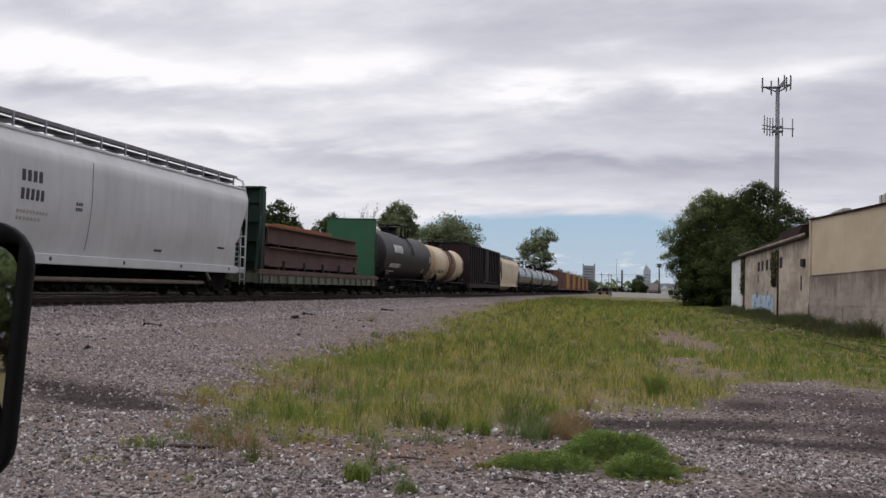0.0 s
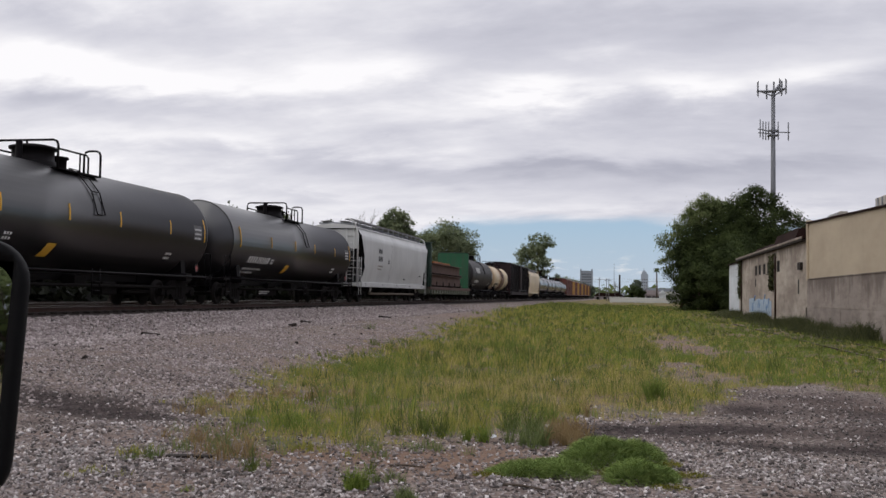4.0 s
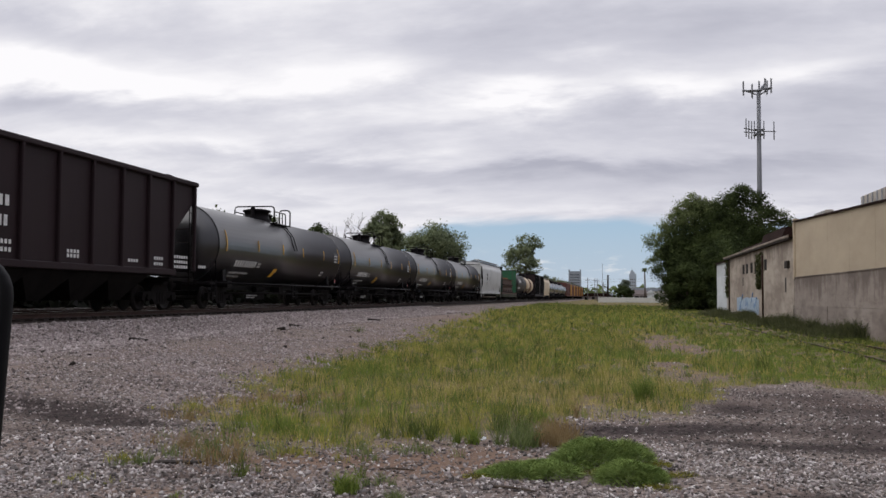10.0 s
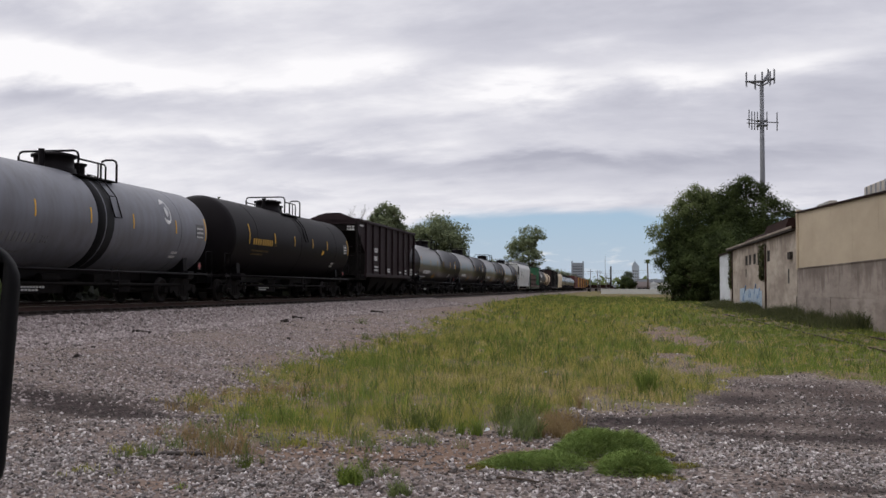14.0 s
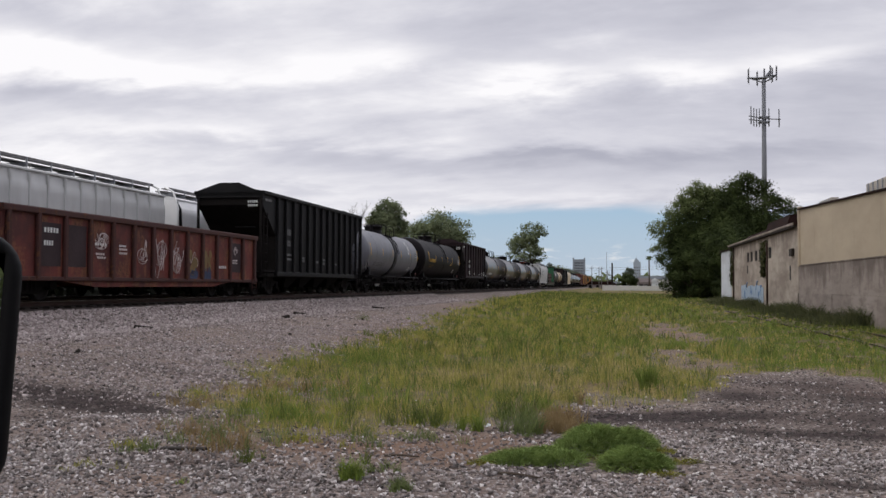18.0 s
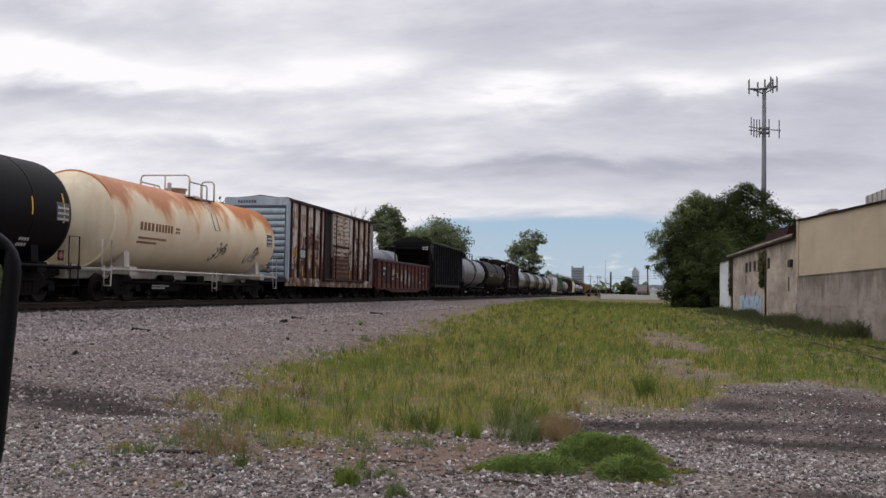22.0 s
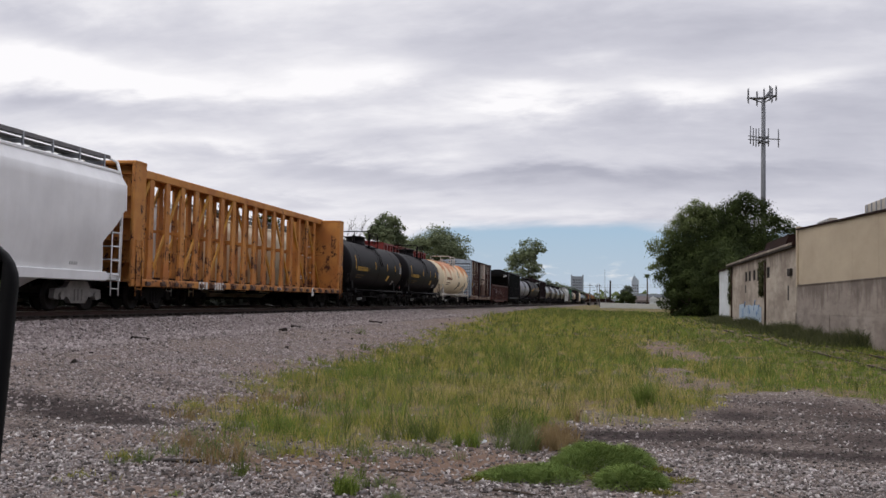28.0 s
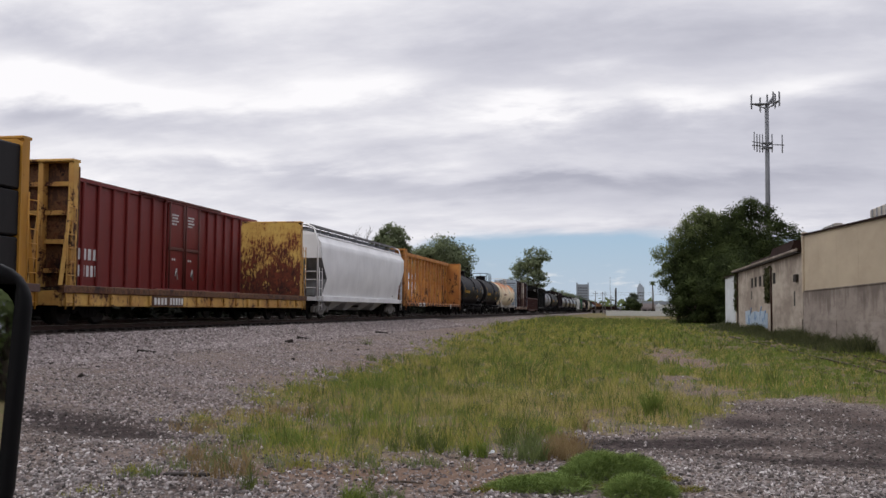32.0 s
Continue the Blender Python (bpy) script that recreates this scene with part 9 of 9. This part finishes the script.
# loose sprayed scrawl on the cream shell
for f, m_, seed_ in ((0.16, 7, 2), (0.62, 6, 5)):
    r_ = random.Random(seed_)
    g = Mesh()
    for q in range(m_):
        y0_, z0_, a0, rad = f * cream_l / 2 + r_.uniform(-0.5, 0.5), 1.85 + r_.uniform(-0.25, 0.25), r_.uniform(0, 6.3), r_.uniform(0.10, 0.22)
        pts = [(y0_ + rad * math.cos(a0 + u), z0_ + rad * 0.9 * math.sin(a0 + 1.2 * u)) for u in (0, 0.8, 1.6, 2.4, 3.2, 4.0, 4.8)]
        g.tube([(math.sqrt(1.5 ** 2 - (z - 2.48) ** 2) + 0.004, y, z) for y, z in pts], 0.018, 4)
    part("graffiti", g, M_SPRAYK, cream, "thin dark spray-painted scrawl")["kind"] = "stuff"
tank_car(-192.4, -178.0, M_BLACKMATT, "matt black tank car with yellow lettering", letters=M_LETTERYL, R=1.5, zc=2.42, rail_up=0.76, letter_dz=-0.30, mark=(0.37, -0.58, 0.8), strips=(-0.77, -0.12, 0.31, 0.63, 0.85))
tank_car(-207.9, -192.5, M_BLACKMATT, "matt black tank car with yellow lettering", letters=M_LETTERYL, R=1.5, zc=2.42, rail_up=0.76, letter_dz=-0.30, mark=(0.37, -0.58, 0.8), strips=(-0.77, -0.12, 0.31, 0.63, 0.85))
centerbeam(-232.55, -208.0, "empty yellow centerbeam flatcar with an open truss")
covered_hopper(-251.8, -232.1, M_WHITE, "clean white covered hopper, end openings greyed for shade", letters=None, truck_material=M_TRUCK, end_material=M_ENDGREY)
bulkhead_flat(-274.3, -252.8, "empty rusty yellow bulkhead flatcar", M_YELSILL, M_YELRUST, M_YELSILL, 4.5, -5.2, M_RUSTPLATE)
bulkhead_flat(-296.0, -274.4, "yellow bulkhead flatcar with wrapped lumber", M_YELLOW, M_YELLOW, M_YELLOW, 4.73)
wrapped_load(-294.6, -275.35, 1.11)

# ---- the train on the second track ----
M_ROOFRUST = paint("rusty_roof_paint", (0.36, 0.24, 0.17), 0.3, 0.7, dirt=0.5, dirt_color=(0.2, 0.09, 0.05))
for a, b, kind in ((195, 212.4, 0), (212.5, 230.5, 1), (231.2, 251.8, 2), (252.2, 270.0, 1), (270.6, 288.0, 0), (288.2, 305.6, 0), (305.8, 323.2, 0), (323.4, 340.8, 0), (341.0, 353.2, 0),
                   (353.4, 371.0, 2), (371.4, 388.6, 3), (389.4, 407.9, 4)):
    if kind == 0:
        tank_car(a, b, M_TANKGREY, "grey tank car on the second track", train=2, full=False)
    else:
        covered_hopper(a, b, {1: M_WHITE, 2: M_GREY, 3: M_CREAM, 4: M_GREYRUST}[kind], "weathered covered hopper on the second track", train=2, ribbed=kind == 2, full=False, roof_material=M_ROOFRUST if kind == 4 else None)
boxcar(408.1, 427.0, "dark red ribbed high boxcar on the second track", M_RED, M_RED, M_RED, M_RED, 5.18, 6, train=2, corrugated=False, letters=False, door_open=False, double=True)


# ---- what moves: both trains ----
def gone(t):
    """Metres that the passing train has gone at t seconds."""
    if t < 3.5:
        return 8.9 * t
    if t < 8.0:
        return 31.15 + 8.9 * (t - 3.5) + 0.5 / 4.5 * (t - 3.5) ** 2 / 2
    return 72.325 + 9.4 * (t - 8.0)


def motions():
    for ob, y, train in FLEET:
        x = TRACK_X if train == 1 else TRACK2_X
        rows = []
        for t in range(0, 33, 2):
            along = y + (gone(t) if train == 1 else -11.8 * t)
            rows.append((t, pose(x + LEAN * along, along, RAIL_Z, 0, 0, -math.degrees(LEAN))))
        walk(ob, rows)


motions()
